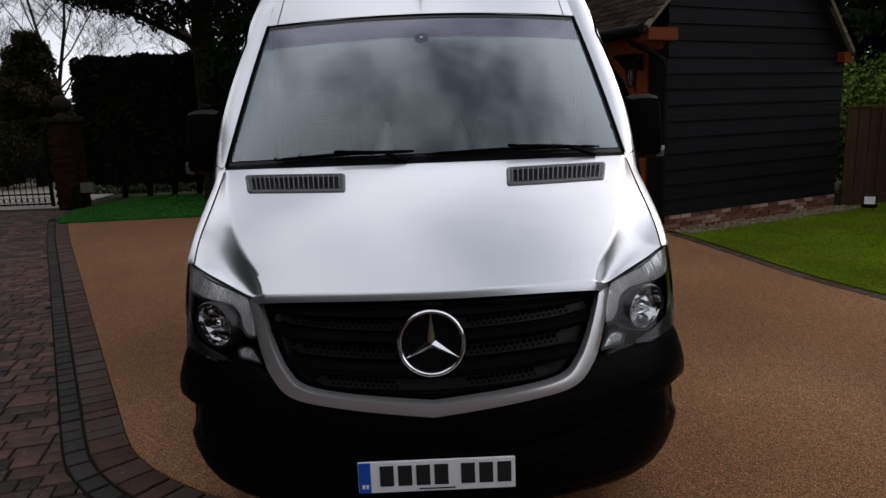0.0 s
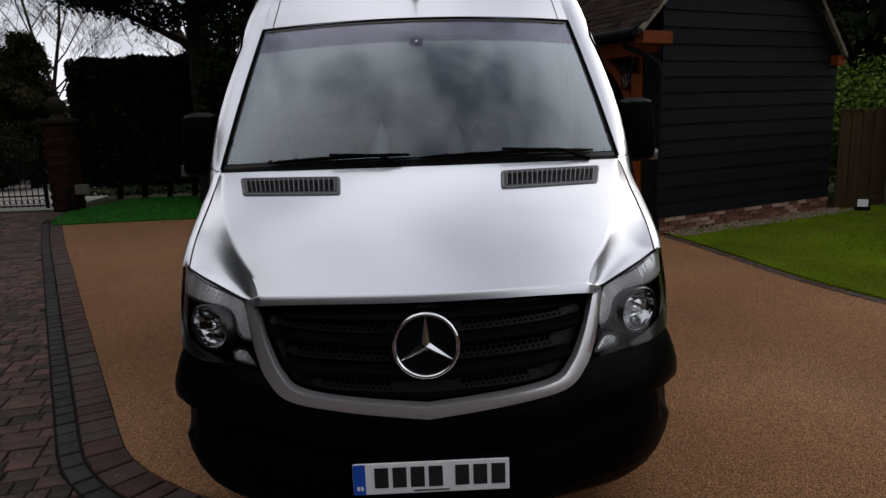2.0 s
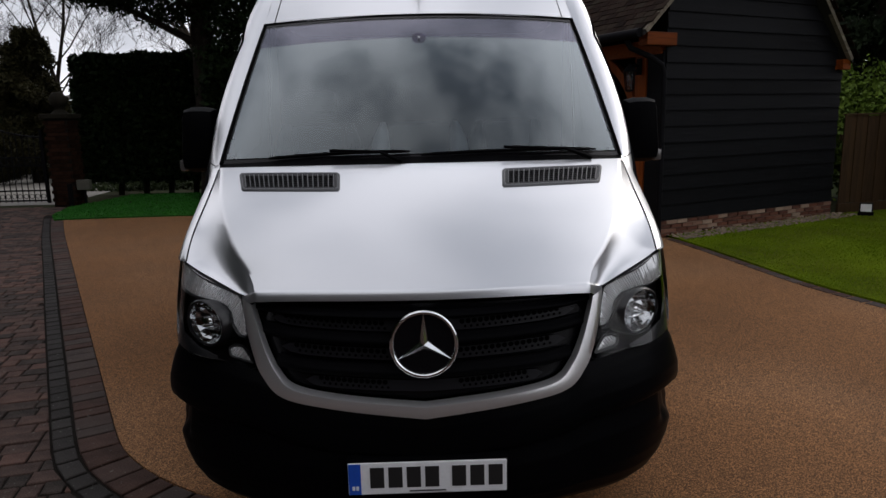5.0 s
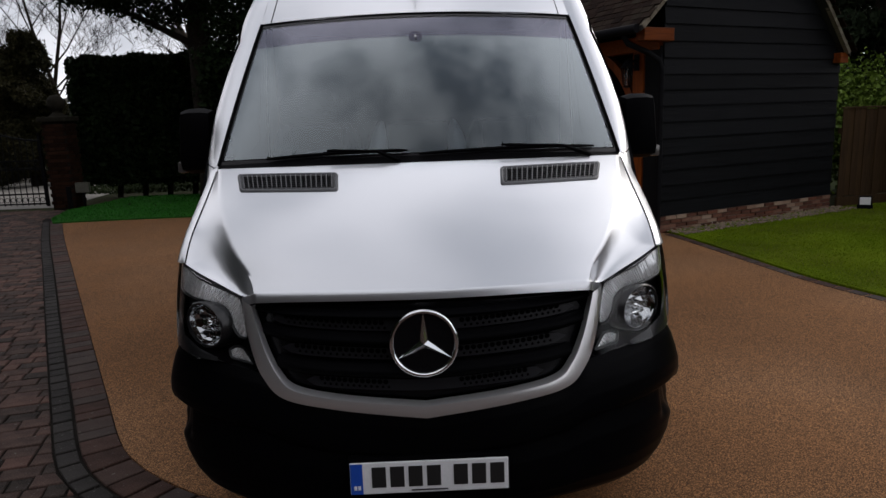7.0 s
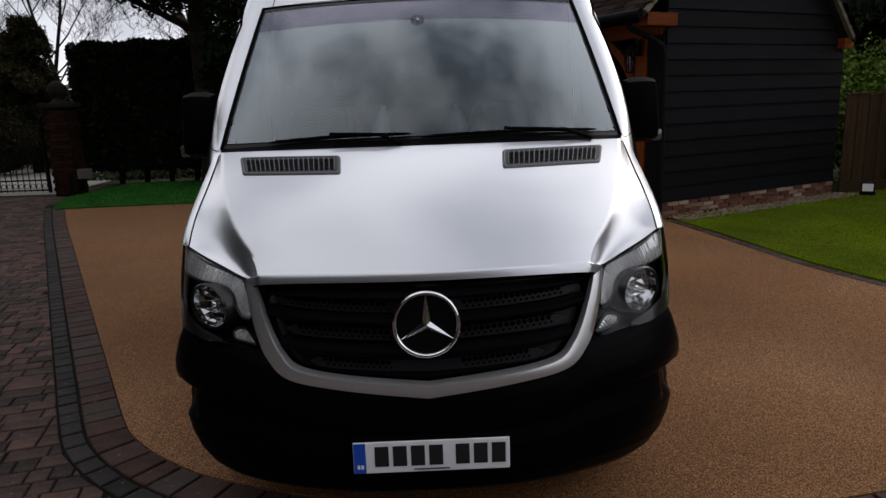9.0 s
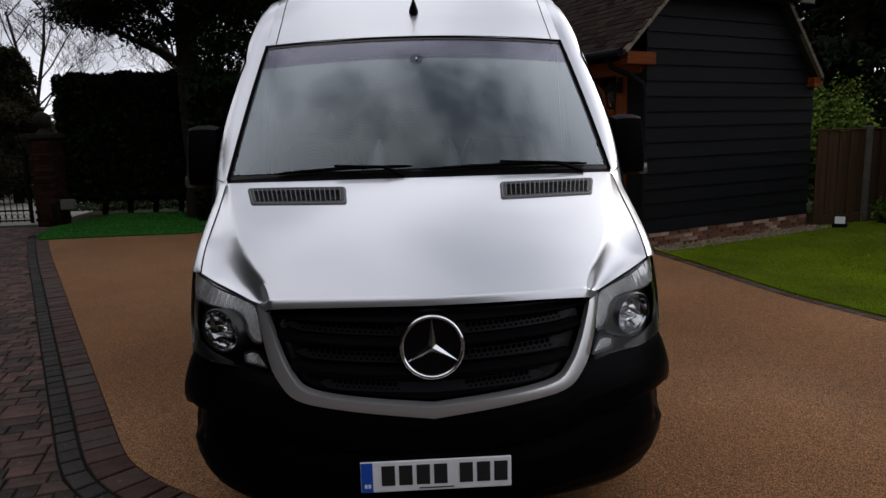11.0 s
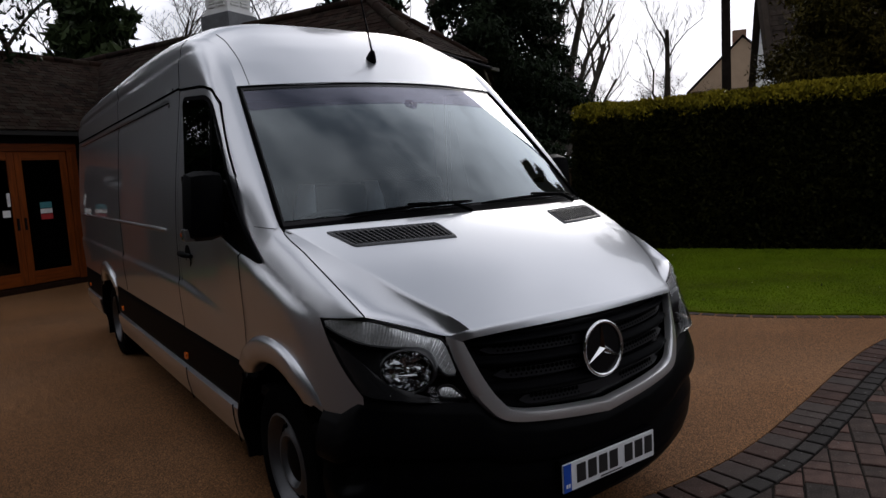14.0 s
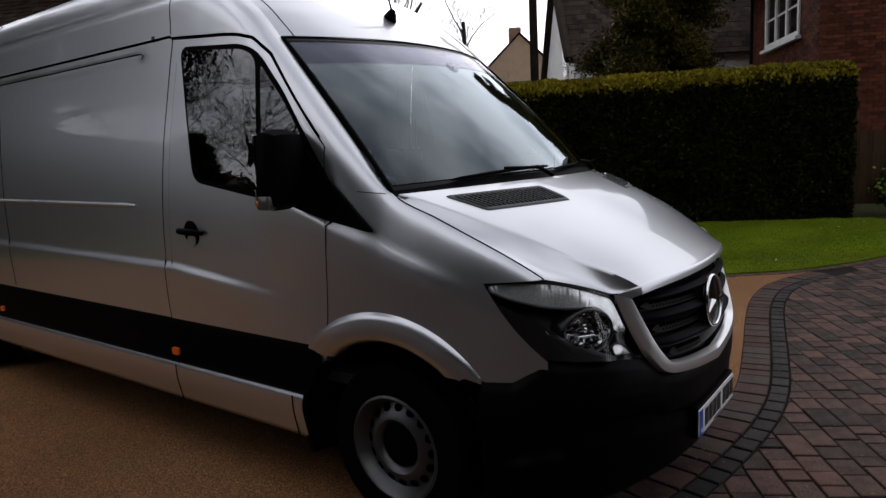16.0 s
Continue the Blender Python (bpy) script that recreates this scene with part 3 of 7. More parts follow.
def ring_strip(name, outer, inner, surf, o_out, o_mid, material, parent, label="", closed=False):
    """A raised frame between two outlines with the same number of points."""
    bm = bmesh.new()
    rows = []
    for a, b in zip(outer, inner):
        a, b = Vector(a), Vector(b)
        rows.append([bm.verts.new(surf(*(a + (b - a) * t), o)) for t, o in
                     ((0, o_out), (0.10, o_mid), (0.45, o_mid + 0.004), (0.88, o_mid + 0.002), (0.94, o_mid - 0.004), (1, o_mid - 0.035))])
    if closed:
        rows.append(rows[0])
    for p, q in zip(rows, rows[1:]):
        for k in range(len(p) - 1):
            bm.faces.new((p[k], q[k], q[k + 1], p[k + 1]))
    return part(name, bm, material, parent, label, True, 50)


van = thing("panel_van", "silver high-roof panel van parked on the gravel drive", "van")


def side_surf(sg):
    return lambda y, z, o: (sg * (side_x(y, z) + o), y, z)


def front_surf(x, z, o):
    return (x, front_y(x, z) - o, z)


DOOR_TOP = [(0.98, 1.301), (1.10, 1.42), (1.26, 1.587), (1.40, 1.745), (1.59, 1.965), (1.69, 2.042), (1.78, 2.066), (1.88, 2.08), (2.29, 2.115), (2.6, 2.125), (6.93, 2.125)]


def zsplit(y):
    return min(table(DOOR_TOP, y), table(ZTOP, y) - 0.03)


def door_rear(z):
    return table([(0.29, 2.40), (0.8, 2.45), (1.2, 2.43), (1.64, 2.375), (2.0, 2.31), (2.13, 2.28)], z)


def door_front(z):
    return table([(0.29, 1.42), (0.6, 1.36), (0.85, 1.28), (1.25, 1.235), (2.2, 1.235)], z)


for sg in (-1, 1):
    s3 = side_surf(sg)

    def fender(a, b):
        y = lerp(0.539, door_front(lerp(0.3, 1.5, b)), a)
        zl = 0.29
        zh = table(ZTOP, y) if y < 0.98 else zsplit(y) + (table(ZTOP, y) - zsplit(y)) * (1 - smooth(0.98, 1.1, y))
        return s3(y, lerp(zl, zh, b), 0)

    put("front_wing", grid_mesh("front_wing", fender, 44, 60, PAINT, lambda c: in_arch(c) or (c.y < 1.0 and c.z < 0.70), flip=sg > 0), van)

    def nose_low(a, b):
        y = lerp(0.315, 0.539, a)
        zh = 0.797 + 0.263 * a - 0.02 * math.sin(math.pi * a)
        return s3(y, lerp(0.70, zh, b), 0)

    put("wing_corner", grid_mesh("wing_corner", nose_low, 10, 10, PAINT, flip=sg > 0), van)

    def nose_top(a, b):
        y = lerp(0.347, 0.539, a)
        return s3(y, lerp(min(table(ZTOP, y), lerp(1.074, 1.06, a)), table(ZTOP, y), b), 0)

    put("wing_top", grid_mesh("wing_top", nose_top, 8, 8, PAINT, flip=sg > 0), van)

    def door(a, b):
        zz = lerp(0.29, 2.12, b)
        y = lerp(door_front(zz) + 0.006, door_rear(zz) - 0.004, a)
        return s3(y, lerp(0.29, zsplit(y) - 0.004, b), 0.001)

    dr = put("front_door", grid_mesh("front_door", door, 60, 120, PAINT, in_arch, flip=sg > 0), van)

    def cargo(a, b):
        zz = lerp(0.29, 2.12, b)
        y = lerp(door_rear(zz) + 0.004, 6.93, a)
        return s3(y, lerp(0.29, zsplit(y), b), 0)

    put("cargo_side", grid_mesh("cargo_side", cargo, 130, 120, PAINT, in_arch, flip=sg > 0), van)

    def roof_side(a, b):
        y = lerp(0.985, 6.93, a ** 1.5)
        return s3(y, lerp(zsplit(y), table(ZTOP, y), b), 0)

    put("roof_side", grid_mesh("roof_side", roof_side, 150, 22, PAINT, flip=sg > 0), van)

    # gaps, swage shadow line and mouldings
    def seam(name, pts, parent=van, r=0.0035, mat_=GAP, o=-0.0005):
        tube(name, [s3(y, z, o) for y, z in pts], r, mat_, parent, sides=5)

    seam("door_gap", [(door_rear(z), z) for z in np.linspace(0.30, 2.12, 40)])
    seam("door_gap", [(door_front(z), z) for z in np.linspace(0.50, 1.25, 16)])
    seam("door_gap", [(y, zsplit(y) - 0.002) for y in np.linspace(1.24, 2.29, 40)])
    seam("wing_gap", [(1.235, 1.25), (1.15, 1.30), (1.0, 1.375)])
    seam("roof_gap", [(2.30, z) for z in np.linspace(2.14, 2.40, 10)])
    seam("roof_gap", [(4.32, z) for z in np.linspace(2.13, 2.46, 12)])
    seam("side_door_gap", [(4.32, z) for z in np.linspace(0.75, 2.12, 30)])
    seam("door_shut_line", [(door_rear(z) - 0.055, z) for z in np.linspace(0.98, 2.0, 30)], r=0.002)
    tube("drip_rail", [s3(y, 2.128, 0.003) for y in np.linspace(2.3, 6.9, 60)], 0.006, GAP, van, sides=6)
    tube("drip_rail", [s3(y, zsplit(y) + 0.006, 0.003) for y in np.linspace(1.27, 2.3, 40)], 0.005, GAP, van, sides=6)
    seam("panel_groove", [(2.57, 2.052), (2.555, 2.066), (2.575, 2.078)] + [(y, 2.080) for y in np.linspace(2.62, 6.7, 50)], r=0.004)
    # bright sliding door rail
    tube("door_rail", [Vector(s3(y, 1.312 + 0.0072 * (y - 2.66), 0.006)) for y in np.linspace(2.66, 6.82, 40)], [0.006] + [0.013] * 38 + [0.006], PAINT, van, "bright rail of the sliding door", 10)
    tube("pillar_gap", [Vector(s3(lerp(0.985, 1.085, t), lerp(1.372, 1.384, t), 0.0004)) for t in np.linspace(0, 1, 8)], 0.0022, GAP, van, sides=4)
    for y0, y1 in ((1.33, 4.80), (5.78, 6.88)):
        def mould(a, b, y0=y0, y1=y1):
            z = lerp(0.492, 0.735, b)
            e = 0.009 * min(1.0, 12 * min(b, 1 - b))
            return s3(lerp(y0, y1, a), z, e)
        put("side_moulding", grid_mesh("side_moulding", mould, 60, 12, PLASTIC, in_arch, flip=sg > 0), van, "black rubbing strip along the lower body")
        def sill_lip(a, b, y0=y0 + 0.13, y1=y1):
            z = lerp(0.285, 0.486, b)
            return s3(lerp(y0, y1, a), z, min(0.022, 1.2 * (1 - b), 0.15 * b))
        put("sill_panel", grid_mesh("sill_panel", sill_lip, 60, 40, PAINT, in_arch, flip=sg > 0), van)
    seam("sill_gap", [(2.42, z) for z in np.linspace(0.29, 0.49, 5)], o=0.023)
    seam("sill_gap", [(1.52, z) for z in np.linspace(0.29, 0.49, 5)], o=0.023)
    for y in (2.41, 4.56, 6.60):
        overlay("side_marker", rounded([(y - 0.028, 0.545), (y + 0.028, 0.545), (y + 0.028, 0.582), (y - 0.028, 0.582)], 0.01, 3), s3, 0.024, AMBER, van, "amber side marker lamp", 2, 0.012)
    # wheel arch lips
    for hub, nm in ((HUB_F, "front"), (HUB_R, "rear")):
        bm = bmesh.new()
        rows = []
        a0, a1 = (math.radians(-8), math.radians(141)) if nm == "front" else (math.radians(12), math.radians(168))
        if nm == "front":
            a0, a1 = math.radians(38), math.radians(138)
        for k in range(41):
            row = []
            end = min(1.0, 6 * min(k / 40, 1 - k / 40))
            for r, o in ((0.572, -0.002), (0.564, 0.012), (0.556, 0.020), (0.545, 0.023), (0.50, 0.024), (0.47, 0.020), (0.456, 0.010), (0.446, -0.01), (0.45, -0.06)):
                cut = math.asin(min(1.0, (0.715 - HUB_Z if r > 0.5 else 0.700 - HUB_Z) / r))
                a = lerp(cut, math.pi - cut, k / 40)
                yy, zz = hub + r * math.cos(a), HUB_Z + r * math.sin(a)
                row.append(bm.verts.new(s3(yy, zz, o * (0.35 + 0.65 * end) if o > 0 else o)))
            rows.append(row)
        for p, q in zip(rows, rows[1:]):
            for k in range(len(p) - 1):
                bm.faces.new((p[k], q[k], q[k + 1], p[k + 1]))
        part("wheel_arch_lip", bm, PAINT, van, "flared silver wheel arch lip", True, 60)
        bm = bmesh.new()
        rows = []
        for k in range(29):
            a = lerp(math.radians(-15), math.radians(195), k / 28)
            rows.append([bm.verts.new((sg * x, hub + 0.462 * math.cos(a), HUB_Z + 0.462 * math.sin(a))) for x in (0.93, 0.60)])
        for p, q in zip(rows, rows[1:]):
            bm.faces.new((p[0], q[0], q[1], p[1]))
        part("arch_liner", bm, RUBBER, van, "", True)
        for b0, b1 in ((-14, 44), (143, 194)):
            bm = bmesh.new()
            rows = []
            for k in range(17):
                a = radians(lerp(b0, b1, k / 16))
                rows.append([bm.verts.new(s3(hub + r * math.cos(a), HUB_Z + r * math.sin(a), o)) for r, o in ((0.495, 0.006), (0.490, 0.016), (0.462, 0.018), (0.452, 0.006), (0.45, -0.05))])
            for p, q in zip(rows, rows[1:]):
                for k in range(4):
                    bm.faces.new((p[k], q[k], q[k + 1], p[k + 1]))
            part("arch_edge", bm, PLASTIC, van, "", True, 50)
        part("arch_back", boxed(sg * 0.58 - 0.01, sg * 0.58 + 0.01, hub - 0.48, hub + 0.48, 0.2, 0.85), RUBBER, van)
    # side window: black surround, pane, divider
    win = rounded([(2.222, 2.070), (1.76, 2.028), (1.65, 1.985), (1.475, 1.80), (1.305, 1.563), (1.20, 1.42), (1.235, 1.305), (1.73, 1.368), (2.135, 1.432)], 0.07, 6)
    overlay("window_surround", win, s3, 0.004, PLASTIC, dr, "black surround of the cab window", 9, 0.004)
    pane = overlay("window_pane", rounded([(2.198, 2.047), (1.76, 2.005), (1.690, 1.978), (1.655, 1.94), (1.650, 1.385), (1.74, 1.392), (2.120, 1.455)], 0.05, 6), s3, 0.008, GLASS_SIDE, dr, "tinted cab window pane", 9, 0.003)
    pane.visible_shadow = False
    overlay("quarter_pane", rounded([(1.620, 1.925), (1.47, 1.765), (1.345, 1.59), (1.335, 1.36), (1.620, 1.382)], 0.03, 4), s3, 0.008, GLASS_SIDE, dr, "small fixed quarter pane", 6, 0.003)
    overlay("mirror_base", rounded([(1.60, 1.375), (1.42, 1.60), (1.36, 1.58), (1.25, 1.47), (1.12, 1.35), (0.995, 1.225), (1.235, 1.275), (1.45, 1.335)], 0.03, 4), s3, 0.014, PLASTIC, dr, "black triangular mirror base", 6, 0.014)
    # handle
    overlay("handle_recess", rounded([(2.245, 1.165), (2.255, 1.195), (2.22, 1.245), (2.16, 1.245), (2.12, 1.195), (2.135, 1.135), (2.19, 1.115)], 0.03, 5), s3, 0.0035, PLASTIC, dr, "", 3, 0.003)
    hp = [(2.28, 1.192), (2.24, 1.196), (2.15, 1.194), (2.085, 1.188)]
    tube("door_handle", [s3(y, z, o) for (y, z), o in zip(hp, (0.008, 0.035, 0.037, 0.010))], [0.012, 0.016, 0.016, 0.011], PLASTIC, dr, "black pull handle", 10)
    overlay("handle_dish", rounded([(2.23, 1.17), (2.15, 1.17), (2.16, 1.12), (2.205, 1.105)], 0.03, 4), s3, 0.005, PAINT, dr, "", 2, 0.002)

# roof and cap over the windscreen
ROOF_C = [(1.45, 2.06), (1.56, 2.135), (1.69, 2.225), (1.85, 2.33), (2.05, 2.435), (2.3, 2.525), (2.7, 2.585), (3.5, 2.615), (5.0, 2.61), (6.6, 2.585), (6.93, 2.52)]
RC = curve([(0, y, z) for y, z in ROOF_C], 100)
RE = curve([(0.80, 1.64, 2.05), (0.792, 1.72, 2.13), (0.785, 1.80, 2.205), (0.785, 1.89, 2.267), (0.785, 2.02, 2.338), (0.79, 2.25, 2.41), (0.80, 2.7, 2.455),
            (0.815, 3.5, 2.47), (0.815, 5.0, 2.465), (0.81, 6.6, 2.45), (0.79, 6.93, 2.41)], 100)


def roof(a, b):
    w = 2 * b - 1
    k = min(int(a * 100), 99)
    t = a * 100 - k
    c, e = RC[k].lerp(RC[k + 1], t), RE[k].lerp(RE[k + 1], t)
    q = abs(w)
    return (w * e.x, lerp(c.y, e.y, q ** 2.2), lerp(c.z, e.z, q ** lerp(2.2, 4.5, smooth(0.0, 0.5, a))))


put("roof", grid_mesh("roof", roof, 110, 44, PAINT), van, "high silver roof with a curved front cap")
for sg in (-1, 1):
    tube("roof_gap", [Vector(roof(a, 0.5 + sg * 0.465)) + Vector((0, 0, 0.0008)) for a in np.linspace(0.01, 0.45, 30)], 0.0022, GAP, van, sides=4)
part("rear_doors", boxed(-0.84, 0.84, 6.90, 6.925, 0.32, 2.36, 0.01), PAINT, van)
part("rear_bumper", boxed(-0.97, 0.97, 6.86, 7.02, 0.36, 0.56, 0.03), PLASTIC, van)
part("engine_bay", boxed(-0.56, 0.56, 0.17, 0.88, 0.34, 0.982), RUBBER, van)
part("underbody", boxed(-0.80, 0.80, 0.35, 6.85, 0.26, 0.34), RUBBER, van)

# bonnet: a crowned middle between two creases, and on each side a panel that falls to the gap and the headlamp
CREASE = [(0.553, 0.124), (0.566, 0.160), (0.584, 0.194), (0.603, 0.224), (0.646, 0.288), (0.690, 0.370), (0.743, 0.500), (0.806, 0.665), (0.866, 0.897), (0.884, 0.945)]
TRIM = [(0.557, 0.128, 0.992), (0.618, 0.192, 0.990), (0.700, 0.237, 1.022), (0.780, 0.287, 1.051), (0.848, 0.347, 1.074)]
RIDGE = arc_curve([(x, y, 0) for x, y in CREASE], 0.01)
OUTER = arc_curve(TRIM, 0.01) + [Vector((table(XTOP, y), y, table(ZTOP, y))) for y in np.linspace(0.352, 0.945, 66)]


def along(run, v):
    """A point part of the way along a run of points."""
    k = min(int(v * (len(run) - 1)), len(run) - 2)
    return run[k].lerp(run[k + 1], v * (len(run) - 1) - k)


def hood_z(x, y):
    """Height of the crowned bonnet."""
    q = abs(x) / 0.868
    ys, yb = 0.055 + 0.145 * q ** 2 + 0.05 * q ** 6, 0.685 + 0.26 * q ** 2
    u = clamp((y - ys) / (yb - ys))
    return lerp(1.022, 1.383 - 0.012 * q ** 2, u) + 0.16 * u * (1 - u) * (1 - 0.45 * q ** 2)


CREASE_DROP = [(p.x, p.y) for p in curve([(0.124, 0.015, 0), (0.20, 0.016, 0), (0.30, 0.011, 0), (0.45, 0.004, 0), (0.62, 0.0, 0), (0.95, 0.0, 0)], 60)]


def hood_mid(v, w):
    r = along(RIDGE, v)
    y = lerp(lerp(0.055, 0.685, (r.y - 0.124) / 0.821), r.y, w * w)
    return Vector((w * r.x, y, hood_z(w * r.x, y) - table(CREASE_DROP, r.y) * abs(w) ** 2.6))


def hood_rear(w):
    return Vector((0.885 * w, 0.685 + 0.26 * w * w, 1.383 - 0.012 * w * w))


def bonnet():
    verts, faces = [], []

    def sheet_of(f, na, nb, flip=False):
        base = len(verts)
        for i in range(na + 1):
            for j in range(nb + 1):
                verts.append(f(i / na, j / nb))
        for i in range(na):
            for j in range(nb):
                k = base + i * (nb + 1) + j
                q = (k, k + nb + 1, k + nb + 2, k + 1)
                faces.append(q[::-1] if flip else q)

    sheet_of(lambda a, b: hood_mid(a, 2 * b - 1), 90, 90, True)

    def lip(a, b):
        p = hood_mid(0, 2 * b - 1)
        r = 1 - (1 - a) ** 2
        return p + Vector((0, -0.012 * (0.4 * r + 0.6 * a), -0.031 * a * a * (1.6 - 0.6 * a)))

    sheet_of(lip, 6, 90)
    for sg in (-1, 1):
        # flange that closes the corner under the panel
        sheet_of(lambda a, b, sg=sg: lip(a, 0.5 + 0.5 * sg).lerp(Vector((sg * 0.612, 0.190, lip(a, 1.0).z - 0.030)), b), 6, 4, sg < 0)

        def panel(v, s_, sg=sg):
            r, o = along(RIDGE, v), along(OUTER, v)
            z = hood_z(r.x, r.y) - table(CREASE_DROP, r.y)
            return Vector((sg * lerp(r.x, o.x, s_), lerp(r.y, o.y, s_), lerp(z, o.z, 1 - (1 - s_) ** lerp(4.4, 1.25, smooth(0.02, 0.60, v)))))
        sheet_of(panel, 90, 20, sg > 0)
    # weld the sheets, so that the crease is a soft fold
    bm = bmesh.new()
    bm.from_mesh(mesh_from("bonnet", verts, faces, PAINT))
    bmesh.ops.remove_doubles(bm, verts=bm.verts, dist=0.0004)
    me = bpy.data.meshes.new("bonnet")
    bm.to_mesh(me)
    bm.free()
    me.materials.append(PAINT)
    me.shade_smooth()
    me.set_sharp_from_angle(angle=radians(50))
    return me


hood = put("bonnet", bonnet(), van, "silver bonnet with two creases")
for sg in (-1, 1):
    tube("bonnet_gap", [Vector((sg * table(XTOP, y), y, table(ZTOP, y) + 0.0005)) for y in np.linspace(0.347, 0.945, 30)], 0.003, GAP, van, sides=5)


def vent_p(sg, a, b, o):
    """a from the inner to the outer end, b from the front to the rear."""
    x = lerp(lerp(0.306, 0.320, b), lerp(0.714, 0.764, b), a)
    y = lerp(0.504, 0.640, b) + lerp(0.085, 0.115, b) * a + 0.06 * a * a
    return Vector((sg * x, y, hood_z(x, y) + o))


# outline of the vent frame as a rounded loop
frame_path = []
for k in range(18):
    frame_path.append((-0.97 + 1.94 * k / 17, -1.0, 1.0))
for k in range(1, 5):
    frame_path.append((1.0, -0.8 + 1.6 * (k - 1) / 3, 1.0))
for k in range(18):
    frame_path.append((0.97 - 1.94 * k / 17, 1.0, 1.0))
for k in range(1, 5):
    frame_path.append((-1.0, 0.8 - 1.6 * (k - 1) / 3, 1.0))
for sg in (-1, 1):
    vf = lambda a, b, o, sg=sg: vent_p(sg, a, b, o)
    o_ = [(0.5 + 0.5 * c * (0.94 + 0.06 * abs(d_)), 0.5 + 0.5 * d) for c, d, d_ in frame_path]
    i_ = [(0.5 + 0.468 * c, 0.5 + 0.39 * d) for c, d, d_ in frame_path]
    vent = overlay("bonnet_vent", rounded([(0.01, 0.03), (0.99, 0.03), (0.99, 0.97), (0.01, 0.97)], 0.06, 4), vf, 0.004, GLOSSB, hood, "dark air intake grille in the bonnet", 6, 0.004)
    ring_strip("vent_frame", o_, i_, vf, 0.000, 0.004, mat("vent_frame_grey", (0.06, 0.062, 0.066), 0.5, 0, 0.05, 8, 100, 0) if sg < 0 else bpy.data.materials["vent_frame_grey"], vent, "grey frame", True)
    for k in range(19):
        a = 0.06 + 0.88 * k / 18
        bm = bmesh.new()
        vs = [bm.verts.new(vf(a + da, b, o)) for da, b, o in ((-0.005, 0.14, 0.005), (0.005, 0.14, 0.005), (0.005, 0.86, 0.005), (-0.005, 0.86, 0.005),
                                                             (-0.004, 0.14, 0.009), (0.004, 0.14, 0.009), (0.004, 0.86, 0.009), (-0.004, 0.86, 0.009))]
        for f in ((0, 1, 5, 4), (1, 2, 6, 5), (2, 3, 7, 6), (3, 0, 4, 7), (4, 5, 6, 7)):
            bm.faces.new([vs[i] for i in f])
        part("slat", bm, bpy.data.materials["vent_frame_grey"], vent)
    for k in range(6):
        b = 0.24 + 0.105 * k
        tube("mesh_wire", [vf(a, b, 0.006) for a in np.linspace(0.06, 0.94, 14)], 0.0018, PLASTIC, vent, sides=4)

# windscreen


def screen(a, b, o=0.0):
    w = 2 * b - 1
    q = w * w
    bt = Vector((0.885 * w, 0.735 + 0.245 * q, 1.395 - 0.018 * q))
    tp = Vector((0.795 * w, 1.455 + 0.185 * q, 2.058 - 0.010 * q))
    p = bt.lerp(tp, a)
    nrm = Vector((0.12 * w, -0.68, 0.73)).normalized()
    return p + nrm * (0.028 * 4 * a * (1 - a) * (1 - 0.6 * q) + o)


ws = put("windscreen", grid_mesh("windscreen", screen, 24, 36, GLASS_WS), van, "curved glass windscreen reflecting the cloudy sky")
ws.visible_shadow = False


def band(name, a0, a1, b0, b1, o, material, n1=4, n2=40):
    return put(name, grid_mesh(name, lambda a, b: screen(lerp(a0, a1, a), lerp(b0, b1, b), o), n1, n2, material), ws)


band("screen_border", 0.0, 0.022, 0, 1, 0.004, GLOSSB)
band("screen_border", 0.972, 1.0, 0, 1, 0.004, GLOSSB)
band("screen_border", 0.0, 1.0, 0.0, 0.008, 0.004, GLOSSB, 40, 3)
band("screen_border", 0.0, 1.0, 0.992, 1.0, 0.004, GLOSSB, 40, 3)
SHADE = glass_mat("shade_band", (0.72, 0.69, 0.76), 0.008, 5.0)
sb = band("sun_band", 0.80, 0.985, 0.008, 0.992, 0.003, SHADE)
sb.visible_shadow = False
for sg in (0, 1):
    b = 0.0 + sg
    tube("screen_seal", [screen(a, b, 0.004) for a in np.linspace(0, 1, 30)], 0.009, RUBBER, ws, sides=6)
tube("screen_seal", [screen(1.0, b, 0.003) for b in np.linspace(0, 1, 30)], 0.007, RUBBER, ws, sides=6)
SENSOR = glass_mat("sensor_patch", (0.62, 0.59, 0.66), 0.008, 5.0)
sens = overlay("rain_sensor", [(0.792 + 0.036 * math.cos(k * math.pi / 8), 0.5 + 0.0205 * math.sin(k * math.pi / 8)) for k in range(16)], lambda a, b, o: screen(a, b, o), 0.006, SENSOR, ws, "round dark sensor at the top of the glass", 2, 0.002)
part("sensor_eye", lathe([(0.0, -0.002), (0.005, -0.002), (0.005, 0.003), (0.0, 0.003)], 10), PLATE_W, sens).matrix_basis = Matrix.Translation(screen(0.786, 0.5, 0.008)) @ Matrix.Rotation(radians(43), 4, "X")


def cowl(a, b):
    p, q = screen(0.03, b, 0.002), hood_rear(2 * b - 1) + Vector((0, -0.03, -0.016))
    return Vector(p).lerp(q, a) + Vector((0, 0, -0.012 * math.sin(math.pi * a)))


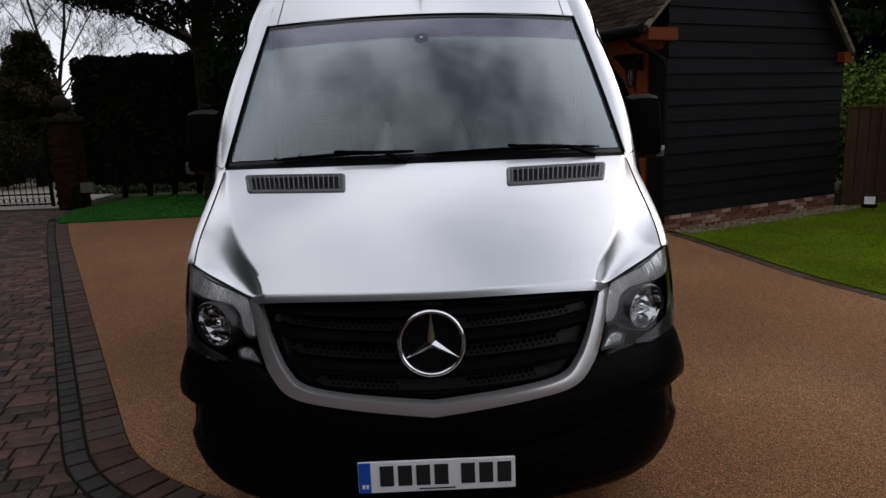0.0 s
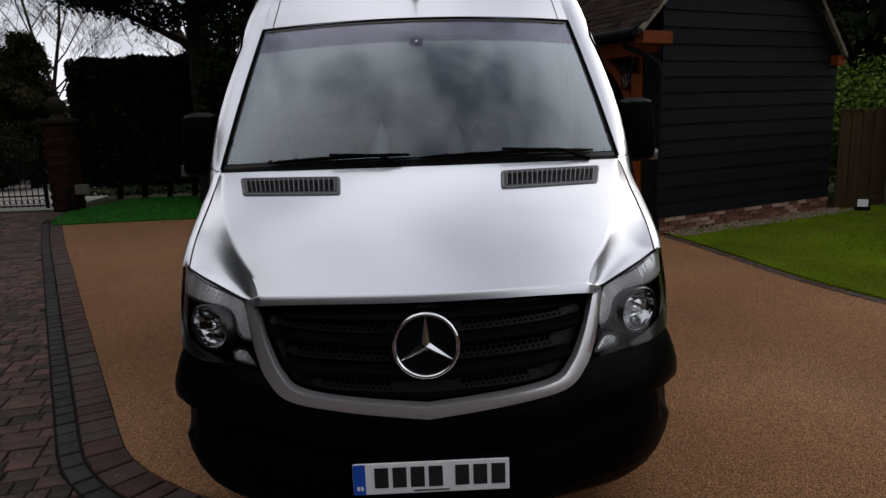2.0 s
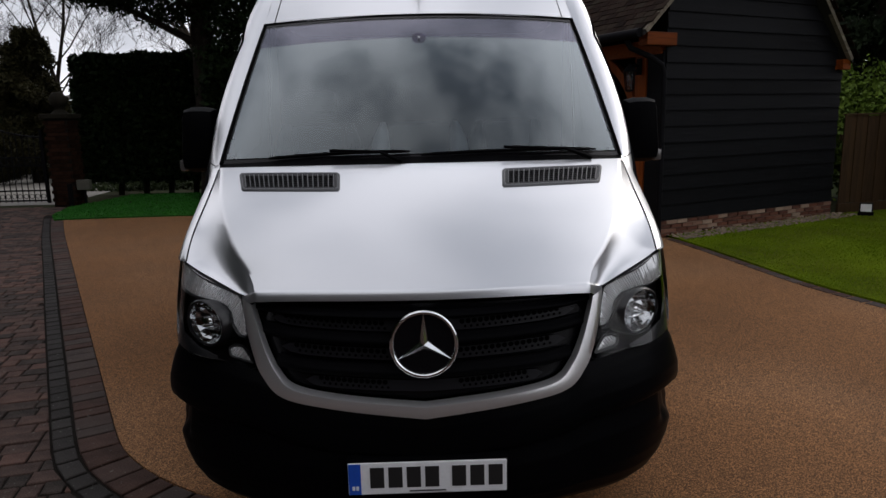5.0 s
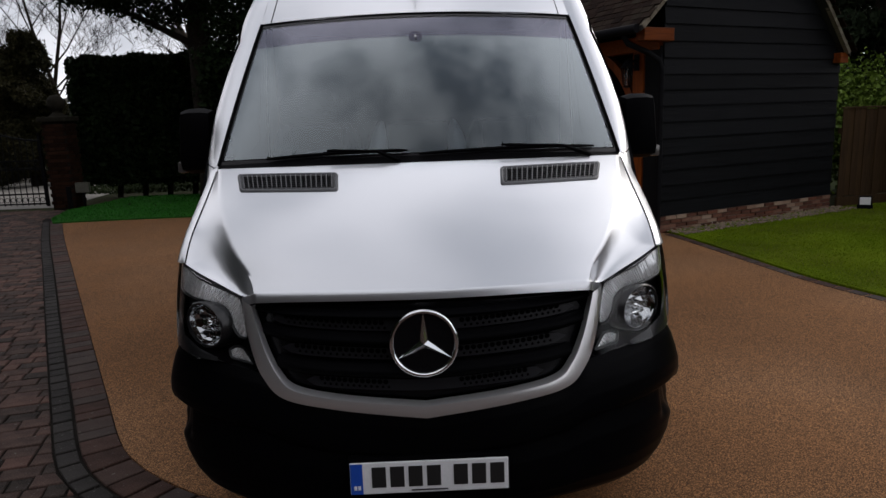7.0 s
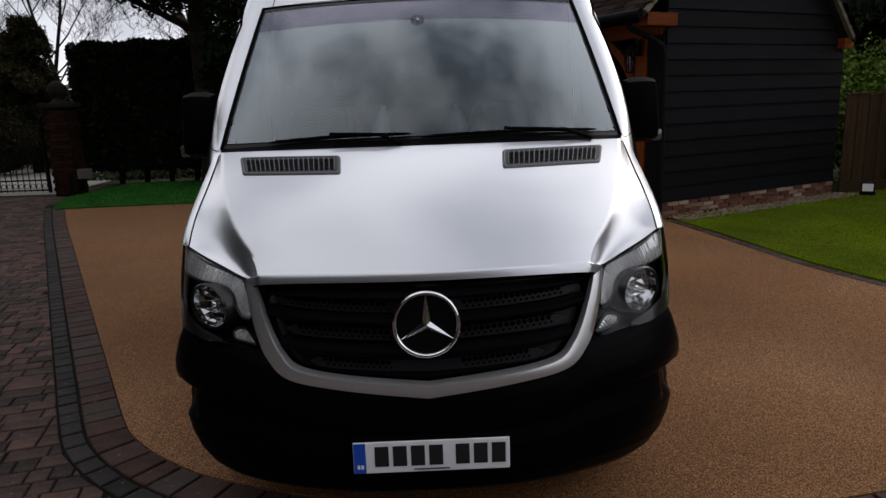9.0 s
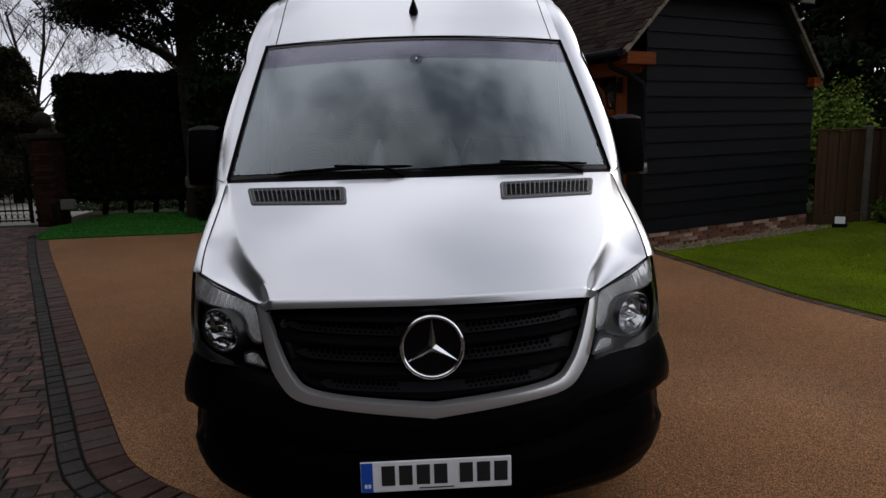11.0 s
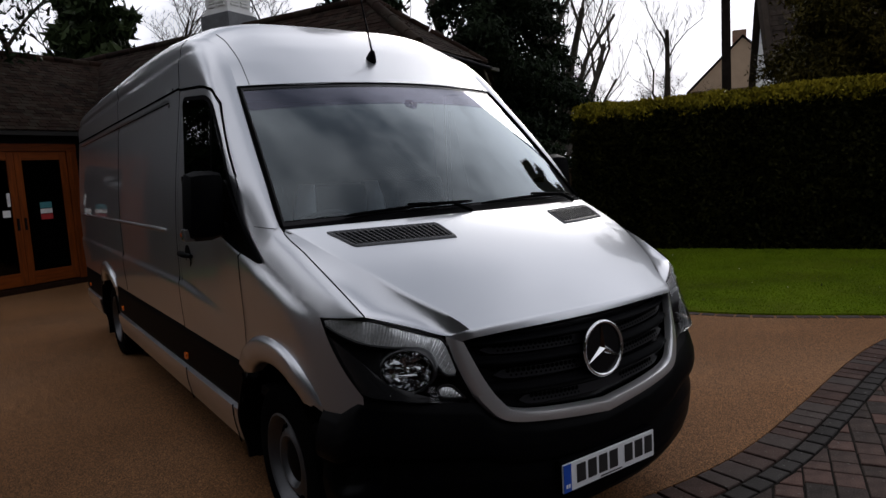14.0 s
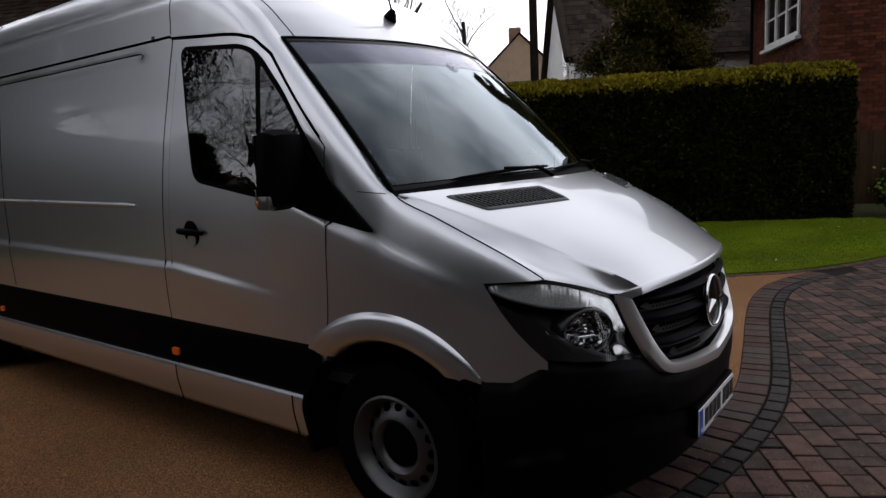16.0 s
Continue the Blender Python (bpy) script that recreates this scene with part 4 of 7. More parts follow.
put("cowl", grid_mesh("cowl", cowl, 6, 40, PLASTIC), van, "black plastic cowl below the windscreen")
for b0, b1, bp, a0, a1 in ((0.135, 0.475, 0.30, 0.012, 0.030), (0.50, 0.93, 0.74, 0.010, 0.026)):
    wiper = tube("wiper", [screen(lerp(a0, a1, t) + 0.008 * math.sin(math.pi * t), lerp(b0, b1, t), 0.016) for t in np.linspace(0, 1, 14)], [0.004] + [0.0075] * 12 + [0.004], PLASTIC, van, "black wiper blade", 6)
    tube("wiper_arm", [screen(-0.03, b1 - 0.02, 0.025), screen(0.012, lerp(b0, b1, 0.8), 0.036), screen(0.028, lerp(b0, b1, 0.45), 0.034)], [0.011, 0.008, 0.006], PLASTIC, wiper, sides=6)

# aerial
aer = part("aerial", lathe([(0.0, 0.0), (0.030, 0.0), (0.032, 0.012), (0.022, 0.04), (0.012, 0.062), (0.0, 0.066)], 16), PLASTIC, van, "black roof aerial", True, 50)
aer.matrix_basis = Matrix.Translation((0.0, 1.69, 2.218)) @ Matrix.Rotation(radians(28), 4, "X") @ Matrix.Diagonal((0.8, 1.35, 1.0, 1))
tube("aerial_rod", [(0, 1.67, 2.27), (0, 1.76, 2.58)], [0.0065, 0.004], PLASTIC, van, sides=6)

# grille, surround, badge
def smooth_half(pts, n):
    return [(p.x, p.y) for p in curve([(x, z, 0) for x, z in pts], n)]


G_IN = [(0.565, 0.962), (0.545, 0.90), (0.515, 0.82), (0.478, 0.755), (0.425, 0.709), (0.28, 0.683), (0.0, 0.655)]
G_OUT = [(0.612, 0.985), (0.598, 0.895), (0.572, 0.80), (0.540, 0.735), (0.470, 0.672), (0.30, 0.641), (0.0, 0.605)]
gi, go = smooth_half(G_IN, 42), smooth_half(G_OUT, 42)
gi_all = [(-x, z) for x, z in gi] + gi[::-1][1:]
go_all = [(-x, z) for x, z in go] + go[::-1][1:]
grille = overlay("grille", gi_all[::2] + [(0.3, 0.968), (0, 0.974), (-0.3, 0.968)], front_surf, -0.035, GLOSSB, van, "black front grille with three slats and rows of small holes", 4)
ring_strip("grille_surround", go_all, gi_all, front_surf, 0.0, 0.022, PAINT_S, van, "dull silver grille surround")


def half_width(z):
    return table(sorted((p[1], p[0]) for p in gi), z)


HOLE = mat("grille_strip", (0.009, 0.009, 0.011), 0.40, 0, 0.05, 10, 100, 0, spec=0.22)
for k, (zc, hh) in enumerate(((0.950, 0.034), (0.866, 0.050), (0.765, 0.052))):
    def slat(a, b, zc=zc, hh=hh):
        w = 2 * a - 1
        x = w * (half_width(zc) + 0.004)
        z = zc + hh * (b - 0.5) * (1 - 0.15 * abs(w)) + (0.008 if zc > 0.9 else 0.022) * (abs(w) ** 1.3) - 0.006
        o = -0.004 + 0.020 * math.sin(math.pi * min(1, b * 1.15)) - 0.02 * smooth(0.8, 1.0, abs(w))
        return front_surf(x, z, o)
    put("grille_slat", grid_mesh("grille_slat", slat, 44, 10, PLASTIC), grille, "moulded black grille slat")
    verts, faces = [], []
    zs = (0.908, 0.815, 0.712)[k]
    for row in range(2):
        nh = 46 - 5 * k
        for j in range(nh):
            w = (j + 0.5 * (row % 2)) / nh * 2 - 1 + 0.01
            x = w * (half_width(zs) - 0.09)
            if abs(x) < 0.115:
                continue
            zz = zs + (row - 0.5) * -0.017 + 0.020 * (abs(w) ** 1.3) - 0.004
            base = len(verts)
            r = 0.0086 if row == 0 else 0.0045
            for m_ in range(8):
                an = m_ * math.pi / 4
                verts.append(front_surf(x + r * math.cos(an), zz + r * math.sin(an), -0.0105))
            faces.append(tuple(base + m_ for m_ in range(8)))
    tagged(put("perforation", mesh_from("perforation", verts, faces, GAP), grille, "rows of small round holes"), kind="stuff")
    def strip(a, b, zs=zs):
        w = 2 * a - 1
        return front_surf(w * (half_width(zs) - 0.04), zs + (b - 0.5) * 0.038 * math.sqrt(max(0.0, 1 - abs(w) ** 14))  + 0.020 * abs(w) ** 1.3 - 0.004, -0.013)
    put("hole_strip", grid_mesh("hole_strip", strip, 30, 2, HOLE), grille)
badge = part("round_badge", lathe([(0, 0.0), (0.098, 0.0), (0.104, 0.012), (0.100, 0.02), (0, 0.02)], 40, "Y"), GLOSSB, van, "round chrome-ringed badge on a black disc", True, 40)
badge.matrix_basis = Matrix.Translation((0, 0.012, 0.855)) @ Matrix.Rotation(radians(-4), 4, "X")
verts, faces = [], []
for k in range(48):
    a = 2 * math.pi * k / 48
    for m_ in range(8):
        b = 2 * math.pi * m_ / 8
        r = 0.1035 + 0.0075 * math.cos(b)
        verts.append((r * math.cos(a), -0.003 + 0.008 * math.sin(b), r * math.sin(a)))
for k in range(48):
    for m_ in range(8):
        faces.append((k * 8 + m_, ((k + 1) % 48) * 8 + m_, ((k + 1) % 48) * 8 + (m_ + 1) % 8, k * 8 + (m_ + 1) % 8))
put("ring", mesh_from("ring", verts, faces, CHROME, True), badge, "polished chrome ring")
for k in range(3):
    a = math.pi / 2 + k * 2 * math.pi / 3
    d, s_ = Vector((math.cos(a), 0, math.sin(a))), Vector((-math.sin(a), 0, math.cos(a)))
    v = [s_ * 0.016 - d * 0.009, d * 0.1, -s_ * 0.016 - d * 0.009, Vector((0, -0.014, 0)), d * 0.1 + Vector((0, -0.004, 0))]
    put("spoke", mesh_from("spoke", v, [(0, 1, 4, 3), (1, 2, 3, 4), (0, 3, 2)], CHROME), badge, "chrome spoke")

# headlamps
LAMP = [(0.614, 0.983), (0.700, 1.016), (0.797, 1.052), (0.846, 1.070), (0.885, 1.068), (0.926, 1.058), (0.930, 1.0), (0.918, 0.90), (0.893, 0.80), (0.80, 0.790), (0.70, 0.772), (0.60, 0.752), (0.556, 0.748), (0.572, 0.79), (0.592, 0.86)]
BAND_TOP = [(0.926, 1.050), (0.905, 1.058), (0.872, 1.061), (0.825, 1.056), (0.765, 1.034), (0.70, 1.009), (0.655, 0.991), (0.622, 0.975), (0.606, 0.93), (0.594, 0.862)]
BAND_LOW = [(0.922, 1.030), (0.90, 1.005), (0.864, 0.982), (0.817, 0.972), (0.757, 0.966), (0.70, 0.952), (0.668, 0.915), (0.645, 0.872), (0.626, 0.852), (0.598, 0.848)]
RIB = mat("fluted_reflector", (0.84, 0.85, 0.86), 0.16, 0.65, 0.16, 14, 100, 0)
LAMP_IN = mat("headlamp_inner", (0.010, 0.010, 0.011), 0.35, 0, 0.05, 10, 100, 0, spec=0.3)
BEZEL = mat("headlamp_bezel", (0.009, 0.009, 0.010), 0.30, 0, 0.05, 10, 100, 0, spec=0.5)


def bowl(parent, sg, x, z, r, depth, sunk, label):
    """A faceted reflector bowl with bezel, bulb and shield, sunk into the lamp and turned a little outwards."""
    y = front_y(x, z) + sunk
    turn = Matrix.Translation((sg * x, y, z)) @ Matrix.Rotation(sg * radians(36), 4, "Z")
    bm = bmesh.new()
    rings = []
    rng = random.Random(8)
    n = 18
    for i, (rr, d) in enumerate(((1.0, 0.0), (0.94, 0.30), (0.76, 0.62), (0.50, 0.88), (0.2, 1.0))):
        rings.append([bm.verts.new((rr * r * 1.22 * math.cos(k * 2 * math.pi / n), depth * d + (rng.uniform(-0.009, 0.009) if i in (1, 2, 3) else 0), rr * r * math.sin(k * 2 * math.pi / n))) for k in range(n)])
    for a, b in zip(rings, rings[1:]):
        for k in range(n):
            bm.faces.new((a[k], a[(k + 1) % n], b[(k + 1) % n], b[k]))
    bm.faces.new(rings[-1])
    ob = part("reflector", bm, REFLECTOR, parent, label)
    ob.matrix_basis = turn
    bez = part("bezel", lathe([(r * 1.02, 0.006), (r * 1.0, -0.006), (r * 1.06, -0.009), (r * 1.12, -0.004), (r * 1.20, 0.03), (r * 1.22, 0.06)], 40, "Y", False), BEZEL, parent, "dark satin bezel round the reflector", True, 50)
    bez.matrix_basis = turn @ Matrix.Diagonal((1.22, 1, 1, 1))
    bulb = part("bulb", lathe([(0, -0.028), (0.010, -0.024), (0.012, 0.0), (0.009, 0.03), (0, 0.03)], 12, "Y"), CHROME, parent, "", True)
    bulb.matrix_basis = turn @ Matrix.Translation((0, depth * 0.6, 0.004))
    sh = part("bulb_shield", boxed(-0.034, 0.034, depth * 0.05, depth * 0.7, -0.022, -0.013, 0.004), CHROME, parent, "", True)
    sh.matrix_basis = turn
    return ob


def flutes(name, up, low, fs, count, depth, wave, parent, label):
    """A band of upright flutes between two outlines of the same length."""
    cols = count * 4

    def f(a, b):
        k = min(int(a * (len(up) - 1)), len(up) - 2)
        t = a * (len(up) - 1) - k
        p, q = up[k].lerp(up[k + 1], t), low[k].lerp(low[k + 1], t)
        c = p.lerp(q, b)
        return fs(c.x, c.y, -depth - wave * math.cos(2 * math.pi * a * count) + 0.006 * math.sin(math.pi * b))

    return put(name, grid_mesh(name, f, cols, 5, RIB, angle=80), parent, label)


DROP = [(0.579, 0.763), (0.597, 0.790), (0.617, 0.810), (0.647, 0.813), (0.668, 0.802), (0.660, 0.778), (0.628, 0.769)]
for sg in (-1, 1):
    fs = lambda x, z, o, sg=sg: (sg * x, front_y(x, z) - o * (1 - 0.3 * x), z)
    lamp = overlay("headlamp", rounded(LAMP, 0.02, 3), fs, -0.15, LAMP_IN, van, "clear headlamp with dark inner shell and fluted top band", 4, -0.15)
    up_, lo_ = [arc_curve([(x, z, 0) for x, z in pts], 0.004) for pts in (BAND_TOP, BAND_LOW)]
    up_, lo_ = [[q[round(k * (len(q) - 1) / 60)] for k in range(61)] for q in (up_, lo_)]
    flutes("indicator_band", up_, lo_, fs, 52, 0.014, 0.0030, lamp, "fluted clear indicator along the top")
    tube("band_edge", [fs(p.x, p.y - 0.003, -0.014) for p in lo_], 0.006, LAMP_IN, lamp, sides=6)
    tube("band_edge", [fs(p.x, p.y, -0.008) for p in up_], 0.004, LAMP_IN, lamp, sides=6)
    shelf = grid_mesh("band_shelf", lambda a, b: fs(lo_[round(a * 60)].x, lo_[round(a * 60)].y - 0.004 - 0.012 * b, -0.016 - 0.10 * b), 60, 2, LAMP_IN)
    put("band_shelf", shelf, lamp)
    bowl(lamp, sg, 0.757, 0.880, 0.074, 0.060, 0.034, "faceted main reflector")
    d_ = [Vector((x, z, 0)) for x, z in DROP]
    top_, bot_ = curve(d_[:5], 30), curve([d_[0], d_[6], d_[5], d_[4]], 30)
    flutes("lower_lamp", top_, bot_, fs, 11, 0.030, 0.003, lamp, "small fluted lower lamp")
    tube("lower_lamp_rim", [fs(p.x, p.y, -0.024) for p in top_ + bot_[::-1]], 0.005, BEZEL, lamp, sides=6)
    overlay("dark_lens_edge", rounded([(0.930, 1.0), (0.918, 0.90), (0.893, 0.803), (0.80, 0.793), (0.70, 0.776), (0.70, 0.788), (0.80, 0.810), (0.85, 0.828), (0.885, 0.90)], 0.01, 2), fs, 0.008, LAMP_IN, lamp, "", 2, 0.006)
    cover = overlay("lamp_cover", rounded(LAMP, 0.02, 3), fs, 0.010, GLASS_LAMP, lamp, "clear plastic lamp cover", 5, 0.016)
    cover.visible_shadow = False

# bumper
B_PLAN = [(p.x, p.y) for p in curve([(0, 0.006, 0), (0.25, 0.016, 0), (0.45, 0.05, 0), (0.62, 0.100, 0), (0.76, 0.165, 0), (0.86, 0.245, 0), (0.92, 0.33, 0), (0.955, 0.43, 0), (0.972, 0.55, 0)], 60)]
B_TOP = [(0, 0.612), (0.30, 0.648), (0.47, 0.69), (0.54, 0.740), (0.60, 0.752), (0.70, 0.770), (0.80, 0.787), (0.90, 0.797), (0.92, 0.787), (0.94, 0.750), (0.955, 0.714), (0.972, 0.706)]
B_PROF = [(0.0, -0.16), (0.05, -0.10), (0.11, -0.065), (0.20, -0.034), (0.30, -0.014), (0.40, -0.005), (0.50, -0.001), (0.57, -0.008), (0.635, -0.013), (0.67, 0.012), (0.72, 0.019), (0.79, 0.017), (0.86, 0.006), (0.94, -0.010), (1.0, -0.03)]


def bumper(a, b):
    w = 2 * a - 1
    q = abs(w)
    k = min(int(q * 60), 59)
    p, r = Vector(B_PLAN[k]), Vector(B_PLAN[k + 1])
    c = p.lerp(r, q * 60 - k)
    d = (r - p).normalized()
    n = Vector((d.y, -d.x))
    zt = table(B_TOP, c.x)
    o = table(B_PROF, b)
    if q < 0.45:
        o = lerp(o, min(o, 0.0) * (0.7 if b > 0.2 else 1.0), 1 - q / 0.45)
    # corner recess
    o -= 0.030 * smooth(0.60, 0.68, q) * smooth(0.97, 0.86, q) * smooth(0.40, 0.50, b) * smooth(0.67, 0.60, b)
    c = c + n * o
    return (math.copysign(c.x, w), c.y, lerp(0.185, zt, b))


bump = put("front_bumper", grid_mesh("front_bumper", bumper, 130, 80, BUMPER), van, "black plastic front bumper")
def bumper_top(a, b):
    p = Vector(bumper(a, 1.0))
    return p + Vector((-0.02 * p.x * b, 0.07 * b, 0.012 * b))
put("bumper_ledge", grid_mesh("bumper_ledge", bumper_top, 80, 3, BUMPER), bump)
for sg in (-1, 1):
    part("bumper_return", boxed(sg * 0.90 - 0.03, sg * 0.90 + 0.03, 0.50, 0.575, 0.20, 0.73, 0.01), PLASTIC, bump)

# number plate, lettering as plain bars
plate = part("number_plate", boxed(-0.26, 0.26, -0.012, 0.0, 0.350, 0.461, 0.004), PLATE_W, van, "white number plate with a blue end band")
part("plate_holder", boxed(-0.265, 0.265, -0.006, 0.03, 0.345, 0.474, 0.004), PLASTIC, van)
part("blue_band", boxed(-0.258, -0.218, -0.0135, -0.011, 0.352, 0.459, 0.0005), PLATE_B, plate, "blue end band")
for k in range(2):
    part("band_mark", boxed(-0.247 + 0.0125 * k, -0.238 + 0.0125 * k, -0.0145, -0.012, 0.368, 0.382), PLATE_W, plate)
xx = -0.188
for k in range(7):
    if k == 4:
        xx += 0.028
    part("character_bar", boxed(xx, xx + 0.046, -0.0145, -0.012, 0.374, 0.446, 0.0004), INK, plate, "plain dark bar in place of a character")
    xx += 0.060
part("small_print_bar", boxed(-0.06, 0.06, -0.0143, -0.012, 0.3585, 0.3625), INK, plate)

# mirrors
for sg in (-1, 1):
    bm = boxed(sg * 1.085 - 0.095, sg * 1.085 + 0.095, 1.30, 1.43, 1.315, 1.645, 0.058)
    for v in bm.verts:
        k = smooth(1.43, 1.30, v.co.y)
        v.co.x = sg * 1.085 + (v.co.x - sg * 1.085) * (1 - 0.16 * k)
        v.co.z = 1.48 + (v.co.z - 1.48) * (1 - 0.10 * k)
        v.co.x += sg * 0.02 * smooth(1.6, 1.3, v.co.z)
    mir = part("door_mirror", bm, PLASTIC, van, "large black door mirror", True, 35)
    part("mirror_glass", boxed(sg * 1.085 - 0.078, sg * 1.085 + 0.078, 1.432, 1.436, 1.42, 1.62, 0.001), MIRROR, mir, "flat mirror glass")
    part("mirror_glass", boxed(sg * 1.095 - 0.078, sg * 1.095 + 0.078, 1.432, 1.436, 1.335, 1.405, 0.001), MIRROR, mir, "small wide-angle mirror glass")
    part("mirror_arm", boxed(min(sg * 0.93, sg * 1.02), max(sg * 0.93, sg * 1.02), 1.34, 1.41, 1.325, 1.40, 0.02), PLASTIC, mir, "", True, 40)
    part("mirror_arm", boxed(min(sg * 0.93, sg * 1.02), max(sg * 0.93, sg * 1.02), 1.35, 1.40, 1.47, 1.50, 0.012), PLASTIC, mir, "", True, 40)
    part("mirror_indicator", boxed(min(sg * 1.15, sg * 1.198), max(sg * 1.15, sg * 1.198), 1.335, 1.405, 1.328, 1.385, 0.012), INDIC, mir, "clear indicator in the mirror", True, 40)
    part("indicator_bulb", boxed(min(sg * 1.165, sg * 1.2), max(sg * 1.165, sg * 1.2), 1.392, 1.409, 1.346, 1.366, 0.005), AMBER, mir)

# wheels


def wheel(sg, y):
    w = new("wheel")
    w.parent = van
    w.matrix_basis = Matrix.Translation((sg * 0.84, y, HUB_Z)) @ (Matrix.Rotation(math.pi, 4, "Z") if sg < 0 else Matrix.Identity(4))
    tagged(w, "road wheel with a steel rim and black tyre")
    part("tyre", lathe([(0.205, -0.105), (0.235, -0.112), (0.30, -0.115), (0.332, -0.105), (0.344, -0.085), (0.344, 0.085), (0.332, 0.105), (0.30, 0.115), (0.235, 0.112), (0.205, 0.105)], 56, "X", False), RUBBER, w, "black tyre", True, 30)
    part("rim", lathe([(0.215, -0.09), (0.215, 0.10), (0.222, 0.112), (0.212, 0.116), (0.200, 0.104), (0.192, 0.075), (0.180, 0.062), (0.155, 0.070), (0.135, 0.088), (0.115, 0.092), (0.098, 0.080), (0.092, 0.060)], 56, "X", False), STEEL, w, "silver pressed steel rim", True, 40)
    part("hub_cap", lathe([(0.095, 0.055), (0.090, 0.070), (0.070, 0.078), (0.0, 0.082)], 32, "X"), PLASTIC, w, "black centre cap", True, 40)
    for k in range(16):
        a = 2 * math.pi * k / 16
        bm = lathe([(0.0, 0.0), (0.020, 0.0), (0.020, 0.004), (0.0, 0.004)], 12, "X")
        ob = part("vent_hole", bm, GAP, w)
        ob.matrix_basis = Matrix.Rotation(a, 4, "X") @ Matrix.Translation((0.0672, 0, 0.163)) @ Matrix.Rotation(radians(-30), 4, "Y") @ Matrix.Diagonal((1, 0.95, 0.95, 1))
    return w


for sg in (-1, 1):
    for y in (HUB_F, HUB_R):
        wheel(sg, y)
for sg in (-1, 1):
    part("mud_flap", boxed(sg * 0.84 - 0.12, sg * 0.84 + 0.12, 5.86, 5.87, 0.12, 0.5), RUBBER, van)

# cab behind the glass
part("cab_floor", boxed(-0.9, 0.9, 0.9, 2.45, 0.55, 0.6), CABIN, van)
part("bulkhead", boxed(-0.915, 0.915, 2.44, 2.47, 0.6, 2.15), CABIN, van)
part("dashboard", boxed(-0.84, 0.84, 1.02, 1.42, 1.02, 1.24, 0.06), CABIN, van, "grey dashboard", True, 40)
part("headlining", boxed(-0.76, 0.76, 1.72, 2.44, 2.08, 2.10), SEATG, van)


def bolster(x, k):
    """A side cushion of a backrest: round at the top, leaning inwards."""
    bm = bmesh.new()
    rows = []
    for i in range(13):
        a = i / 12
        h = 1.05 + 0.49 * a
        half = 0.058 * (1 - 0.75 * max(0.0, (a - 0.62) / 0.38) ** 2.2)
        c = x - k * 0.030 * max(0.0, (a - 0.45) / 0.55) ** 1.6
        rows.append([bm.verts.new((c + half * math.cos(t), 2.18 + 0.11 * math.sin(t), h)) for t in np.linspace(0, 2 * math.pi, 16, endpoint=False)])
    for p, q in zip(rows, rows[1:]):
        for i in range(16):
            bm.faces.new((p[i], p[(i + 1) % 16], q[(i + 1) % 16], q[i]))
    bm.faces.new(rows[-1])
    return bm


def seat(x, w, cloth, head):
    s = new("seat")
    s.parent = van
    part("cushion", boxed(x - w, x + w, 1.72, 2.2, 0.9, 1.06, 0.05), CABIN, s, "", True, 40)
    part("backrest", boxed(x - w * 0.8, x + w * 0.8, 2.16, 2.30, 1.02, 1.54, 0.06), CABIN, s, "", True, 40)
    for k in (-1, 1):
        part("bolster", bolster(x + k * w, k), cloth, s, "cloth bolster", True, 50)
    if head:
        part("headrest", boxed(x - 0.12, x + 0.12, 2.18, 2.28, 1.60, 1.74, 0.05), CABIN, s, "", True, 40)


seat(-0.64, 0.22, CABIN, True)
seat(-0.02, 0.25, SEATG, False)
seat(0.52, 0.20, CABIN, False)
sw_ = lathe([(0.172, -0.012), (0.186, -0.012), (0.192, 0.0), (0.186, 0.012), (0.172, 0.012), (0.168, 0.0), (0.172, -0.012)], 40)
stw = part("steering_wheel", sw_, CABIN, van, "", True)
stw.matrix_basis = Matrix.Translation((-0.48, 1.52, 1.30)) @ Matrix.Rotation(radians(-35), 4, "X")

# ---- ground ----
PLOT = Matrix.Translation((AX, AY, 0)) @ Matrix.Rotation(radians(TURN), 4, "Z")


def plot(s, q, z=0.0):
    return PLOT @ Vector((s, q, z))


def sheet(name, outline, z, material, label="", category="", kind="structure", thick=0.0):
    bm = bmesh.new()
    vs = [bm.verts.new((p[0], p[1], z)) for p in outline]
    f = bm.faces.new(vs)
    if thick:
        r = bmesh.ops.extrude_face_region(bm, geom=[f])
        bmesh.ops.translate(bm, vec=(0, 0, -thick), verts=[e for e in r["geom"] if isinstance(e, bmesh.types.BMVert)])
    bmesh.ops.triangulate(bm, faces=bm.faces)
    return tagged(put(name, bm_mesh(name, bm, material)), label, category, "", kind)


g = 900.0
sheet("ground", [(-g, -g), (g, -g), (g, g), (-g, g)], -0.035, SOIL, "dark earth and rough grass reaching to the distance", "ground")

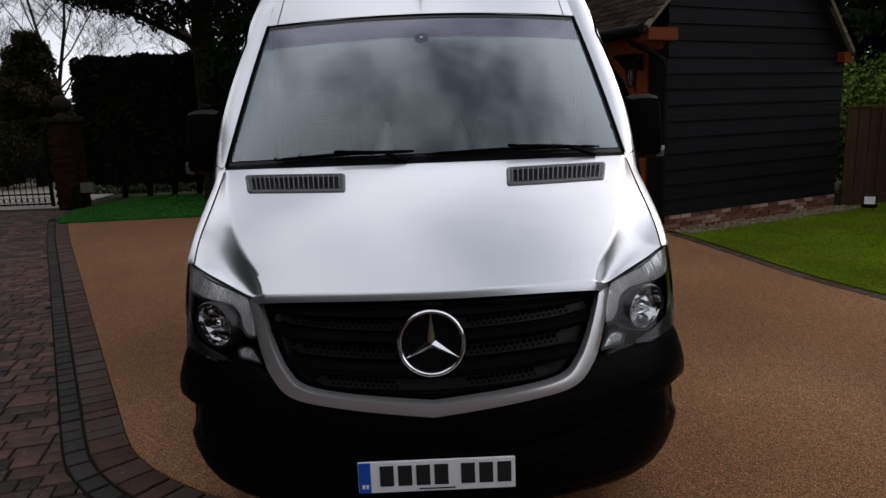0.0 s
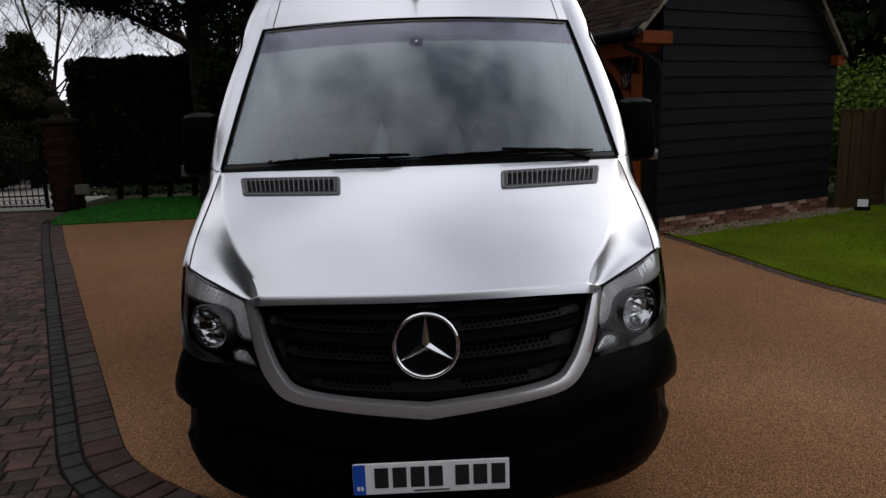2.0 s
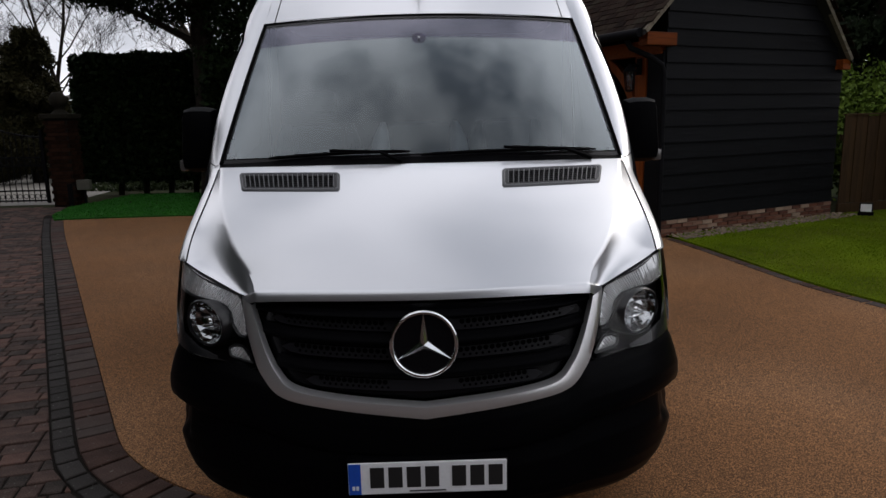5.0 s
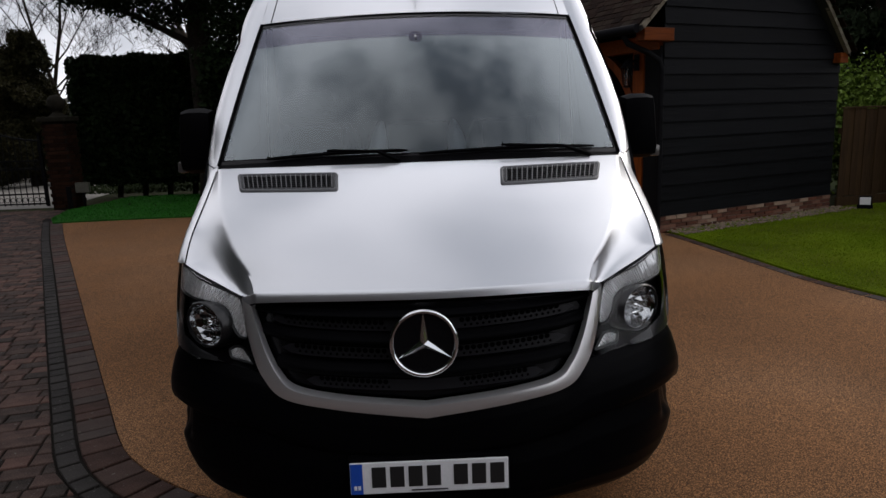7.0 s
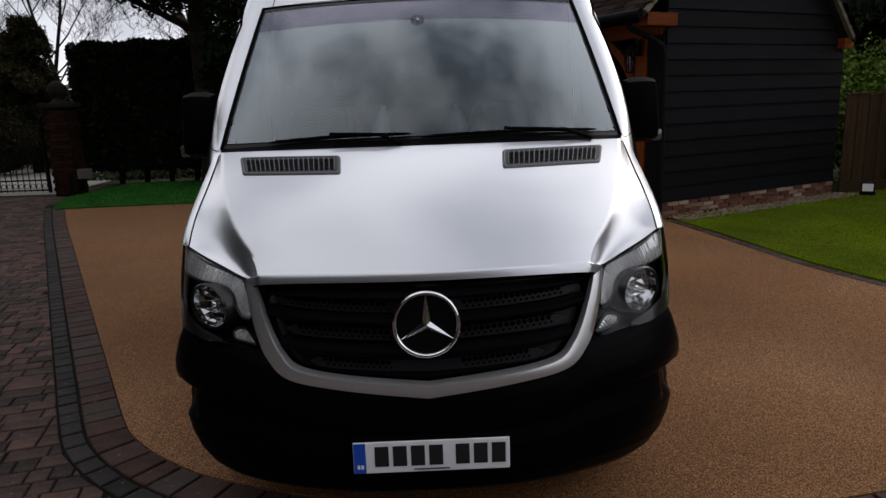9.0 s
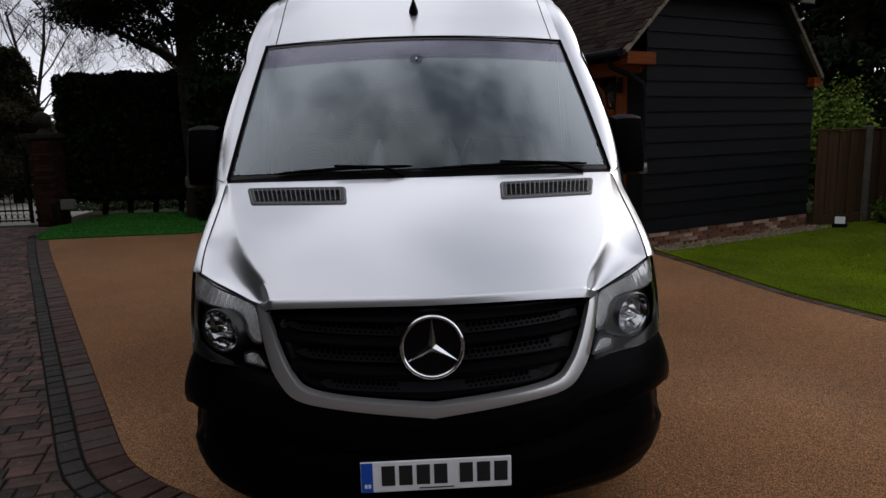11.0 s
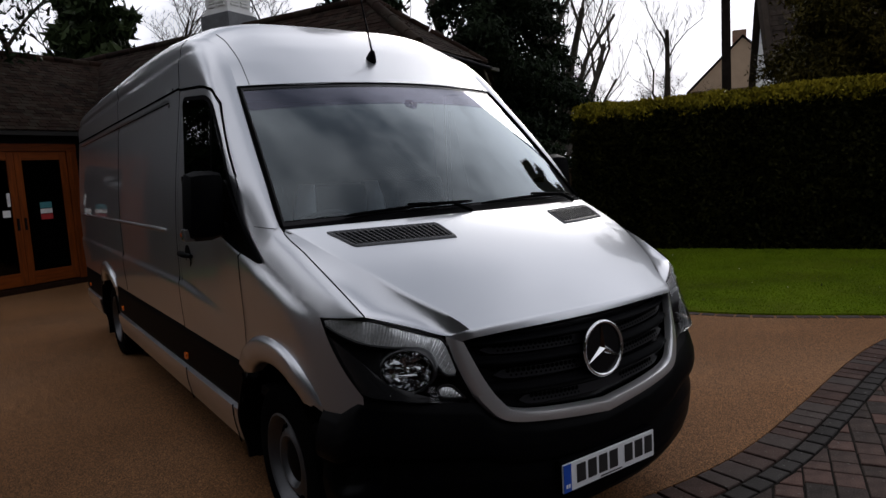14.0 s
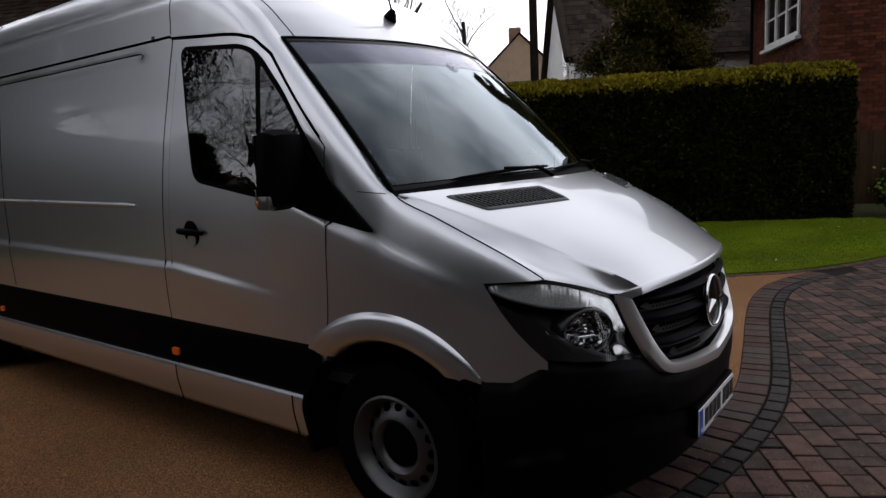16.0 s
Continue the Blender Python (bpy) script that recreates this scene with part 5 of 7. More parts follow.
# edge of the gravel drive: from the gate along the left, round the van's nose and on to the lawn
BORDER = [(-6.35, 9.75), (-5.30, 7.80), (-3.97, 5.43), (-2.81, 3.36), (-1.97, 1.87), (-1.56, 1.15), (-1.38, 0.93), (-1.20, 0.77), (-0.93, 0.60), (-0.45, 0.42),
          (0.10, 0.29), (0.80, 0.21), (1.39, 0.235), (2.12, 0.365), (3.09, 0.56), (3.75, 0.66), (4.35, 0.67), (4.90, 0.55), (5.45, 0.33)]
LAWN_EDGE = [(2.98, 6.55), (3.13, 6.10), (3.33, 4.82), (3.47, 3.88), (3.68, 3.15), (3.99, 2.25), (4.29, 1.74), (4.63, 1.33), (4.96, 0.93), (5.22, 0.62), (5.76, 0.20), (6.57, -0.22), (7.8, -0.62), (9.4, -0.9)]
border_f = arc_curve([(x, y, 0) for x, y in BORDER], 0.12)
lawn_f = arc_curve([(x, y, 0) for x, y in LAWN_EDGE], 0.14)
TURF_EDGE = [(-6.30, 9.36), (-5.42, 9.46), (-4.6, 9.50), (-3.9, 9.52), (-3.45, 9.80), (-3.0, 10.2), (-2.62, 10.55), (-2.72, 10.85)]
drive = [(p.x, p.y) for p in border_f] + [(p.x, p.y) for p in reversed(lawn_f) if p.y > 0.35]
drive += [(3.6, 7.2), (2.2, 9.6), (0.5, 12.9), (-2.4, 11.3)] + TURF_EDGE[::-1]
sheet("drive", drive, 0.0, RESIN, "brown resin-bound gravel drive", "drive", thick=0.03)
bed = [(p.x, p.y) for p in border_f][::-1] + [(-7.0, 11.0), (-12.5, 11.9), (-14, 11.8), (-14, -9), (11, -9), (11, -1.0)] + [(p.x, p.y) for p in reversed(lawn_f) if p.y < 0.30]
sheet("paving_bed", bed, -0.012, JOINT, "dark joints between the paving setts", "paving")
lawn = [(p.x, p.y) for p in lawn_f] + [(10.4, 0.2)] + [tuple(plot(s, q)[:2]) for s, q in ((4.2, -8.4), (4.2, -1.1), (6.6, -1.0), (6.6, 0.05), (3.5, 0.02), (0.05, -0.02))]
sheet("lawn", lawn, 0.02, LAWN_SOIL, "mown green lawn with worn patches", "lawn", thick=0.05)
turf = TURF_EDGE + [(-3.2, 13.2), (-6.6, 13.2), (-6.9, 11.0), (-6.62, 9.9)]
sheet("turf", turf, 0.022, TURF, "bright green artificial turf strip", "turf", thick=0.05)

# ---- outbuilding: black boarded barn with a half-hipped tiled roof and a wing with oak doors (plot coordinates) ----
barn = thing("outbuilding", "black weatherboarded barn with clay tile roof and oak doors", "barn", PLOT)


def bplain(name, x0, x1, y0, y1, z0, z1, material, parent=barn, label="", bevel=0.0):
    return part(name, boxed(x0, x1, y0, y1, z0, z1, bevel), material, parent, label)


def left_limit(z):
    return max(0.0, -0.5 + (z - 2.50) / 0.955 + 0.06)


def right_limit(z):
    return min(3.40, 3.40 - (z - 2.26) / 1.13 - 0.05)


def board_mesh(a0, a1, b0, b1, zl, zh):
    """One feather-edged board on a wall that faces -y; its lower edge stands out; ends may be cut on the slope."""
    v = [(a0, -0.034, zl), (b0, -0.034, zl), (b1, -0.012, zh), (a1, -0.012, zh), (a0, 0.0, zl), (b0, 0.0, zl), (b1, 0.0, zh), (a1, 0.0, zh)]
    f = [(0, 1, 2, 3), (4, 7, 6, 5), (0, 4, 5, 1), (3, 2, 6, 7), (0, 3, 7, 4), (1, 5, 6, 2)]
    return mesh_from("board", v, f, BOARD)


gable = bplain("gable_wall", 0.0, 3.40, 0.0, 0.12, 0.0, 2.2, BOARD, barn, "black boarded gable wall")
z = 0.215
while z < 3.28:
    zh = min(z + 0.222, 3.34)
    j = 0.006 * math.sin(z * 37)
    put("board", board_mesh(left_limit(z), left_limit(zh), right_limit(z), right_limit(zh), z + j, zh + j), gable)
    z += 0.195
bm = bmesh.new()
tri = [(0.0, 2.2), (3.38, 2.2), (2.44, 3.27), (0.42, 3.30)]
vs = [bm.verts.new((s, q, zz)) for q in (0.004, 0.12) for s, zz in tri]
for f in ((0, 1, 2, 3), (7, 6, 5, 4), (0, 4, 5, 1), (1, 5, 6, 2), (2, 6, 7, 3), (3, 7, 4, 0)):
    bm.faces.new([vs[i] for i in f])
part("gable_top", bm, BOARD, gable)

# brick plinth, each brick a piece, under the boards
plinth = bplain("plinth", 0.0, 3.40, -0.012, 0.06, -0.03, 0.222, MORTAR, barn, "low brick plinth with mortar joints")
brick_me = bm_mesh("brick", boxed(-0.088, 0.088, -0.018, 0.02, -0.0225, 0.0225, 0.004), BRICK)
for row in range(4):
    s = -0.09 if row % 2 else 0.0
    while s < 3.38:
        c = min(max(s + 0.090, 0.090), 3.31)
        put("brick", brick_me, plinth, "", Matrix.Translation((c, -0.012 + 0.005 * math.sin(s * 91 + row), 0.026 + 0.0545 * row)) @ Matrix.Rotation(0.02 * math.sin(s * 57 + row), 4, "Y"))
        s += 0.187
# side and back walls of the barn, open bay towards the drive
bplain("barn_side_wall", 3.27, 3.39, 0.12, 11.0, 0.0, 2.2, BOARD)
bplain("barn_back_wall", 0.0, 3.27, 10.9, 11.0, 0.0, 2.3, BOARD)
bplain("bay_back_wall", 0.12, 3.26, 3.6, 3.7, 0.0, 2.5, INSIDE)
bplain("barn_drive_wall", 0.0, 0.12, 3.6, 6.4, 0.0, 2.45, BOARD)
bplain("corner_boarding", -0.03, 0.10, 0.0, 0.26, 0.2, 2.3, BOARD)
bplain("wall_plate", -0.06, 0.14, 0.02, 6.38, 2.26, 2.44, OAK_H, barn, "oak beam over the open bay", 0.008)
for q in (0.28, 3.42):
    bplain("oak_post", -0.04, 0.14, q, q + 0.19, 0.0, 2.26, OAK, barn, "square oak post", 0.01)
for q0, q1 in ((0.47, 1.15), (3.42, 2.74)):
    pts = curve([(0.05, q0, 1.50), (0.05, lerp(q0, q1, 0.25), 1.86), (0.05, lerp(q0, q1, 0.6), 2.12), (0.05, q1, 2.27)], 10)
    v, f = tube_data(pts, 0.075, 4)
    put("curved_brace", mesh_from("curved_brace", v, f, OAK), barn, "curved oak brace")
bplain("purlin_end", -0.42, 0.05, -0.13, 0.02, 2.34, 2.49, OAK_H, barn, "projecting oak beam end", 0.008)
bplain("purlin_end", 3.24, 3.42, -0.13, 0.02, 2.10, 2.24, OAK_H, barn, "projecting oak beam end", 0.008)
tube("downpipe", [(-0.48, 0.16, 2.42), (-0.46, 0.10, 2.32), (-0.25, 0.0, 2.22), (-0.10, -0.05, 2.12), (-0.07, -0.06, 2.02), (-0.07, -0.06, 0.06)], 0.034, IRON, barn, "black rainwater pipe", 10)
tube("gutter", [(-0.53, -0.12, 2.47), (-0.53, 6.1, 2.47)], 0.055, IRON, barn, "black half-round gutter", 8)

# roof planes (solid decks) with tiles laid on them


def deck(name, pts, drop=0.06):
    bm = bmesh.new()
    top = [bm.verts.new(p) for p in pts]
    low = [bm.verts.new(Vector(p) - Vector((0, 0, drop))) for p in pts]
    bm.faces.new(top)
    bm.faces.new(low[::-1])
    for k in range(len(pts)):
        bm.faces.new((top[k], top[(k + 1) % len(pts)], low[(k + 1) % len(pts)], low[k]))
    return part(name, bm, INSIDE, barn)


RZ, RS = 4.40, 1.49
deck("roof_deck", [(-0.50, -0.16, 2.50), (-0.50, 11.1, 2.50), (RS, 11.1, RZ), (RS, 1.35, RZ), (0.40, -0.16, 3.36)])
deck("roof_deck", [(3.42, 11.1, 2.24), (3.42, -0.16, 2.24), (2.50, -0.16, 3.28), (RS, 1.35, RZ), (RS, 11.1, RZ)])
deck("roof_deck", [(0.36, -0.22, 3.32), (RS, 1.35, RZ), (2.54, -0.22, 3.26)])
roof_node = new("roof")
roof_node.parent = barn
tagged(roof_node, "clay plain tile roof, dark and mossy")
TW, TG = 0.165, 0.105
tile_v = [(-0.08, 0, 0.012), (0.08, 0, 0.012), (0.08, 0.16, 0.004), (-0.08, 0.16, 0.004), (-0.08, 0, -0.004), (0.08, 0, -0.004)]
tile_f = [(0, 1, 2, 3), (4, 5, 1, 0), (0, 3, 4), (1, 5, 2)]
tile_me = mesh_from("tile", tile_v, tile_f, TILE)


def tile_slope(o, along, up, length, height, keep, near=None, seed=3, node=None, material=TILE, tw=TW, tg=TG, name="roof_tiles"):
    """Courses of tiles from the eave up; keep(a, b) tells where the slope ends, near(a, b) which become pieces of their own."""
    rng = random.Random(seed)
    o, along, up = Vector(o), Vector(along).normalized(), Vector(up).normalized()
    nrm = along.cross(up)
    base = Matrix((along, up, nrm)).transposed().to_4x4()
    verts, faces = [], []
    sc = tw / TW
    for r in range(int(height / tg) + 1):
        for c in range(int(length / tw) + 2):
            a, b = (c + 0.5 * (r % 2)) * tw, r * tg
            if not keep(a, b):
                continue
            lift = 0.014 + 0.004 * rng.random()
            m = Matrix.Translation(o + along * a + up * b + nrm * lift) @ base @ Matrix.Rotation(rng.uniform(-0.03, 0.03), 4, "X") @ Matrix.Rotation(rng.uniform(-0.012, 0.012), 4, "Z") @ Matrix.Diagonal((sc * rng.uniform(0.97, 0.995), tg / TG, 1, 1))
            if near and near(a, b):
                put("tile", tile_me, node, "", m)
                continue
            k = len(verts)
            verts += [m @ Vector(p) for p in tile_v]
            faces += [tuple(k + i for i in f) for f in tile_f]
    return tagged(put(name, mesh_from(name, verts, faces, material), node), kind="stuff")


slope_l = Vector((RS + 0.50, 0, RZ - 2.50))


def keep_left(a, b):
    t = b / slope_l.length
    q = a - 0.16
    lo = -0.16 if t < 0.455 else lerp(-0.16, 1.35, (t - 0.455) / 0.545)
    return 0 <= t <= 1 and lo <= q <= 11


tile_slope((-0.50, 11.0, 2.50), (0, -1, 0), slope_l, 11.2, slope_l.length, lambda a, b: keep_left(11.16 - a, b), lambda a, b: 11.16 - a < 1.75, 5, roof_node)
slope_h = Vector((0, 1.57, RZ - 3.32))
tile_slope((0.36, -0.22, 3.32), (1, 0, 0), slope_h, 2.25, slope_h.length,
           lambda a, b: 1.13 * b / slope_h.length <= a <= 2.18 - 1.05 * b / slope_h.length, None, 7, roof_node)
slope_r = Vector((-(3.42 - RS), 0, RZ - 2.24))
tile_slope((3.42, -0.16, 2.24), (0, 1, 0), slope_r, 4.0, slope_r.length,
           lambda a, b: a - 0.16 >= (-0.16 if b / slope_r.length < 0.46 else lerp(-0.16, 1.35, (b / slope_r.length - 0.46) / 0.54)), None, 8, roof_node)
# wing
WE, WR = 6.12, 8.20
deck("roof_deck", [(-2.95, WE, 2.62), (0.0, WE, 2.62), (1.5, WR, 4.20), (-2.35, WR, 4.20)])
deck("roof_deck", [(-2.35, WR, 4.20), (1.5, WR, 4.20), (1.5, 10.3, 2.62), (-2.95, 10.3, 2.62)])
deck("roof_deck", [(-2.95, WE, 2.62), (-2.35, WR, 4.20), (-2.95, 10.3, 2.62)])
slope_w = Vector((0, WR - WE, 4.20 - 2.62))
tile_slope((-2.95, WE, 2.63), (1, 0, 0), slope_w, 4.5, slope_w.length,
           lambda a, b: 0.60 * b / slope_w.length <= a and a - 2.95 <= -0.1 + 1.75 * b / slope_w.length, None, 9, roof_node)


def ridge_run(p, q, n):
    p, q = Vector(p), Vector(q)
    for k in range(n):
        a, b = p.lerp(q, k / n), p.lerp(q, (k + 0.96) / n)
        v, f = tube_data([a + Vector((0, 0, 0.012 + 0.006 * (k % 2))), b + Vector((0, 0, 0.012 + 0.006 * (k % 2)))], 0.085, 10)
        put("ridge_tile", mesh_from("ridge_tile", v, f, TILE, True, 50), roof_node, "half-round ridge tile")


ridge_run((RS, 1.3, RZ), (RS, 11.0, RZ), 24)
ridge_run((0.38, -0.20, 3.36), (RS, 1.33, RZ), 6)
ridge_run((2.52, -0.20, 3.30), (RS, 1.33, RZ), 6)
ridge_run((-2.30, WR, 4.20), (1.4, WR, 4.20), 10)
for p, q in (((-0.49, -0.17, 2.50), (0.42, -0.17, 3.37)), ((3.40, -0.17, 2.25), (2.52, -0.17, 3.28))):
    p, q = Vector(p), Vector(q)
    for k in range(9):
        a, b = p.lerp(q, k / 9), p.lerp(q, (k + 0.94) / 9)
        d = (q - p).normalized()
        n_ = Vector((-d.z, 0, d.x)) * (1 if d.x > 0 else -1)
        bm = bmesh.new()
        vs = [bm.verts.new(r) for r in (a - n_ * 0.045, b - n_ * 0.045, b + n_ * 0.008, a + n_ * 0.008)]
        vs += [bm.verts.new(v.co + Vector((0, 0.06, 0))) for v in vs]
        for f in ((0, 1, 2, 3), (7, 6, 5, 4), (0, 4, 5, 1), (1, 5, 6, 2), (2, 6, 7, 3), (3, 7, 4, 0)):
            bm.faces.new([vs[i] for i in f])
        part("verge_slip", bm, VERGE, roof_node, "pale mortared verge slip")
# bargeboard shadow line and hip eave
bplain("hip_soffit", 0.44, 2.46, -0.16, 0.02, 3.24, 3.30, BOARD)
tube("hip_gutter", [(0.28, -0.24, 3.30), (2.64, -0.24, 3.25)], 0.035, IRON, barn, "", 8)
bplain("hip_spout", 2.60, 2.92, -0.27, -0.21, 3.22, 3.27, POST)

# cupola on the ridge
cup = new("cupola")
cup.parent = barn
tagged(cup, "white louvred cupola on a lead base")
part("cupola_base", boxed(RS - 0.36, RS + 0.36, 4.16, 4.88, 4.30, 4.66, 0.01), LEAD, cup, "lead-covered base")
part("cupola_body", boxed(RS - 0.28, RS + 0.28, 4.24, 4.80, 4.66, 5.20, 0.008), WHITEP, cup)
part("cupola_plinth", boxed(RS - 0.31, RS + 0.31, 4.21, 4.83, 4.66, 4.74, 0.006), WHITEP, cup)
part("cupola_cornice", boxed(RS - 0.36, RS + 0.36, 4.16, 4.88, 5.20, 5.27, 0.01), WHITEP, cup)
bm = bmesh.new()
bmesh.ops.create_cone(bm, cap_ends=True, segments=4, radius1=0.54, radius2=0.02, depth=0.45)
bmesh.ops.rotate(bm, cent=(0, 0, 0), matrix=Matrix.Rotation(radians(45), 3, "Z"), verts=bm.verts)
bmesh.ops.translate(bm, vec=(RS, 4.52, 5.49), verts=bm.verts)
part("cupola_roof", bm, LEAD, cup, "lead pyramid roof")
for face in range(2):
    for j in range(2):
        for k in range(6):
            zz = 4.80 + 0.058 * k
            w0 = (-0.21, -0.03) if j == 0 else (0.03, 0.21)
            if face == 0:
                part("louvre", boxed(RS + w0[0], RS + w0[1], 4.212, 4.245, zz, zz + 0.034, 0.003), WHITEP, cup)
            else:
                part("louvre", boxed(RS - 0.308, RS - 0.275, 4.52 + w0[0], 4.52 + w0[1], zz, zz + 0.034, 0.003), WHITEP, cup)

# wing walls and oak doors
QF = 6.40
bplain("wing_wall", -0.62, 0.0, QF, QF + 0.12, 0.0, 2.62, BOARD)
bplain("wing_wall", -2.82, 0.0, QF + 0.01, QF + 0.12, 2.44, 2.66, BOARD)
bplain("wing_side_wall", -2.84, -2.72, QF + 0.12, 10.2, 0.0, 2.7, BOARD)
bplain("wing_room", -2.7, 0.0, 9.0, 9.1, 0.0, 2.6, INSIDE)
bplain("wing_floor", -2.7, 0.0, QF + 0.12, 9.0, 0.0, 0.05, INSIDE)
for k in range(2):
    put("board", board_mesh(-2.82, -2.82, 0.0, 0.0, 2.44 + 0.12 * k, 2.57 + 0.11 * k), barn, "", Matrix.Translation((0, QF, 0)))
for k in range(12):
    put("board", board_mesh(-0.60, -0.60, 0.0, 0.0, 0.1 + 0.195 * k, 0.32 + 0.195 * k), barn, "", Matrix.Translation((0, QF, 0)))
bplain("door_step", -2.80, -0.60, QF - 0.14, QF + 0.10, -0.02, 0.085, BRICK_DARK, barn, "low brick door step", 0.006)
bplain("oak_jamb", -2.82, -2.56, QF - 0.05, QF + 0.12, 0.0, 2.44, OAK, barn, "wide oak door post", 0.01)
bplain("oak_jamb", -0.80, -0.62, QF - 0.04, QF + 0.12, 0.085, 2.32, OAK, barn, "oak door post", 0.008)
bplain("oak_head", -2.56, -0.62, QF - 0.045, QF + 0.12, 2.315, 2.44, OAK_H, barn, "oak door head", 0.008)
for s0, s1, hs in ((-2.555, -1.685, -1.74), (-1.68, -0.805, -1.62)):
    leaf = new("oak_door")
    leaf.parent = barn
    tagged(leaf, "closed glazed oak door leaf")
    for a, b in ((s0, s0 + 0.115), (s1 - 0.115, s1)):
        part("stile", boxed(a, b, QF - 0.015, QF + 0.035, 0.10, 2.31, 0.005), OAK, leaf)
    part("top_rail", boxed(s0 + 0.115, s1 - 0.115, QF - 0.013, QF + 0.033, 2.17, 2.308, 0.005), OAK_H, leaf)
    part("bottom_rail", boxed(s0 + 0.115, s1 - 0.115, QF - 0.013, QF + 0.033, 0.102, 0.32, 0.005), OAK_H, leaf)
    part("glass", boxed(s0 + 0.11, s1 - 0.11, QF + 0.005, QF + 0.013, 0.31, 2.18), GLASS_DARK, leaf, "dark glass pane").visible_shadow = False
    part("door_lever", boxed(hs - 0.018, hs + 0.018, QF - 0.04, QF - 0.012, 1.02, 1.22, 0.006), IRON, leaf, "black lever handle")
    c = (s0 + s1) / 2
    part("notice", boxed(c - 0.10, c + 0.10, QF - 0.002, QF + 0.003, 1.36, 1.46), mat("notice_teal", (0.05, 0.20, 0.22), 0.5, 0, 0.05, 20, 90, 0) if s0 < -2 else bpy.data.materials["notice_teal"], leaf, "small coloured notice")
    part("notice", boxed(c - 0.10, c + 0.10, QF - 0.002, QF + 0.003, 1.27, 1.35), WHITEP, leaf)
    part("notice", boxed(c - 0.10, c + 0.10, QF - 0.002, QF + 0.003, 1.17, 1.26), mat("notice_red", (0.35, 0.02, 0.02), 0.5, 0, 0.05, 20, 90, 0) if s0 < -2 else bpy.data.materials["notice_red"], leaf, "small red notice")
    if s0 < -2:
        part("notice", boxed(c + 0.17, c + 0.29, QF - 0.002, QF + 0.003, 1.25, 1.36), WHITEP, leaf)
        part("notice", boxed(c + 0.26, c + 0.31, QF - 0.002, QF + 0.003, 1.42, 1.64), WHITEP, leaf)


def lantern(m):
    l_ = thing("wall_lantern", "black iron wall lantern with glazed sides", "lantern", m, "wall lanterns")
    part("bracket", boxed(-0.015, 0.015, -0.02, 0.16, 0.20, 0.23, 0.004), IRON, l_)
    part("back_plate", boxed(-0.04, 0.04, 0.14, 0.16, 0.10, 0.30, 0.004), IRON, l_)
    part("cap", lathe([(0.085, 0.14), (0.08, 0.155), (0.03, 0.21), (0.0, 0.215)], 8), IRON, l_)
    part("lantern_base", lathe([(0.0, -0.11), (0.045, -0.10), (0.05, -0.085), (0.0, -0.085)], 8), IRON, l_)
    part("glass", lathe([(0.046, -0.085), (0.068, 0.14)], 8), GLASS_LAMP, l_, "clear lantern glass")
    for k in range(6):
        a = k * math.pi / 3
        tube("bar", [(0.048 * math.cos(a), 0.048 * math.sin(a), -0.09), (0.072 * math.cos(a), 0.072 * math.sin(a), 0.145)], 0.006, IRON, l_, sides=5)
    return l_


lan = lantern(PLOT @ Matrix.Translation((-0.22, 0.37, 1.93)) @ Matrix.Rotation(radians(-90), 4, "Z"))
copy_thing(lan, PLOT @ Matrix.Translation((-2.70, QF - 0.21, 1.98)))

# pebble strip and floodlight at the foot of the gable
rng = random.Random(4)
verts, faces = [], []
for k in range(900):
    c = Vector((rng.uniform(0.1, 3.6), -rng.random() ** 0.8 * 0.36, 0.024 + rng.random() * 0.008))
    r = rng.uniform(0.010, 0.022)
    b = len(verts)
    a0 = rng.random() * 6.28
    verts += [PLOT @ (c + Vector((r * 1.3 * math.cos(a0 + i * 1.047), r * math.sin(a0 + i * 1.047), 0))) for i in range(6)] + [PLOT @ (c + Vector((0, 0, r * 0.8)))]
    faces += [(b + i, b + (i + 1) % 6, b + 6) for i in range(6)]
tagged(put("pebbles", mesh_from("pebbles", verts, faces, PEBBLE, True)), "strip of pale pebbles along the barn plinth", "pebbles", "", "stuff")
fl = thing("floodlight", "small black garden floodlight standing on the lawn", "floodlight", PLOT @ Matrix.Translation((3.62, -0.42, 0.02)) @ Matrix.Rotation(radians(-58), 4, "Z"))
part("housing", boxed(-0.085, 0.085, -0.03, 0.05, 0.05, 0.19, 0.012), IRON, fl, "", True, 40)
part("lamp_glass", boxed(-0.068, 0.068, -0.034, -0.029, 0.066, 0.174, 0.001), WHITEP, fl, "pale lamp glass")
part("stand", boxed(-0.10, 0.10, -0.005, 0.02, 0.0, 0.06, 0.004), IRON, fl)

# ---- close-boarded fence ----
fence = thing("fence", "weathered close-boarded wooden fence with concrete posts", "fence", PLOT @ Matrix.Translation((3.56, -0.02, 0)) @ Matrix.Rotation(radians(-11), 4, "Z"))
fb = bm_mesh("fence_board", boxed(-0.06, 0.06, -0.01, 0.008, 0.16, 1.46, 0.003), FENCE)
for k in range(30):
    put("fence_board", fb, fence, "", Matrix.Translation((0.07 + k * 0.108, 0.016 * (k % 2), 0.014 * math.sin(k * 7.3))) @ Matrix.Rotation(0.006 * math.sin(k * 3.1), 4, "Y"))
for s in (1.01, 2.75):
    part("fence_post", boxed(s - 0.05, s + 0.05, -0.05, 0.06, 0.0, 1.52, 0.01), POST, fence, "pale concrete post")
part("gravel_board", boxed(0.0, 3.3, -0.02, 0.02, 0.0, 0.16, 0.004), FENCE, fence)
part("fence_rail", boxed(0.0, 3.3, 0.015, 0.06, 1.10, 1.18), FENCE, fence)
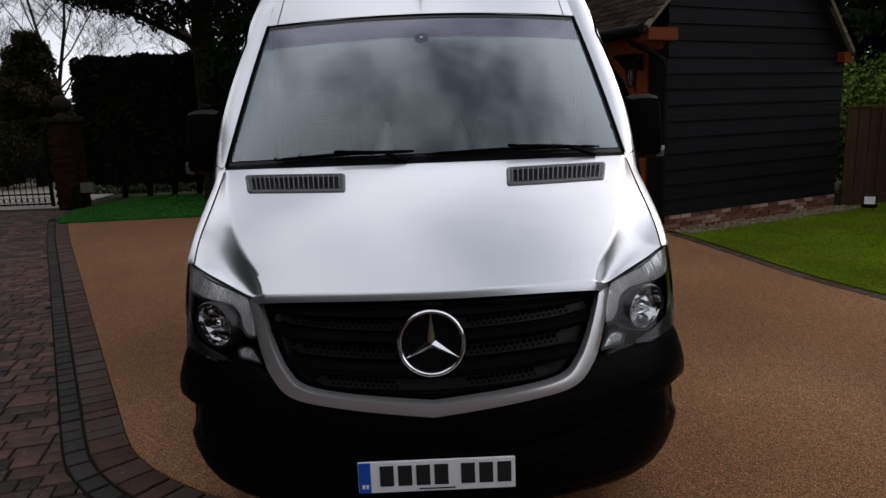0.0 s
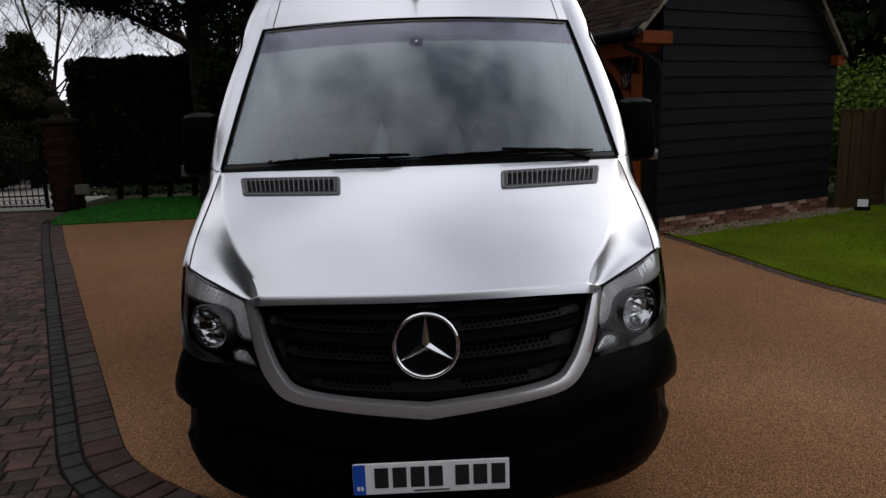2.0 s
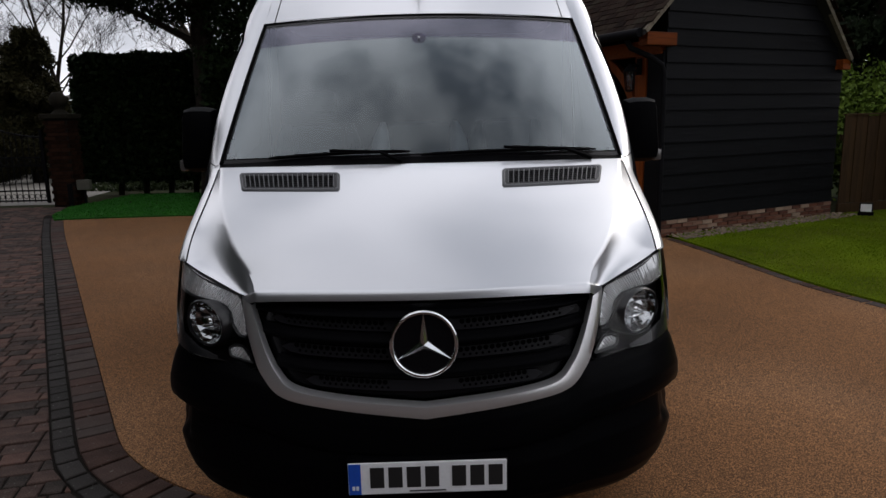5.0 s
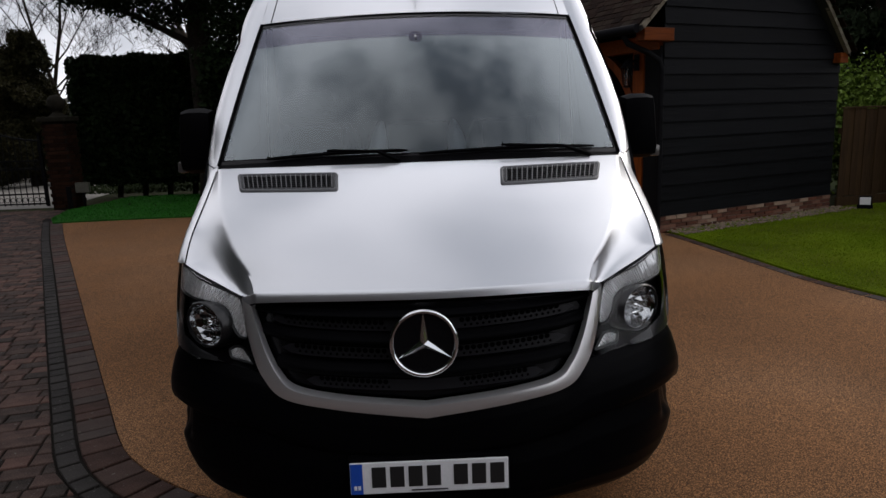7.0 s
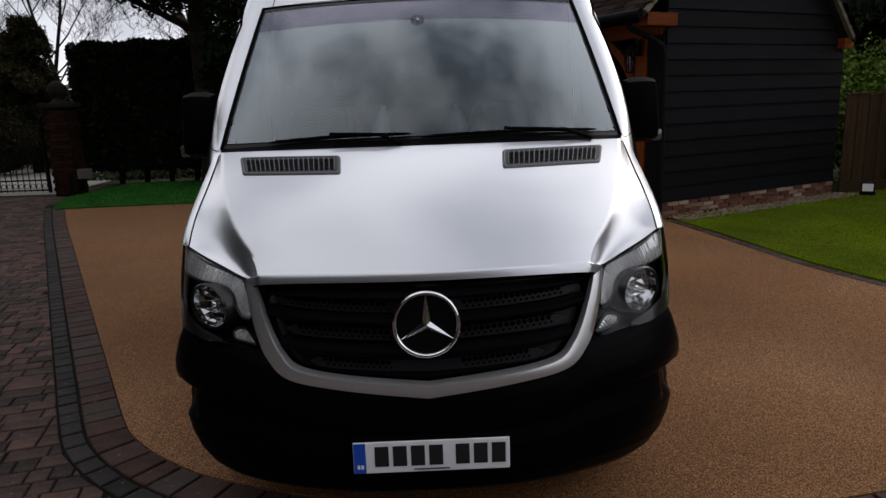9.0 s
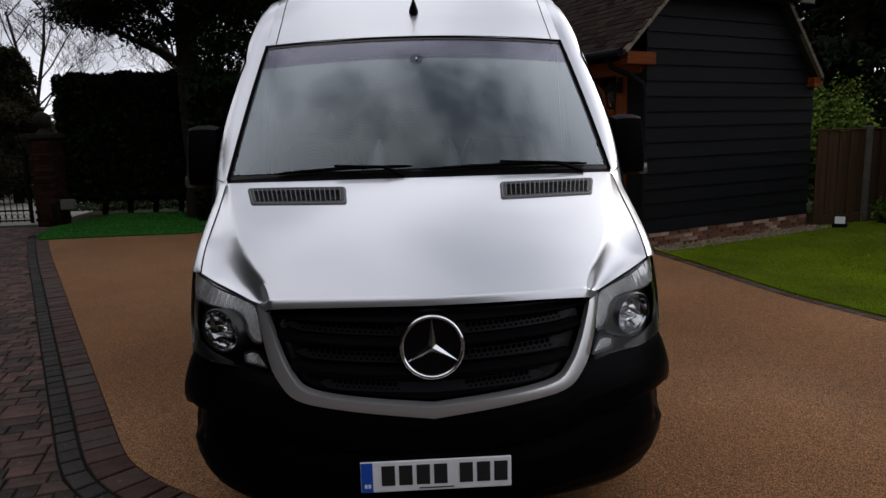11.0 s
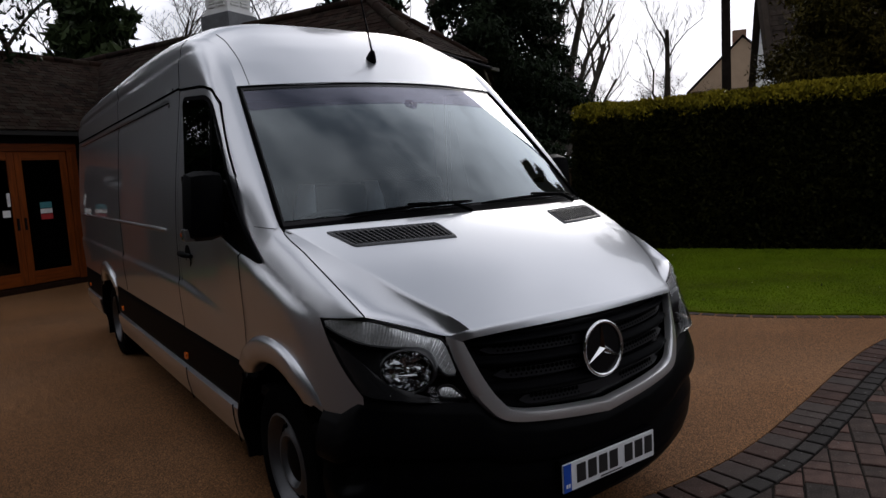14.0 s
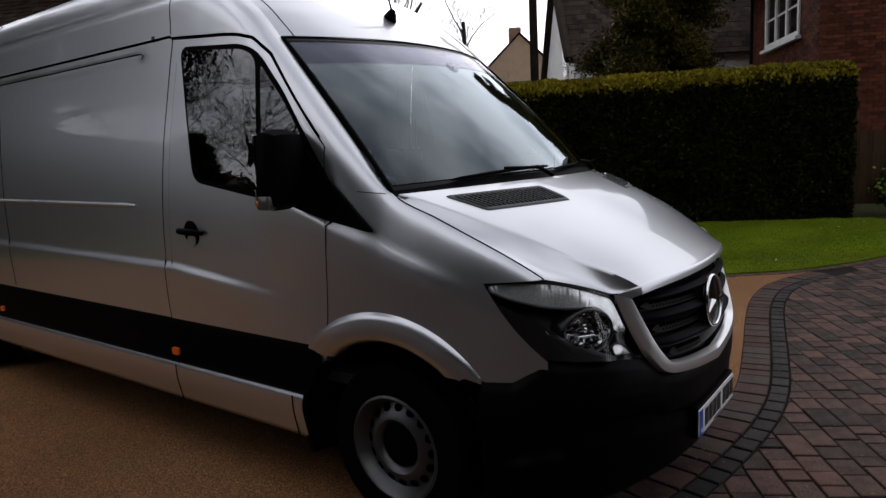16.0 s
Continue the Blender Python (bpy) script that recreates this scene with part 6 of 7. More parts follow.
part("fence_cap", boxed(0.0, 3.3, -0.025, 0.035, 1.462, 1.485, 0.004), FENCE, fence)
fence2 = thing("wooden_fence", "dark wooden fence panel beyond the end of the hedge", "fence", PLOT @ Matrix.Translation((5.0, -8.46, 0)) @ Matrix.Rotation(radians(-90), 4, "Z"))
for k in range(22):
    put("fence_board", fb, fence2, "", Matrix.Translation((0.07 + k * 0.108, 0.006 * (k % 2), 0)))
part("fence_post", boxed(-0.05, 0.05, -0.05, 0.06, 0.0, 1.5, 0.01), FENCE, fence2)

# ---- gate and brick piers ----
GY = 11.72
pier_me = bm_mesh("pier_brick", boxed(-0.105, 0.105, -0.05, 0.05, -0.032, 0.032, 0.004), BRICK_DARK)


def pier(x):
    p = thing("gate_pier", "dark brick gate pier with a stone ball finial, tree shade in its colours", "gate pier", Matrix.Translation((x, GY + 0.05, 0)), "gate piers")
    part("core", boxed(-0.215, 0.215, -0.215, 0.215, -0.03, 1.70), JOINT, p)
    for r in range(22):
        for side in range(4):
            for k in range(2):
                o = (-0.115 + 0.23 * k) + (0.03 if r % 2 else -0.03) * (1 if side % 2 else -1)
                m = Matrix.Rotation(side * math.pi / 2, 4, "Z") @ Matrix.Translation((o * 0.9, -0.18, 0.04 + r * 0.0755))
                put("brick", pier_me, p, "", m)
    part("pier_cap", boxed(-0.28, 0.28, -0.28, 0.28, 1.70, 1.80, 0.02), STONE, p, "stone cap")
    part("pier_neck", lathe([(0.17, 1.80), (0.12, 1.84), (0.075, 1.88), (0.085, 1.93), (0.0, 1.93)], 24), STONE, p, "", True, 40)
    ball = bmesh.new()
    bmesh.ops.create_icosphere(ball, subdivisions=3, radius=0.165)
    bmesh.ops.translate(ball, vec=(0, 0, 2.06), verts=ball.verts)
    part("ball_finial", ball, STONE, p, "weathered stone ball", True)
    return p


p0 = pier(-7.24)
copy_thing(p0, Matrix.Translation((-11.55, GY + 0.05, 0)))
gate = thing("iron_gate", "closed black wrought-iron driveway gate", "gate", Matrix.Translation((-7.62, GY, 0)))


def gate_top(x):
    return 1.35 + 0.35 * (1 - math.cos(x / 3.66 * 2 * math.pi)) * 0.5


for k in range(31):
    x = -0.06 - k * 0.118
    tube("bar", [(x, 0, 0.06), (x, 0, gate_top(-x) + (0.08 if k % 2 else 0.0))], 0.010, IRON, gate, sides=6)
for zz in (0.08, 0.28, 0.78, 0.94):
    part("gate_rail", boxed(-3.66, 0.0, -0.012, 0.012, zz, zz + 0.03), IRON, gate)
tube("gate_top_rail", [(-x, 0, gate_top(x)) for x in np.linspace(0, 3.66, 30)], 0.017, IRON, gate, sides=8)
for k in range(30):
    for zz in (0.18, 0.87):
        x = -0.12 - k * 0.118
        ring = [(x + 0.045 * math.cos(a), 0, zz + 0.045 * math.sin(a)) for a in np.linspace(0, 2 * math.pi, 13)]
        tube("scroll_ring", ring, 0.006, IRON, gate, sides=5)
for x in (-0.02, -1.80, -1.86, -3.66):
    part("gate_stile", boxed(x - 0.025, x + 0.025, -0.025, 0.025, 0.04, 1.5), IRON, gate)
box_ = thing("intercom_post", "black post with a pale letter box beside the pier", "post", Matrix.Translation((-6.93, 11.20, 0)))
part("post", boxed(-0.035, 0.035, -0.035, 0.035, 0.0, 0.46, 0.005), IRON, box_)
pb = thing("pale_box", "pale metal box fixed beside the gate pier", "box", Matrix.Translation((-6.86, 11.62, 0)))
part("case", boxed(-0.13, 0.13, -0.05, 0.05, 0.30, 0.50, 0.01), POST, pb)
part("post", boxed(-0.02, 0.02, -0.02, 0.02, 0.0, 0.30), IRON, pb)

# street beyond the gate
sheet("street", [(-60, 13.4), (-11.4, 13.2), (-11.4, 11.9), (-7.5, 11.9), (-7.6, 13.4), (-7.8, 16.2), (-9.0, 19.2), (-60, 19.2)], -0.018, ROAD, "pale street surface beyond the gate", "street")

kerb = thing("street_wall", "low pale wall along the far side of the street", "wall", Matrix.Translation((-20, 19.0, 0)))
part("wall", boxed(-14, 11.5, -0.1, 0.1, -0.05, 0.42, 0.02), ROAD, kerb)

# ---- neighbouring house behind the hedge ----
house = thing("brick_house", "red brick house wing with a white casement window", "house", PLOT @ Matrix.Translation((0, 0.22, 0)))
hs = bplain("brick_wing_wall", 7.3, 12.6, -13.05, -9.17, 0.0, 5.6, BRICK_FAR, house, "red brick wing with a white casement window")
cottage = thing("rendered_house", "white rendered house with a weathered tiled roof", "house", Matrix.Translation((0.28, -0.38, 0)) @ PLOT @ Matrix.Translation((12.5, -3.55, 0.33)) @ Matrix.Rotation(radians(11), 4, "Z") @ Matrix.Translation((-12.5, 3.5, 0)))
bplain("rendered_wall", 12.5, 17.5, -11.0, -3.5, -0.4, 3.62, RENDERW, cottage, "white rendered wall")
bm = bmesh.new()
vs = [bm.verts.new(p) for p in ((12.5, -3.5, 3.6), (17.5, -3.5, 3.6), (15.0, -3.5, 6.7), (12.5, -3.62, 3.6), (17.5, -3.62, 3.6), (15.0, -3.62, 6.7))]
for f in ((0, 1, 2), (5, 4, 3), (0, 3, 4, 1), (1, 4, 5, 2), (2, 5, 3, 0)):
    bm.faces.new([vs[i] for i in f])
part("rendered_gable", bm, RENDERW, cottage)
hroof = new("house_roof")
hroof.parent = cottage
tagged(hroof, "weathered plain tile roof")
sl = Vector((2.9, 0, 3.5))
tile_slope((12.2, -3.3, 3.52), (0, -1, 0), sl, 7.6, sl.length, lambda a, b: a <= 7.6, None, 11, hroof, TILE_FAR, 0.30, 0.21, "house_tiles")
bm = bmesh.new()
for s0, s1 in (((12.2, 3.50), (15.05, 6.95)), ((17.8, 3.50), (15.05, 6.95))):
    vs = [bm.verts.new((s0[0], -3.3, s0[1])), bm.verts.new((s0[0], -11.2, s0[1])), bm.verts.new((s1[0], -11.2, s1[1])), bm.verts.new((s1[0], -3.3, s1[1]))]
    bm.faces.new(vs)
r_ = bmesh.ops.extrude_face_region(bm, geom=list(bm.faces))
bmesh.ops.translate(bm, vec=(0, 0, -0.08), verts=[e for e in r_["geom"] if isinstance(e, bmesh.types.BMVert)])
part("roof_deck", bm, TILE_FAR, hroof)
bm = bmesh.new()
vs = [bm.verts.new(p) for p in ((6.9, -8.75, 5.35), (13.2, -8.75, 5.35), (13.2, -11.05, 7.6), (6.9, -11.05, 7.6), (13.2, -13.45, 5.35), (6.9, -13.45, 5.35))]
bm.faces.new((vs[0], vs[1], vs[2], vs[3]))
bm.faces.new((vs[3], vs[2], vs[4], vs[5]))
r_ = bmesh.ops.extrude_face_region(bm, geom=list(bm.faces))
bmesh.ops.translate(bm, vec=(0, 0, -0.12), verts=[e for e in r_["geom"] if isinstance(e, bmesh.types.BMVert)])
part("wing_roof", bm, TILE_FAR, house)
tube("gutter", [(6.9, -8.73, 5.30), (13.0, -8.73, 5.30)], 0.06, IRON, house, "", 8)
tube("downpipe", [(12.35, -9.07, 5.2), (12.35, -9.07, 3.4)], 0.045, IRON, house, "black downpipe", 8)
# brick courses on the wing (facing the lawn), the upper part that stands over the hedge
verts, faces = [], []
for face in range(2):
    for r in range(58):
        zz = 1.08 + r * 0.076
        n_b = 23 if face == 0 else 17
        for k in range(n_b):
            a = (k + 0.5 * (r % 2)) * 0.228
            if face == 0 and 1.2 < a < 4.0 and 3.58 < zz < 5.03:
                continue
            if a + 0.2 > (5.2 if face == 0 else 3.8):
                continue
            b = len(verts)
            for dz in (0, 0.064):
                for da in (0, 0.214):
                    for o in (0.0, 0.012):
                        verts.append((7.32 + a + da, -9.17 + o, zz + dz) if face == 0 else (7.3 - o, -9.19 - a - da, zz + dz))
            for f in ((1, 3, 7, 5), (0, 1, 5, 4), (2, 6, 7, 3), (0, 2, 3, 1), (4, 5, 7, 6)):
                faces.append(tuple(b + i for i in f))
tagged(put("brickwork", mesh_from("brickwork", verts, faces, BRICK_FAR), hs), kind="stuff")
win_ = new("window")
win_.parent = house
tagged(win_, "white three-light casement window")
for a, b, zl, zh in ((8.55, 8.66, 3.62, 5.0), (11.14, 11.25, 3.62, 5.0), (8.55, 11.25, 3.62, 3.74), (8.55, 11.25, 4.90, 5.0), (9.42, 9.52, 3.68, 4.98), (10.28, 10.38, 3.68, 4.98)):
    part("frame_bar", boxed(a, b, -9.19, -9.12, zl, zh, 0.006), WHITEP, win_)
for a in (8.66, 9.52, 10.38):
    part("glazing_bar", boxed(a, a + 0.76, -9.17, -9.14, 4.30, 4.34), WHITEP, win_)
    part("pane", boxed(a, a + 0.76, -9.175, -9.165, 3.74, 4.90), GLASS_DARK, win_, "dark window pane")
part("sill", boxed(8.45, 11.35, -9.19, -9.03, 3.54, 3.62, 0.008), WHITEP, win_)
tube("verge_edge", [(12.17, -3.27, 3.53), (15.07, -3.27, 7.03)], 0.14, TILE_FAR, hroof, sides=6)
part("gable_window", boxed(13.4, 14.2, -3.52, -3.46, 3.1, 4.2, 0.01), WHITEP, cottage, "small white window in the gable")
part("gable_pane", boxed(13.48, 14.12, -3.47, -3.45, 3.2, 4.1), GLASS_DARK, cottage)
pole = thing("utility_pole", "dark wooden utility pole beside the house", "pole", Matrix.Translation((0.12, -0.16, 0)) @ PLOT @ Matrix.Translation((11.0, -2.72, 0)))
tube("shaft", [(0, 0, -0.1), (0, 0, 8.5)], [0.13, 0.10], BARK_D, pole, sides=10)

far = thing("far_house", "distant buff rendered house with a tiled roof", "house", Matrix.Translation((36.5, 21.8, 0)) @ Matrix.Rotation(radians(-55), 4, "Z"))
part("wall", boxed(-3.0, 3.0, 0, 8, 0, 5.6), RENDERB, far)
bm = bmesh.new()
vs = [bm.verts.new(p) for p in ((-3.2, -0.2, 5.5), (3.2, -0.2, 5.5), (0, -0.2, 8.6), (-3.2, 8.2, 5.5), (3.2, 8.2, 5.5), (0, 8.2, 8.6))]
for f in ((0, 2, 5, 3), (1, 4, 5, 2), (3, 5, 4), (0, 3, 4, 1)):
    bm.faces.new([vs[i] for i in f])
part("roof", bm, TILE_FAR, far)
bm = bmesh.new()
vs = [bm.verts.new(p) for p in ((-3.0, -0.02, 5.5), (3.0, -0.02, 5.5), (0, -0.02, 8.45))]
bm.faces.new(vs)
part("gable", bm, RENDERB, far)
part("chimney", boxed(-0.4, 0.4, 3, 3.8, 7.6, 9.4), BRICK, far)

# unseen house added behind the camera: blocks sky on the left, open to the right
home = thing("home", "unseen plain brick house front, added to block sky behind the camera", "house", Matrix.Translation((0, -9.5, 0)))
part("wall", boxed(-17, 4, -0.4, 0, 0, 5.4), BRICK_DARK, home)
bm = bmesh.new()
vs = [bm.verts.new(p) for p in ((-17.4, 0.4, 5.2), (4.4, 0.4, 5.2), (4.4, -4, 8.6), (-17.4, -4, 8.6))]
bm.faces.new(vs)
part("roof", bm, TILE, home)

# ---- lawn, turf ----


def inside(poly, x, y):
    c = False
    j = len(poly) - 1
    for i in range(len(poly)):
        xi, yi = poly[i]
        xj, yj = poly[j]
        if (yi > y) != (yj > y) and x < (xj - xi) * (y - yi) / (yj - yi) + xi:
            c = not c
        j = i
    return c


def scatter(poly, n, seed):
    rng = random.Random(seed)
    xs, ys = [p[0] for p in poly], [p[1] for p in poly]
    out = []
    while len(out) < n:
        x, y = rng.uniform(min(xs), max(xs)), rng.uniform(min(ys), max(ys))
        if inside(poly, x, y):
            out.append((x, y))
    return out


pts = [(x, y, 0.026 + 0.006 * noise.noise((x * 1.7, y * 1.7, 0))) for x, y in scatter(lawn, 170000, 1) if noise.noise((x * 0.9, y * 0.9, 3.0)) > -0.45 or random.random() < 0.5]
tagged(leaves("lawn_grass", pts, GRASS, 0.006, None, "", 2.2, 2, 2.6), "short green lawn grass blades", "grass", "", "stuff")
pts = [(x, y, 0.030) for x, y in scatter(turf, 14000, 2)]
tagged(leaves("turf_blades", pts, TURF_BLADE, 0.014, None, "", 1.6, 3, 2.4), "short bright green artificial turf pile", "turf", "", "stuff")
rng = random.Random(9)
pts = [(x, y, 0.05) for x, y in scatter(lawn, 26, 5)]
tagged(leaves("lawn_daisies", pts, WHITEP, 0.016, None, "", 0.2, 6, 1.0), "a few pale daisies and leaves on the lawn", "daisies", "", "stuff")
litter = [(-5.95, 11.55, 0.03), (-4.9, 10.6, 0.03), (-5.3, 11.2, 0.03), (3.9, 2.9, 0.03), (4.4, 2.6, 0.03), (5.9, 2.1, 0.03), (6.6, 1.3, 0.03), (7.4, 2.2, 0.03)]
tagged(leaves("fallen_leaves", litter, BARK, 0.045, None, "", 0.0, 8, 1.3), "a few dry leaves lying on the grass and turf", "leaves", "", "stuff")

# ---- hedges ----


def hedge_points(x0, x1, y0, y1, z0, z1, n, seed, rough=0.10, faces="fbtlr"):
    """Points over the faces of a clipped hedge with a lumpy surface, and the way each face looks."""
    rng = random.Random(seed)
    areas = {"f": (x1 - x0) * (z1 - z0), "b": 0.25 * (x1 - x0) * (z1 - z0), "t": (x1 - x0) * (y1 - y0), "l": (y1 - y0) * (z1 - z0), "r": (y1 - y0) * (z1 - z0)}
    tot = sum(areas[k] for k in faces)
    pts, nrm = [], []
    for k in faces:
        for _ in range(int(n * areas[k] / tot)):
            a, b = rng.random(), rng.random()
            d = -abs(rng.gauss(0, 0.05))
            if k == "f":
                p, m = (lerp(x0, x1, a), y0, lerp(z0, z1, b)), (0, -1, 0)
            elif k == "b":
                p, m = (lerp(x0, x1, a), y1, lerp(z0, z1, b)), (0, 1, 0)
            elif k == "t":
                p, m = (lerp(x0, x1, a), lerp(y0, y1, b), z1), (0, 0, 1)
            elif k == "l":
                p, m = (x0, lerp(y0, y1, a), lerp(z0, z1, b)), (-1, 0, 0)
            else:
                p, m = (x1, lerp(y0, y1, a), lerp(z0, z1, b)), (1, 0, 0)
            p, m = Vector(p), Vector(m)
            lump = rough * (noise.noise(p * 1.3) + 0.5 * noise.noise(p * 4.1)) + d
            # rounded shoulders
            e = max(0.0, p.z - (z1 - 0.22)) / 0.22
            if k != "t":
                lump -= 0.16 * e * e
            else:
                ed = min(p.x - x0, x1 - p.x, p.y - y0, y1 - p.y)
                lump -= 0.16 * max(0.0, 1 - ed / 0.22) ** 2
            pts.append(p + m * lump)
            nrm.append(m)
    return pts, nrm


def hedge(name, m, x0, x1, y0, y1, z0, z1, n, material, top, seed, label, size=0.05, faces="fbtlr", stems=0):
    h = thing(name, label, "hedge", m)
    # added solid core, coloured as the shade deep in the hedge
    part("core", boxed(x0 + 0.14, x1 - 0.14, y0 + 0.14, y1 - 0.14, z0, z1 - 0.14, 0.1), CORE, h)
    p, nn = hedge_points(x0, x1, y0, y1, z0, z1, n, seed, faces=faces)
    # leaves near the top take the brighter colour, as if lit from above
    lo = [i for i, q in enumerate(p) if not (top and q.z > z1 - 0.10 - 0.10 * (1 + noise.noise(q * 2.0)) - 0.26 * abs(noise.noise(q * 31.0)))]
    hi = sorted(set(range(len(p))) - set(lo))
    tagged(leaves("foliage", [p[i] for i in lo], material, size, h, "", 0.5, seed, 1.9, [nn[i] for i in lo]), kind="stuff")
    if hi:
        tagged(leaves("top_growth", [p[i] for i in hi], top, size * 1.05, h, "yellow-green growth along the clipped top, its colour brightened as if lit", 0.9, seed + 1, 2.0, [nn[i] for i in hi]), kind="stuff")
    for k in range(stems):
        x = lerp(x0 + 0.3, x1 - 0.3, (k + 0.5) / stems)
        tube("stem", [(x, (y0 + y1) / 2, -0.05), (x + 0.05, (y0 + y1) / 2 + 0.04, z0 + 0.2)], 0.07, BARK_D, h, sides=6)
    return h


# the long hedge beside the lawn runs along the plot: turned so that its front is the local -y side
HM = PLOT @ Matrix.Translation((4.07, 0, 0)) @ Matrix.Rotation(radians(-90), 4, "Z")
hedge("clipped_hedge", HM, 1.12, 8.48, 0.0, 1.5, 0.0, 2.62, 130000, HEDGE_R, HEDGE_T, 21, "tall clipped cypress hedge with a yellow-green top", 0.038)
hedge("dark_hedge", Matrix.Identity(4), -7.66, -3.05, 13.1, 14.3, 0.30, 3.06, 22000, HEDGE_D, None, 22, "tall dark clipped hedge behind the turf", 0.07, "ftlr", 7)
hedge("dark_hedge", Matrix.Identity(4), -4.2, -2.72, 11.2, 12.9, 0.0, 2.75, 9000, HEDGE_D, None, 25, "dark shrubby hedge beside the oak doors", 0.08, "ftlr")
hedge("side_hedge", Matrix.Translation((-14.2, 0, 0)), 0, 1.0, -8, 11.4, 0.0, 2.4, 9000, HEDGE_D, None, 23, "dark hedge along the far edge of the paving", 0.10, "ftr")
hedge("street_hedge", Matrix.Identity(4), -30, -7.9, 19.3, 20.6, 0.0, 1.9, 14000, IVY, None, 24, "ragged hedge across the street", 0.12, "ft")
pts = [(x, y, 0.0) for x, y in scatter([(-9, 14.4), (-2.5, 14.4), (-2.5, 18), (-9, 18)], 5000, 12)]
tagged(leaves("verge_grass", pts, IVY, 0.05, None, "", 1.4, 13, 2.6), "rough green grass beyond the dark hedge", "grass", "", "stuff")

# ---- trees ----


def branchy(seed, height, trunk, spread=0.55, levels=5, first=0.28, twist=0.35, up=0.25, kids=(3, 5), ratio=0.62, lean=(0, 0), limb=0.55):
    """Trunk and limbs of a bare tree as tapered tubes; gives the mesh lists and the tips."""
    rng = random.Random(seed)
    verts, faces, tips, mids = [], [], [], []

    def grow(p, d, length, r, level):
        n = 5 if level == 0 else 3
        pts, rad = [p.copy()], [r]
        q, dd = p.copy(), d.copy()
        for k in range(n):
            dd = (dd + Vector((rng.gauss(0, twist), rng.gauss(0, twist), rng.gauss(0, twist * 0.5) + up * 0.12)) * (0.3 if level == 0 else 0.55)).normalized()
            q = q + dd * (length / n)
            pts.append(q.copy())
            rad.append(max(r * (1 - 0.62 * (k + 1) / n), 0.004))
        tube_data(pts, rad, 7 if level == 0 else (5 if level < 2 else 3), verts, faces, cap=False)
        mids.extend(pts[1:])
        if level >= levels or length < 0.16:
            tips.append(q)
            return
        nk = rng.randint(*kids) + (2 if level == 0 else 0)
        for k in range(nk):
            t = lerp(first if level == 0 else 0.25, 1.0, (k + rng.random() * 0.8) / nk)
            i = min(int(t * n), n - 1)
            b = pts[i].lerp(pts[i + 1], clamp(t * n - i))
            a = rng.random() * 6.283
            side = Vector((math.cos(a), math.sin(a), 0))
            nd = (dd * (1 - spread) + side * spread + Vector((0, 0, up))).normalized()
            grow(b, nd, length * ratio * rng.uniform(0.7, 1.1) * (1.0 if level else 0.85), max(rad[i] * limb, 0.005), level + 1)
        tips.append(q)

    grow(Vector((0, 0, -0.1)), Vector((lean[0], lean[1], 1)).normalized(), height * 0.62, trunk, 0)
    return verts, faces, tips, mids


def bare_tree(name, m, seed, height, trunk, label, material=BARK_L, **kw):
    t = thing(name, label, "tree", m, "bare trees")
    v, f, tips, mids = branchy(seed, height, trunk, **kw)
    put("branchwork", mesh_from("branchwork", v, f, material, True), t)
    return t


b1 = bare_tree("bare_tree", Matrix.Translation((14.3, 15.6, 0)), 31, 15, 0.33, "tall bare deciduous tree with forked grey limbs", spread=0.42, up=0.36, first=0.22, limb=0.46, twist=0.4)
bare_tree("bare_tree", Matrix.Translation((20.3, 15.9, 0)), 32, 11.5, 0.20, "slender bare tree with short side limbs", BARK, spread=0.45, levels=4, kids=(4, 6), up=0.45, first=0.3, ratio=0.46, limb=0.36)
b3 = bare_tree("bare_tree", Matrix.Translation((0.8, 25.5, 0)), 33, 12, 0.24, "bare branching tree behind the barn", BARK, spread=0.55)
b4 = bare_tree("bare_tree", Matrix.Translation((-12.15, 22.8, 0)), 34, 10.5, 0.10, "thin bare tree beyond the gate", BARK_D, spread=0.55, up=0.30, levels=5, kids=(4, 5), limb=0.45, twist=0.45)
b5 = bare_tree("bare_tree", Matrix.Translation((-2.4, 23.5, 0)), 35, 11, 0.22, "bare branching tree behind the barn", BARK, spread=0.6)
rng = random.Random(77)
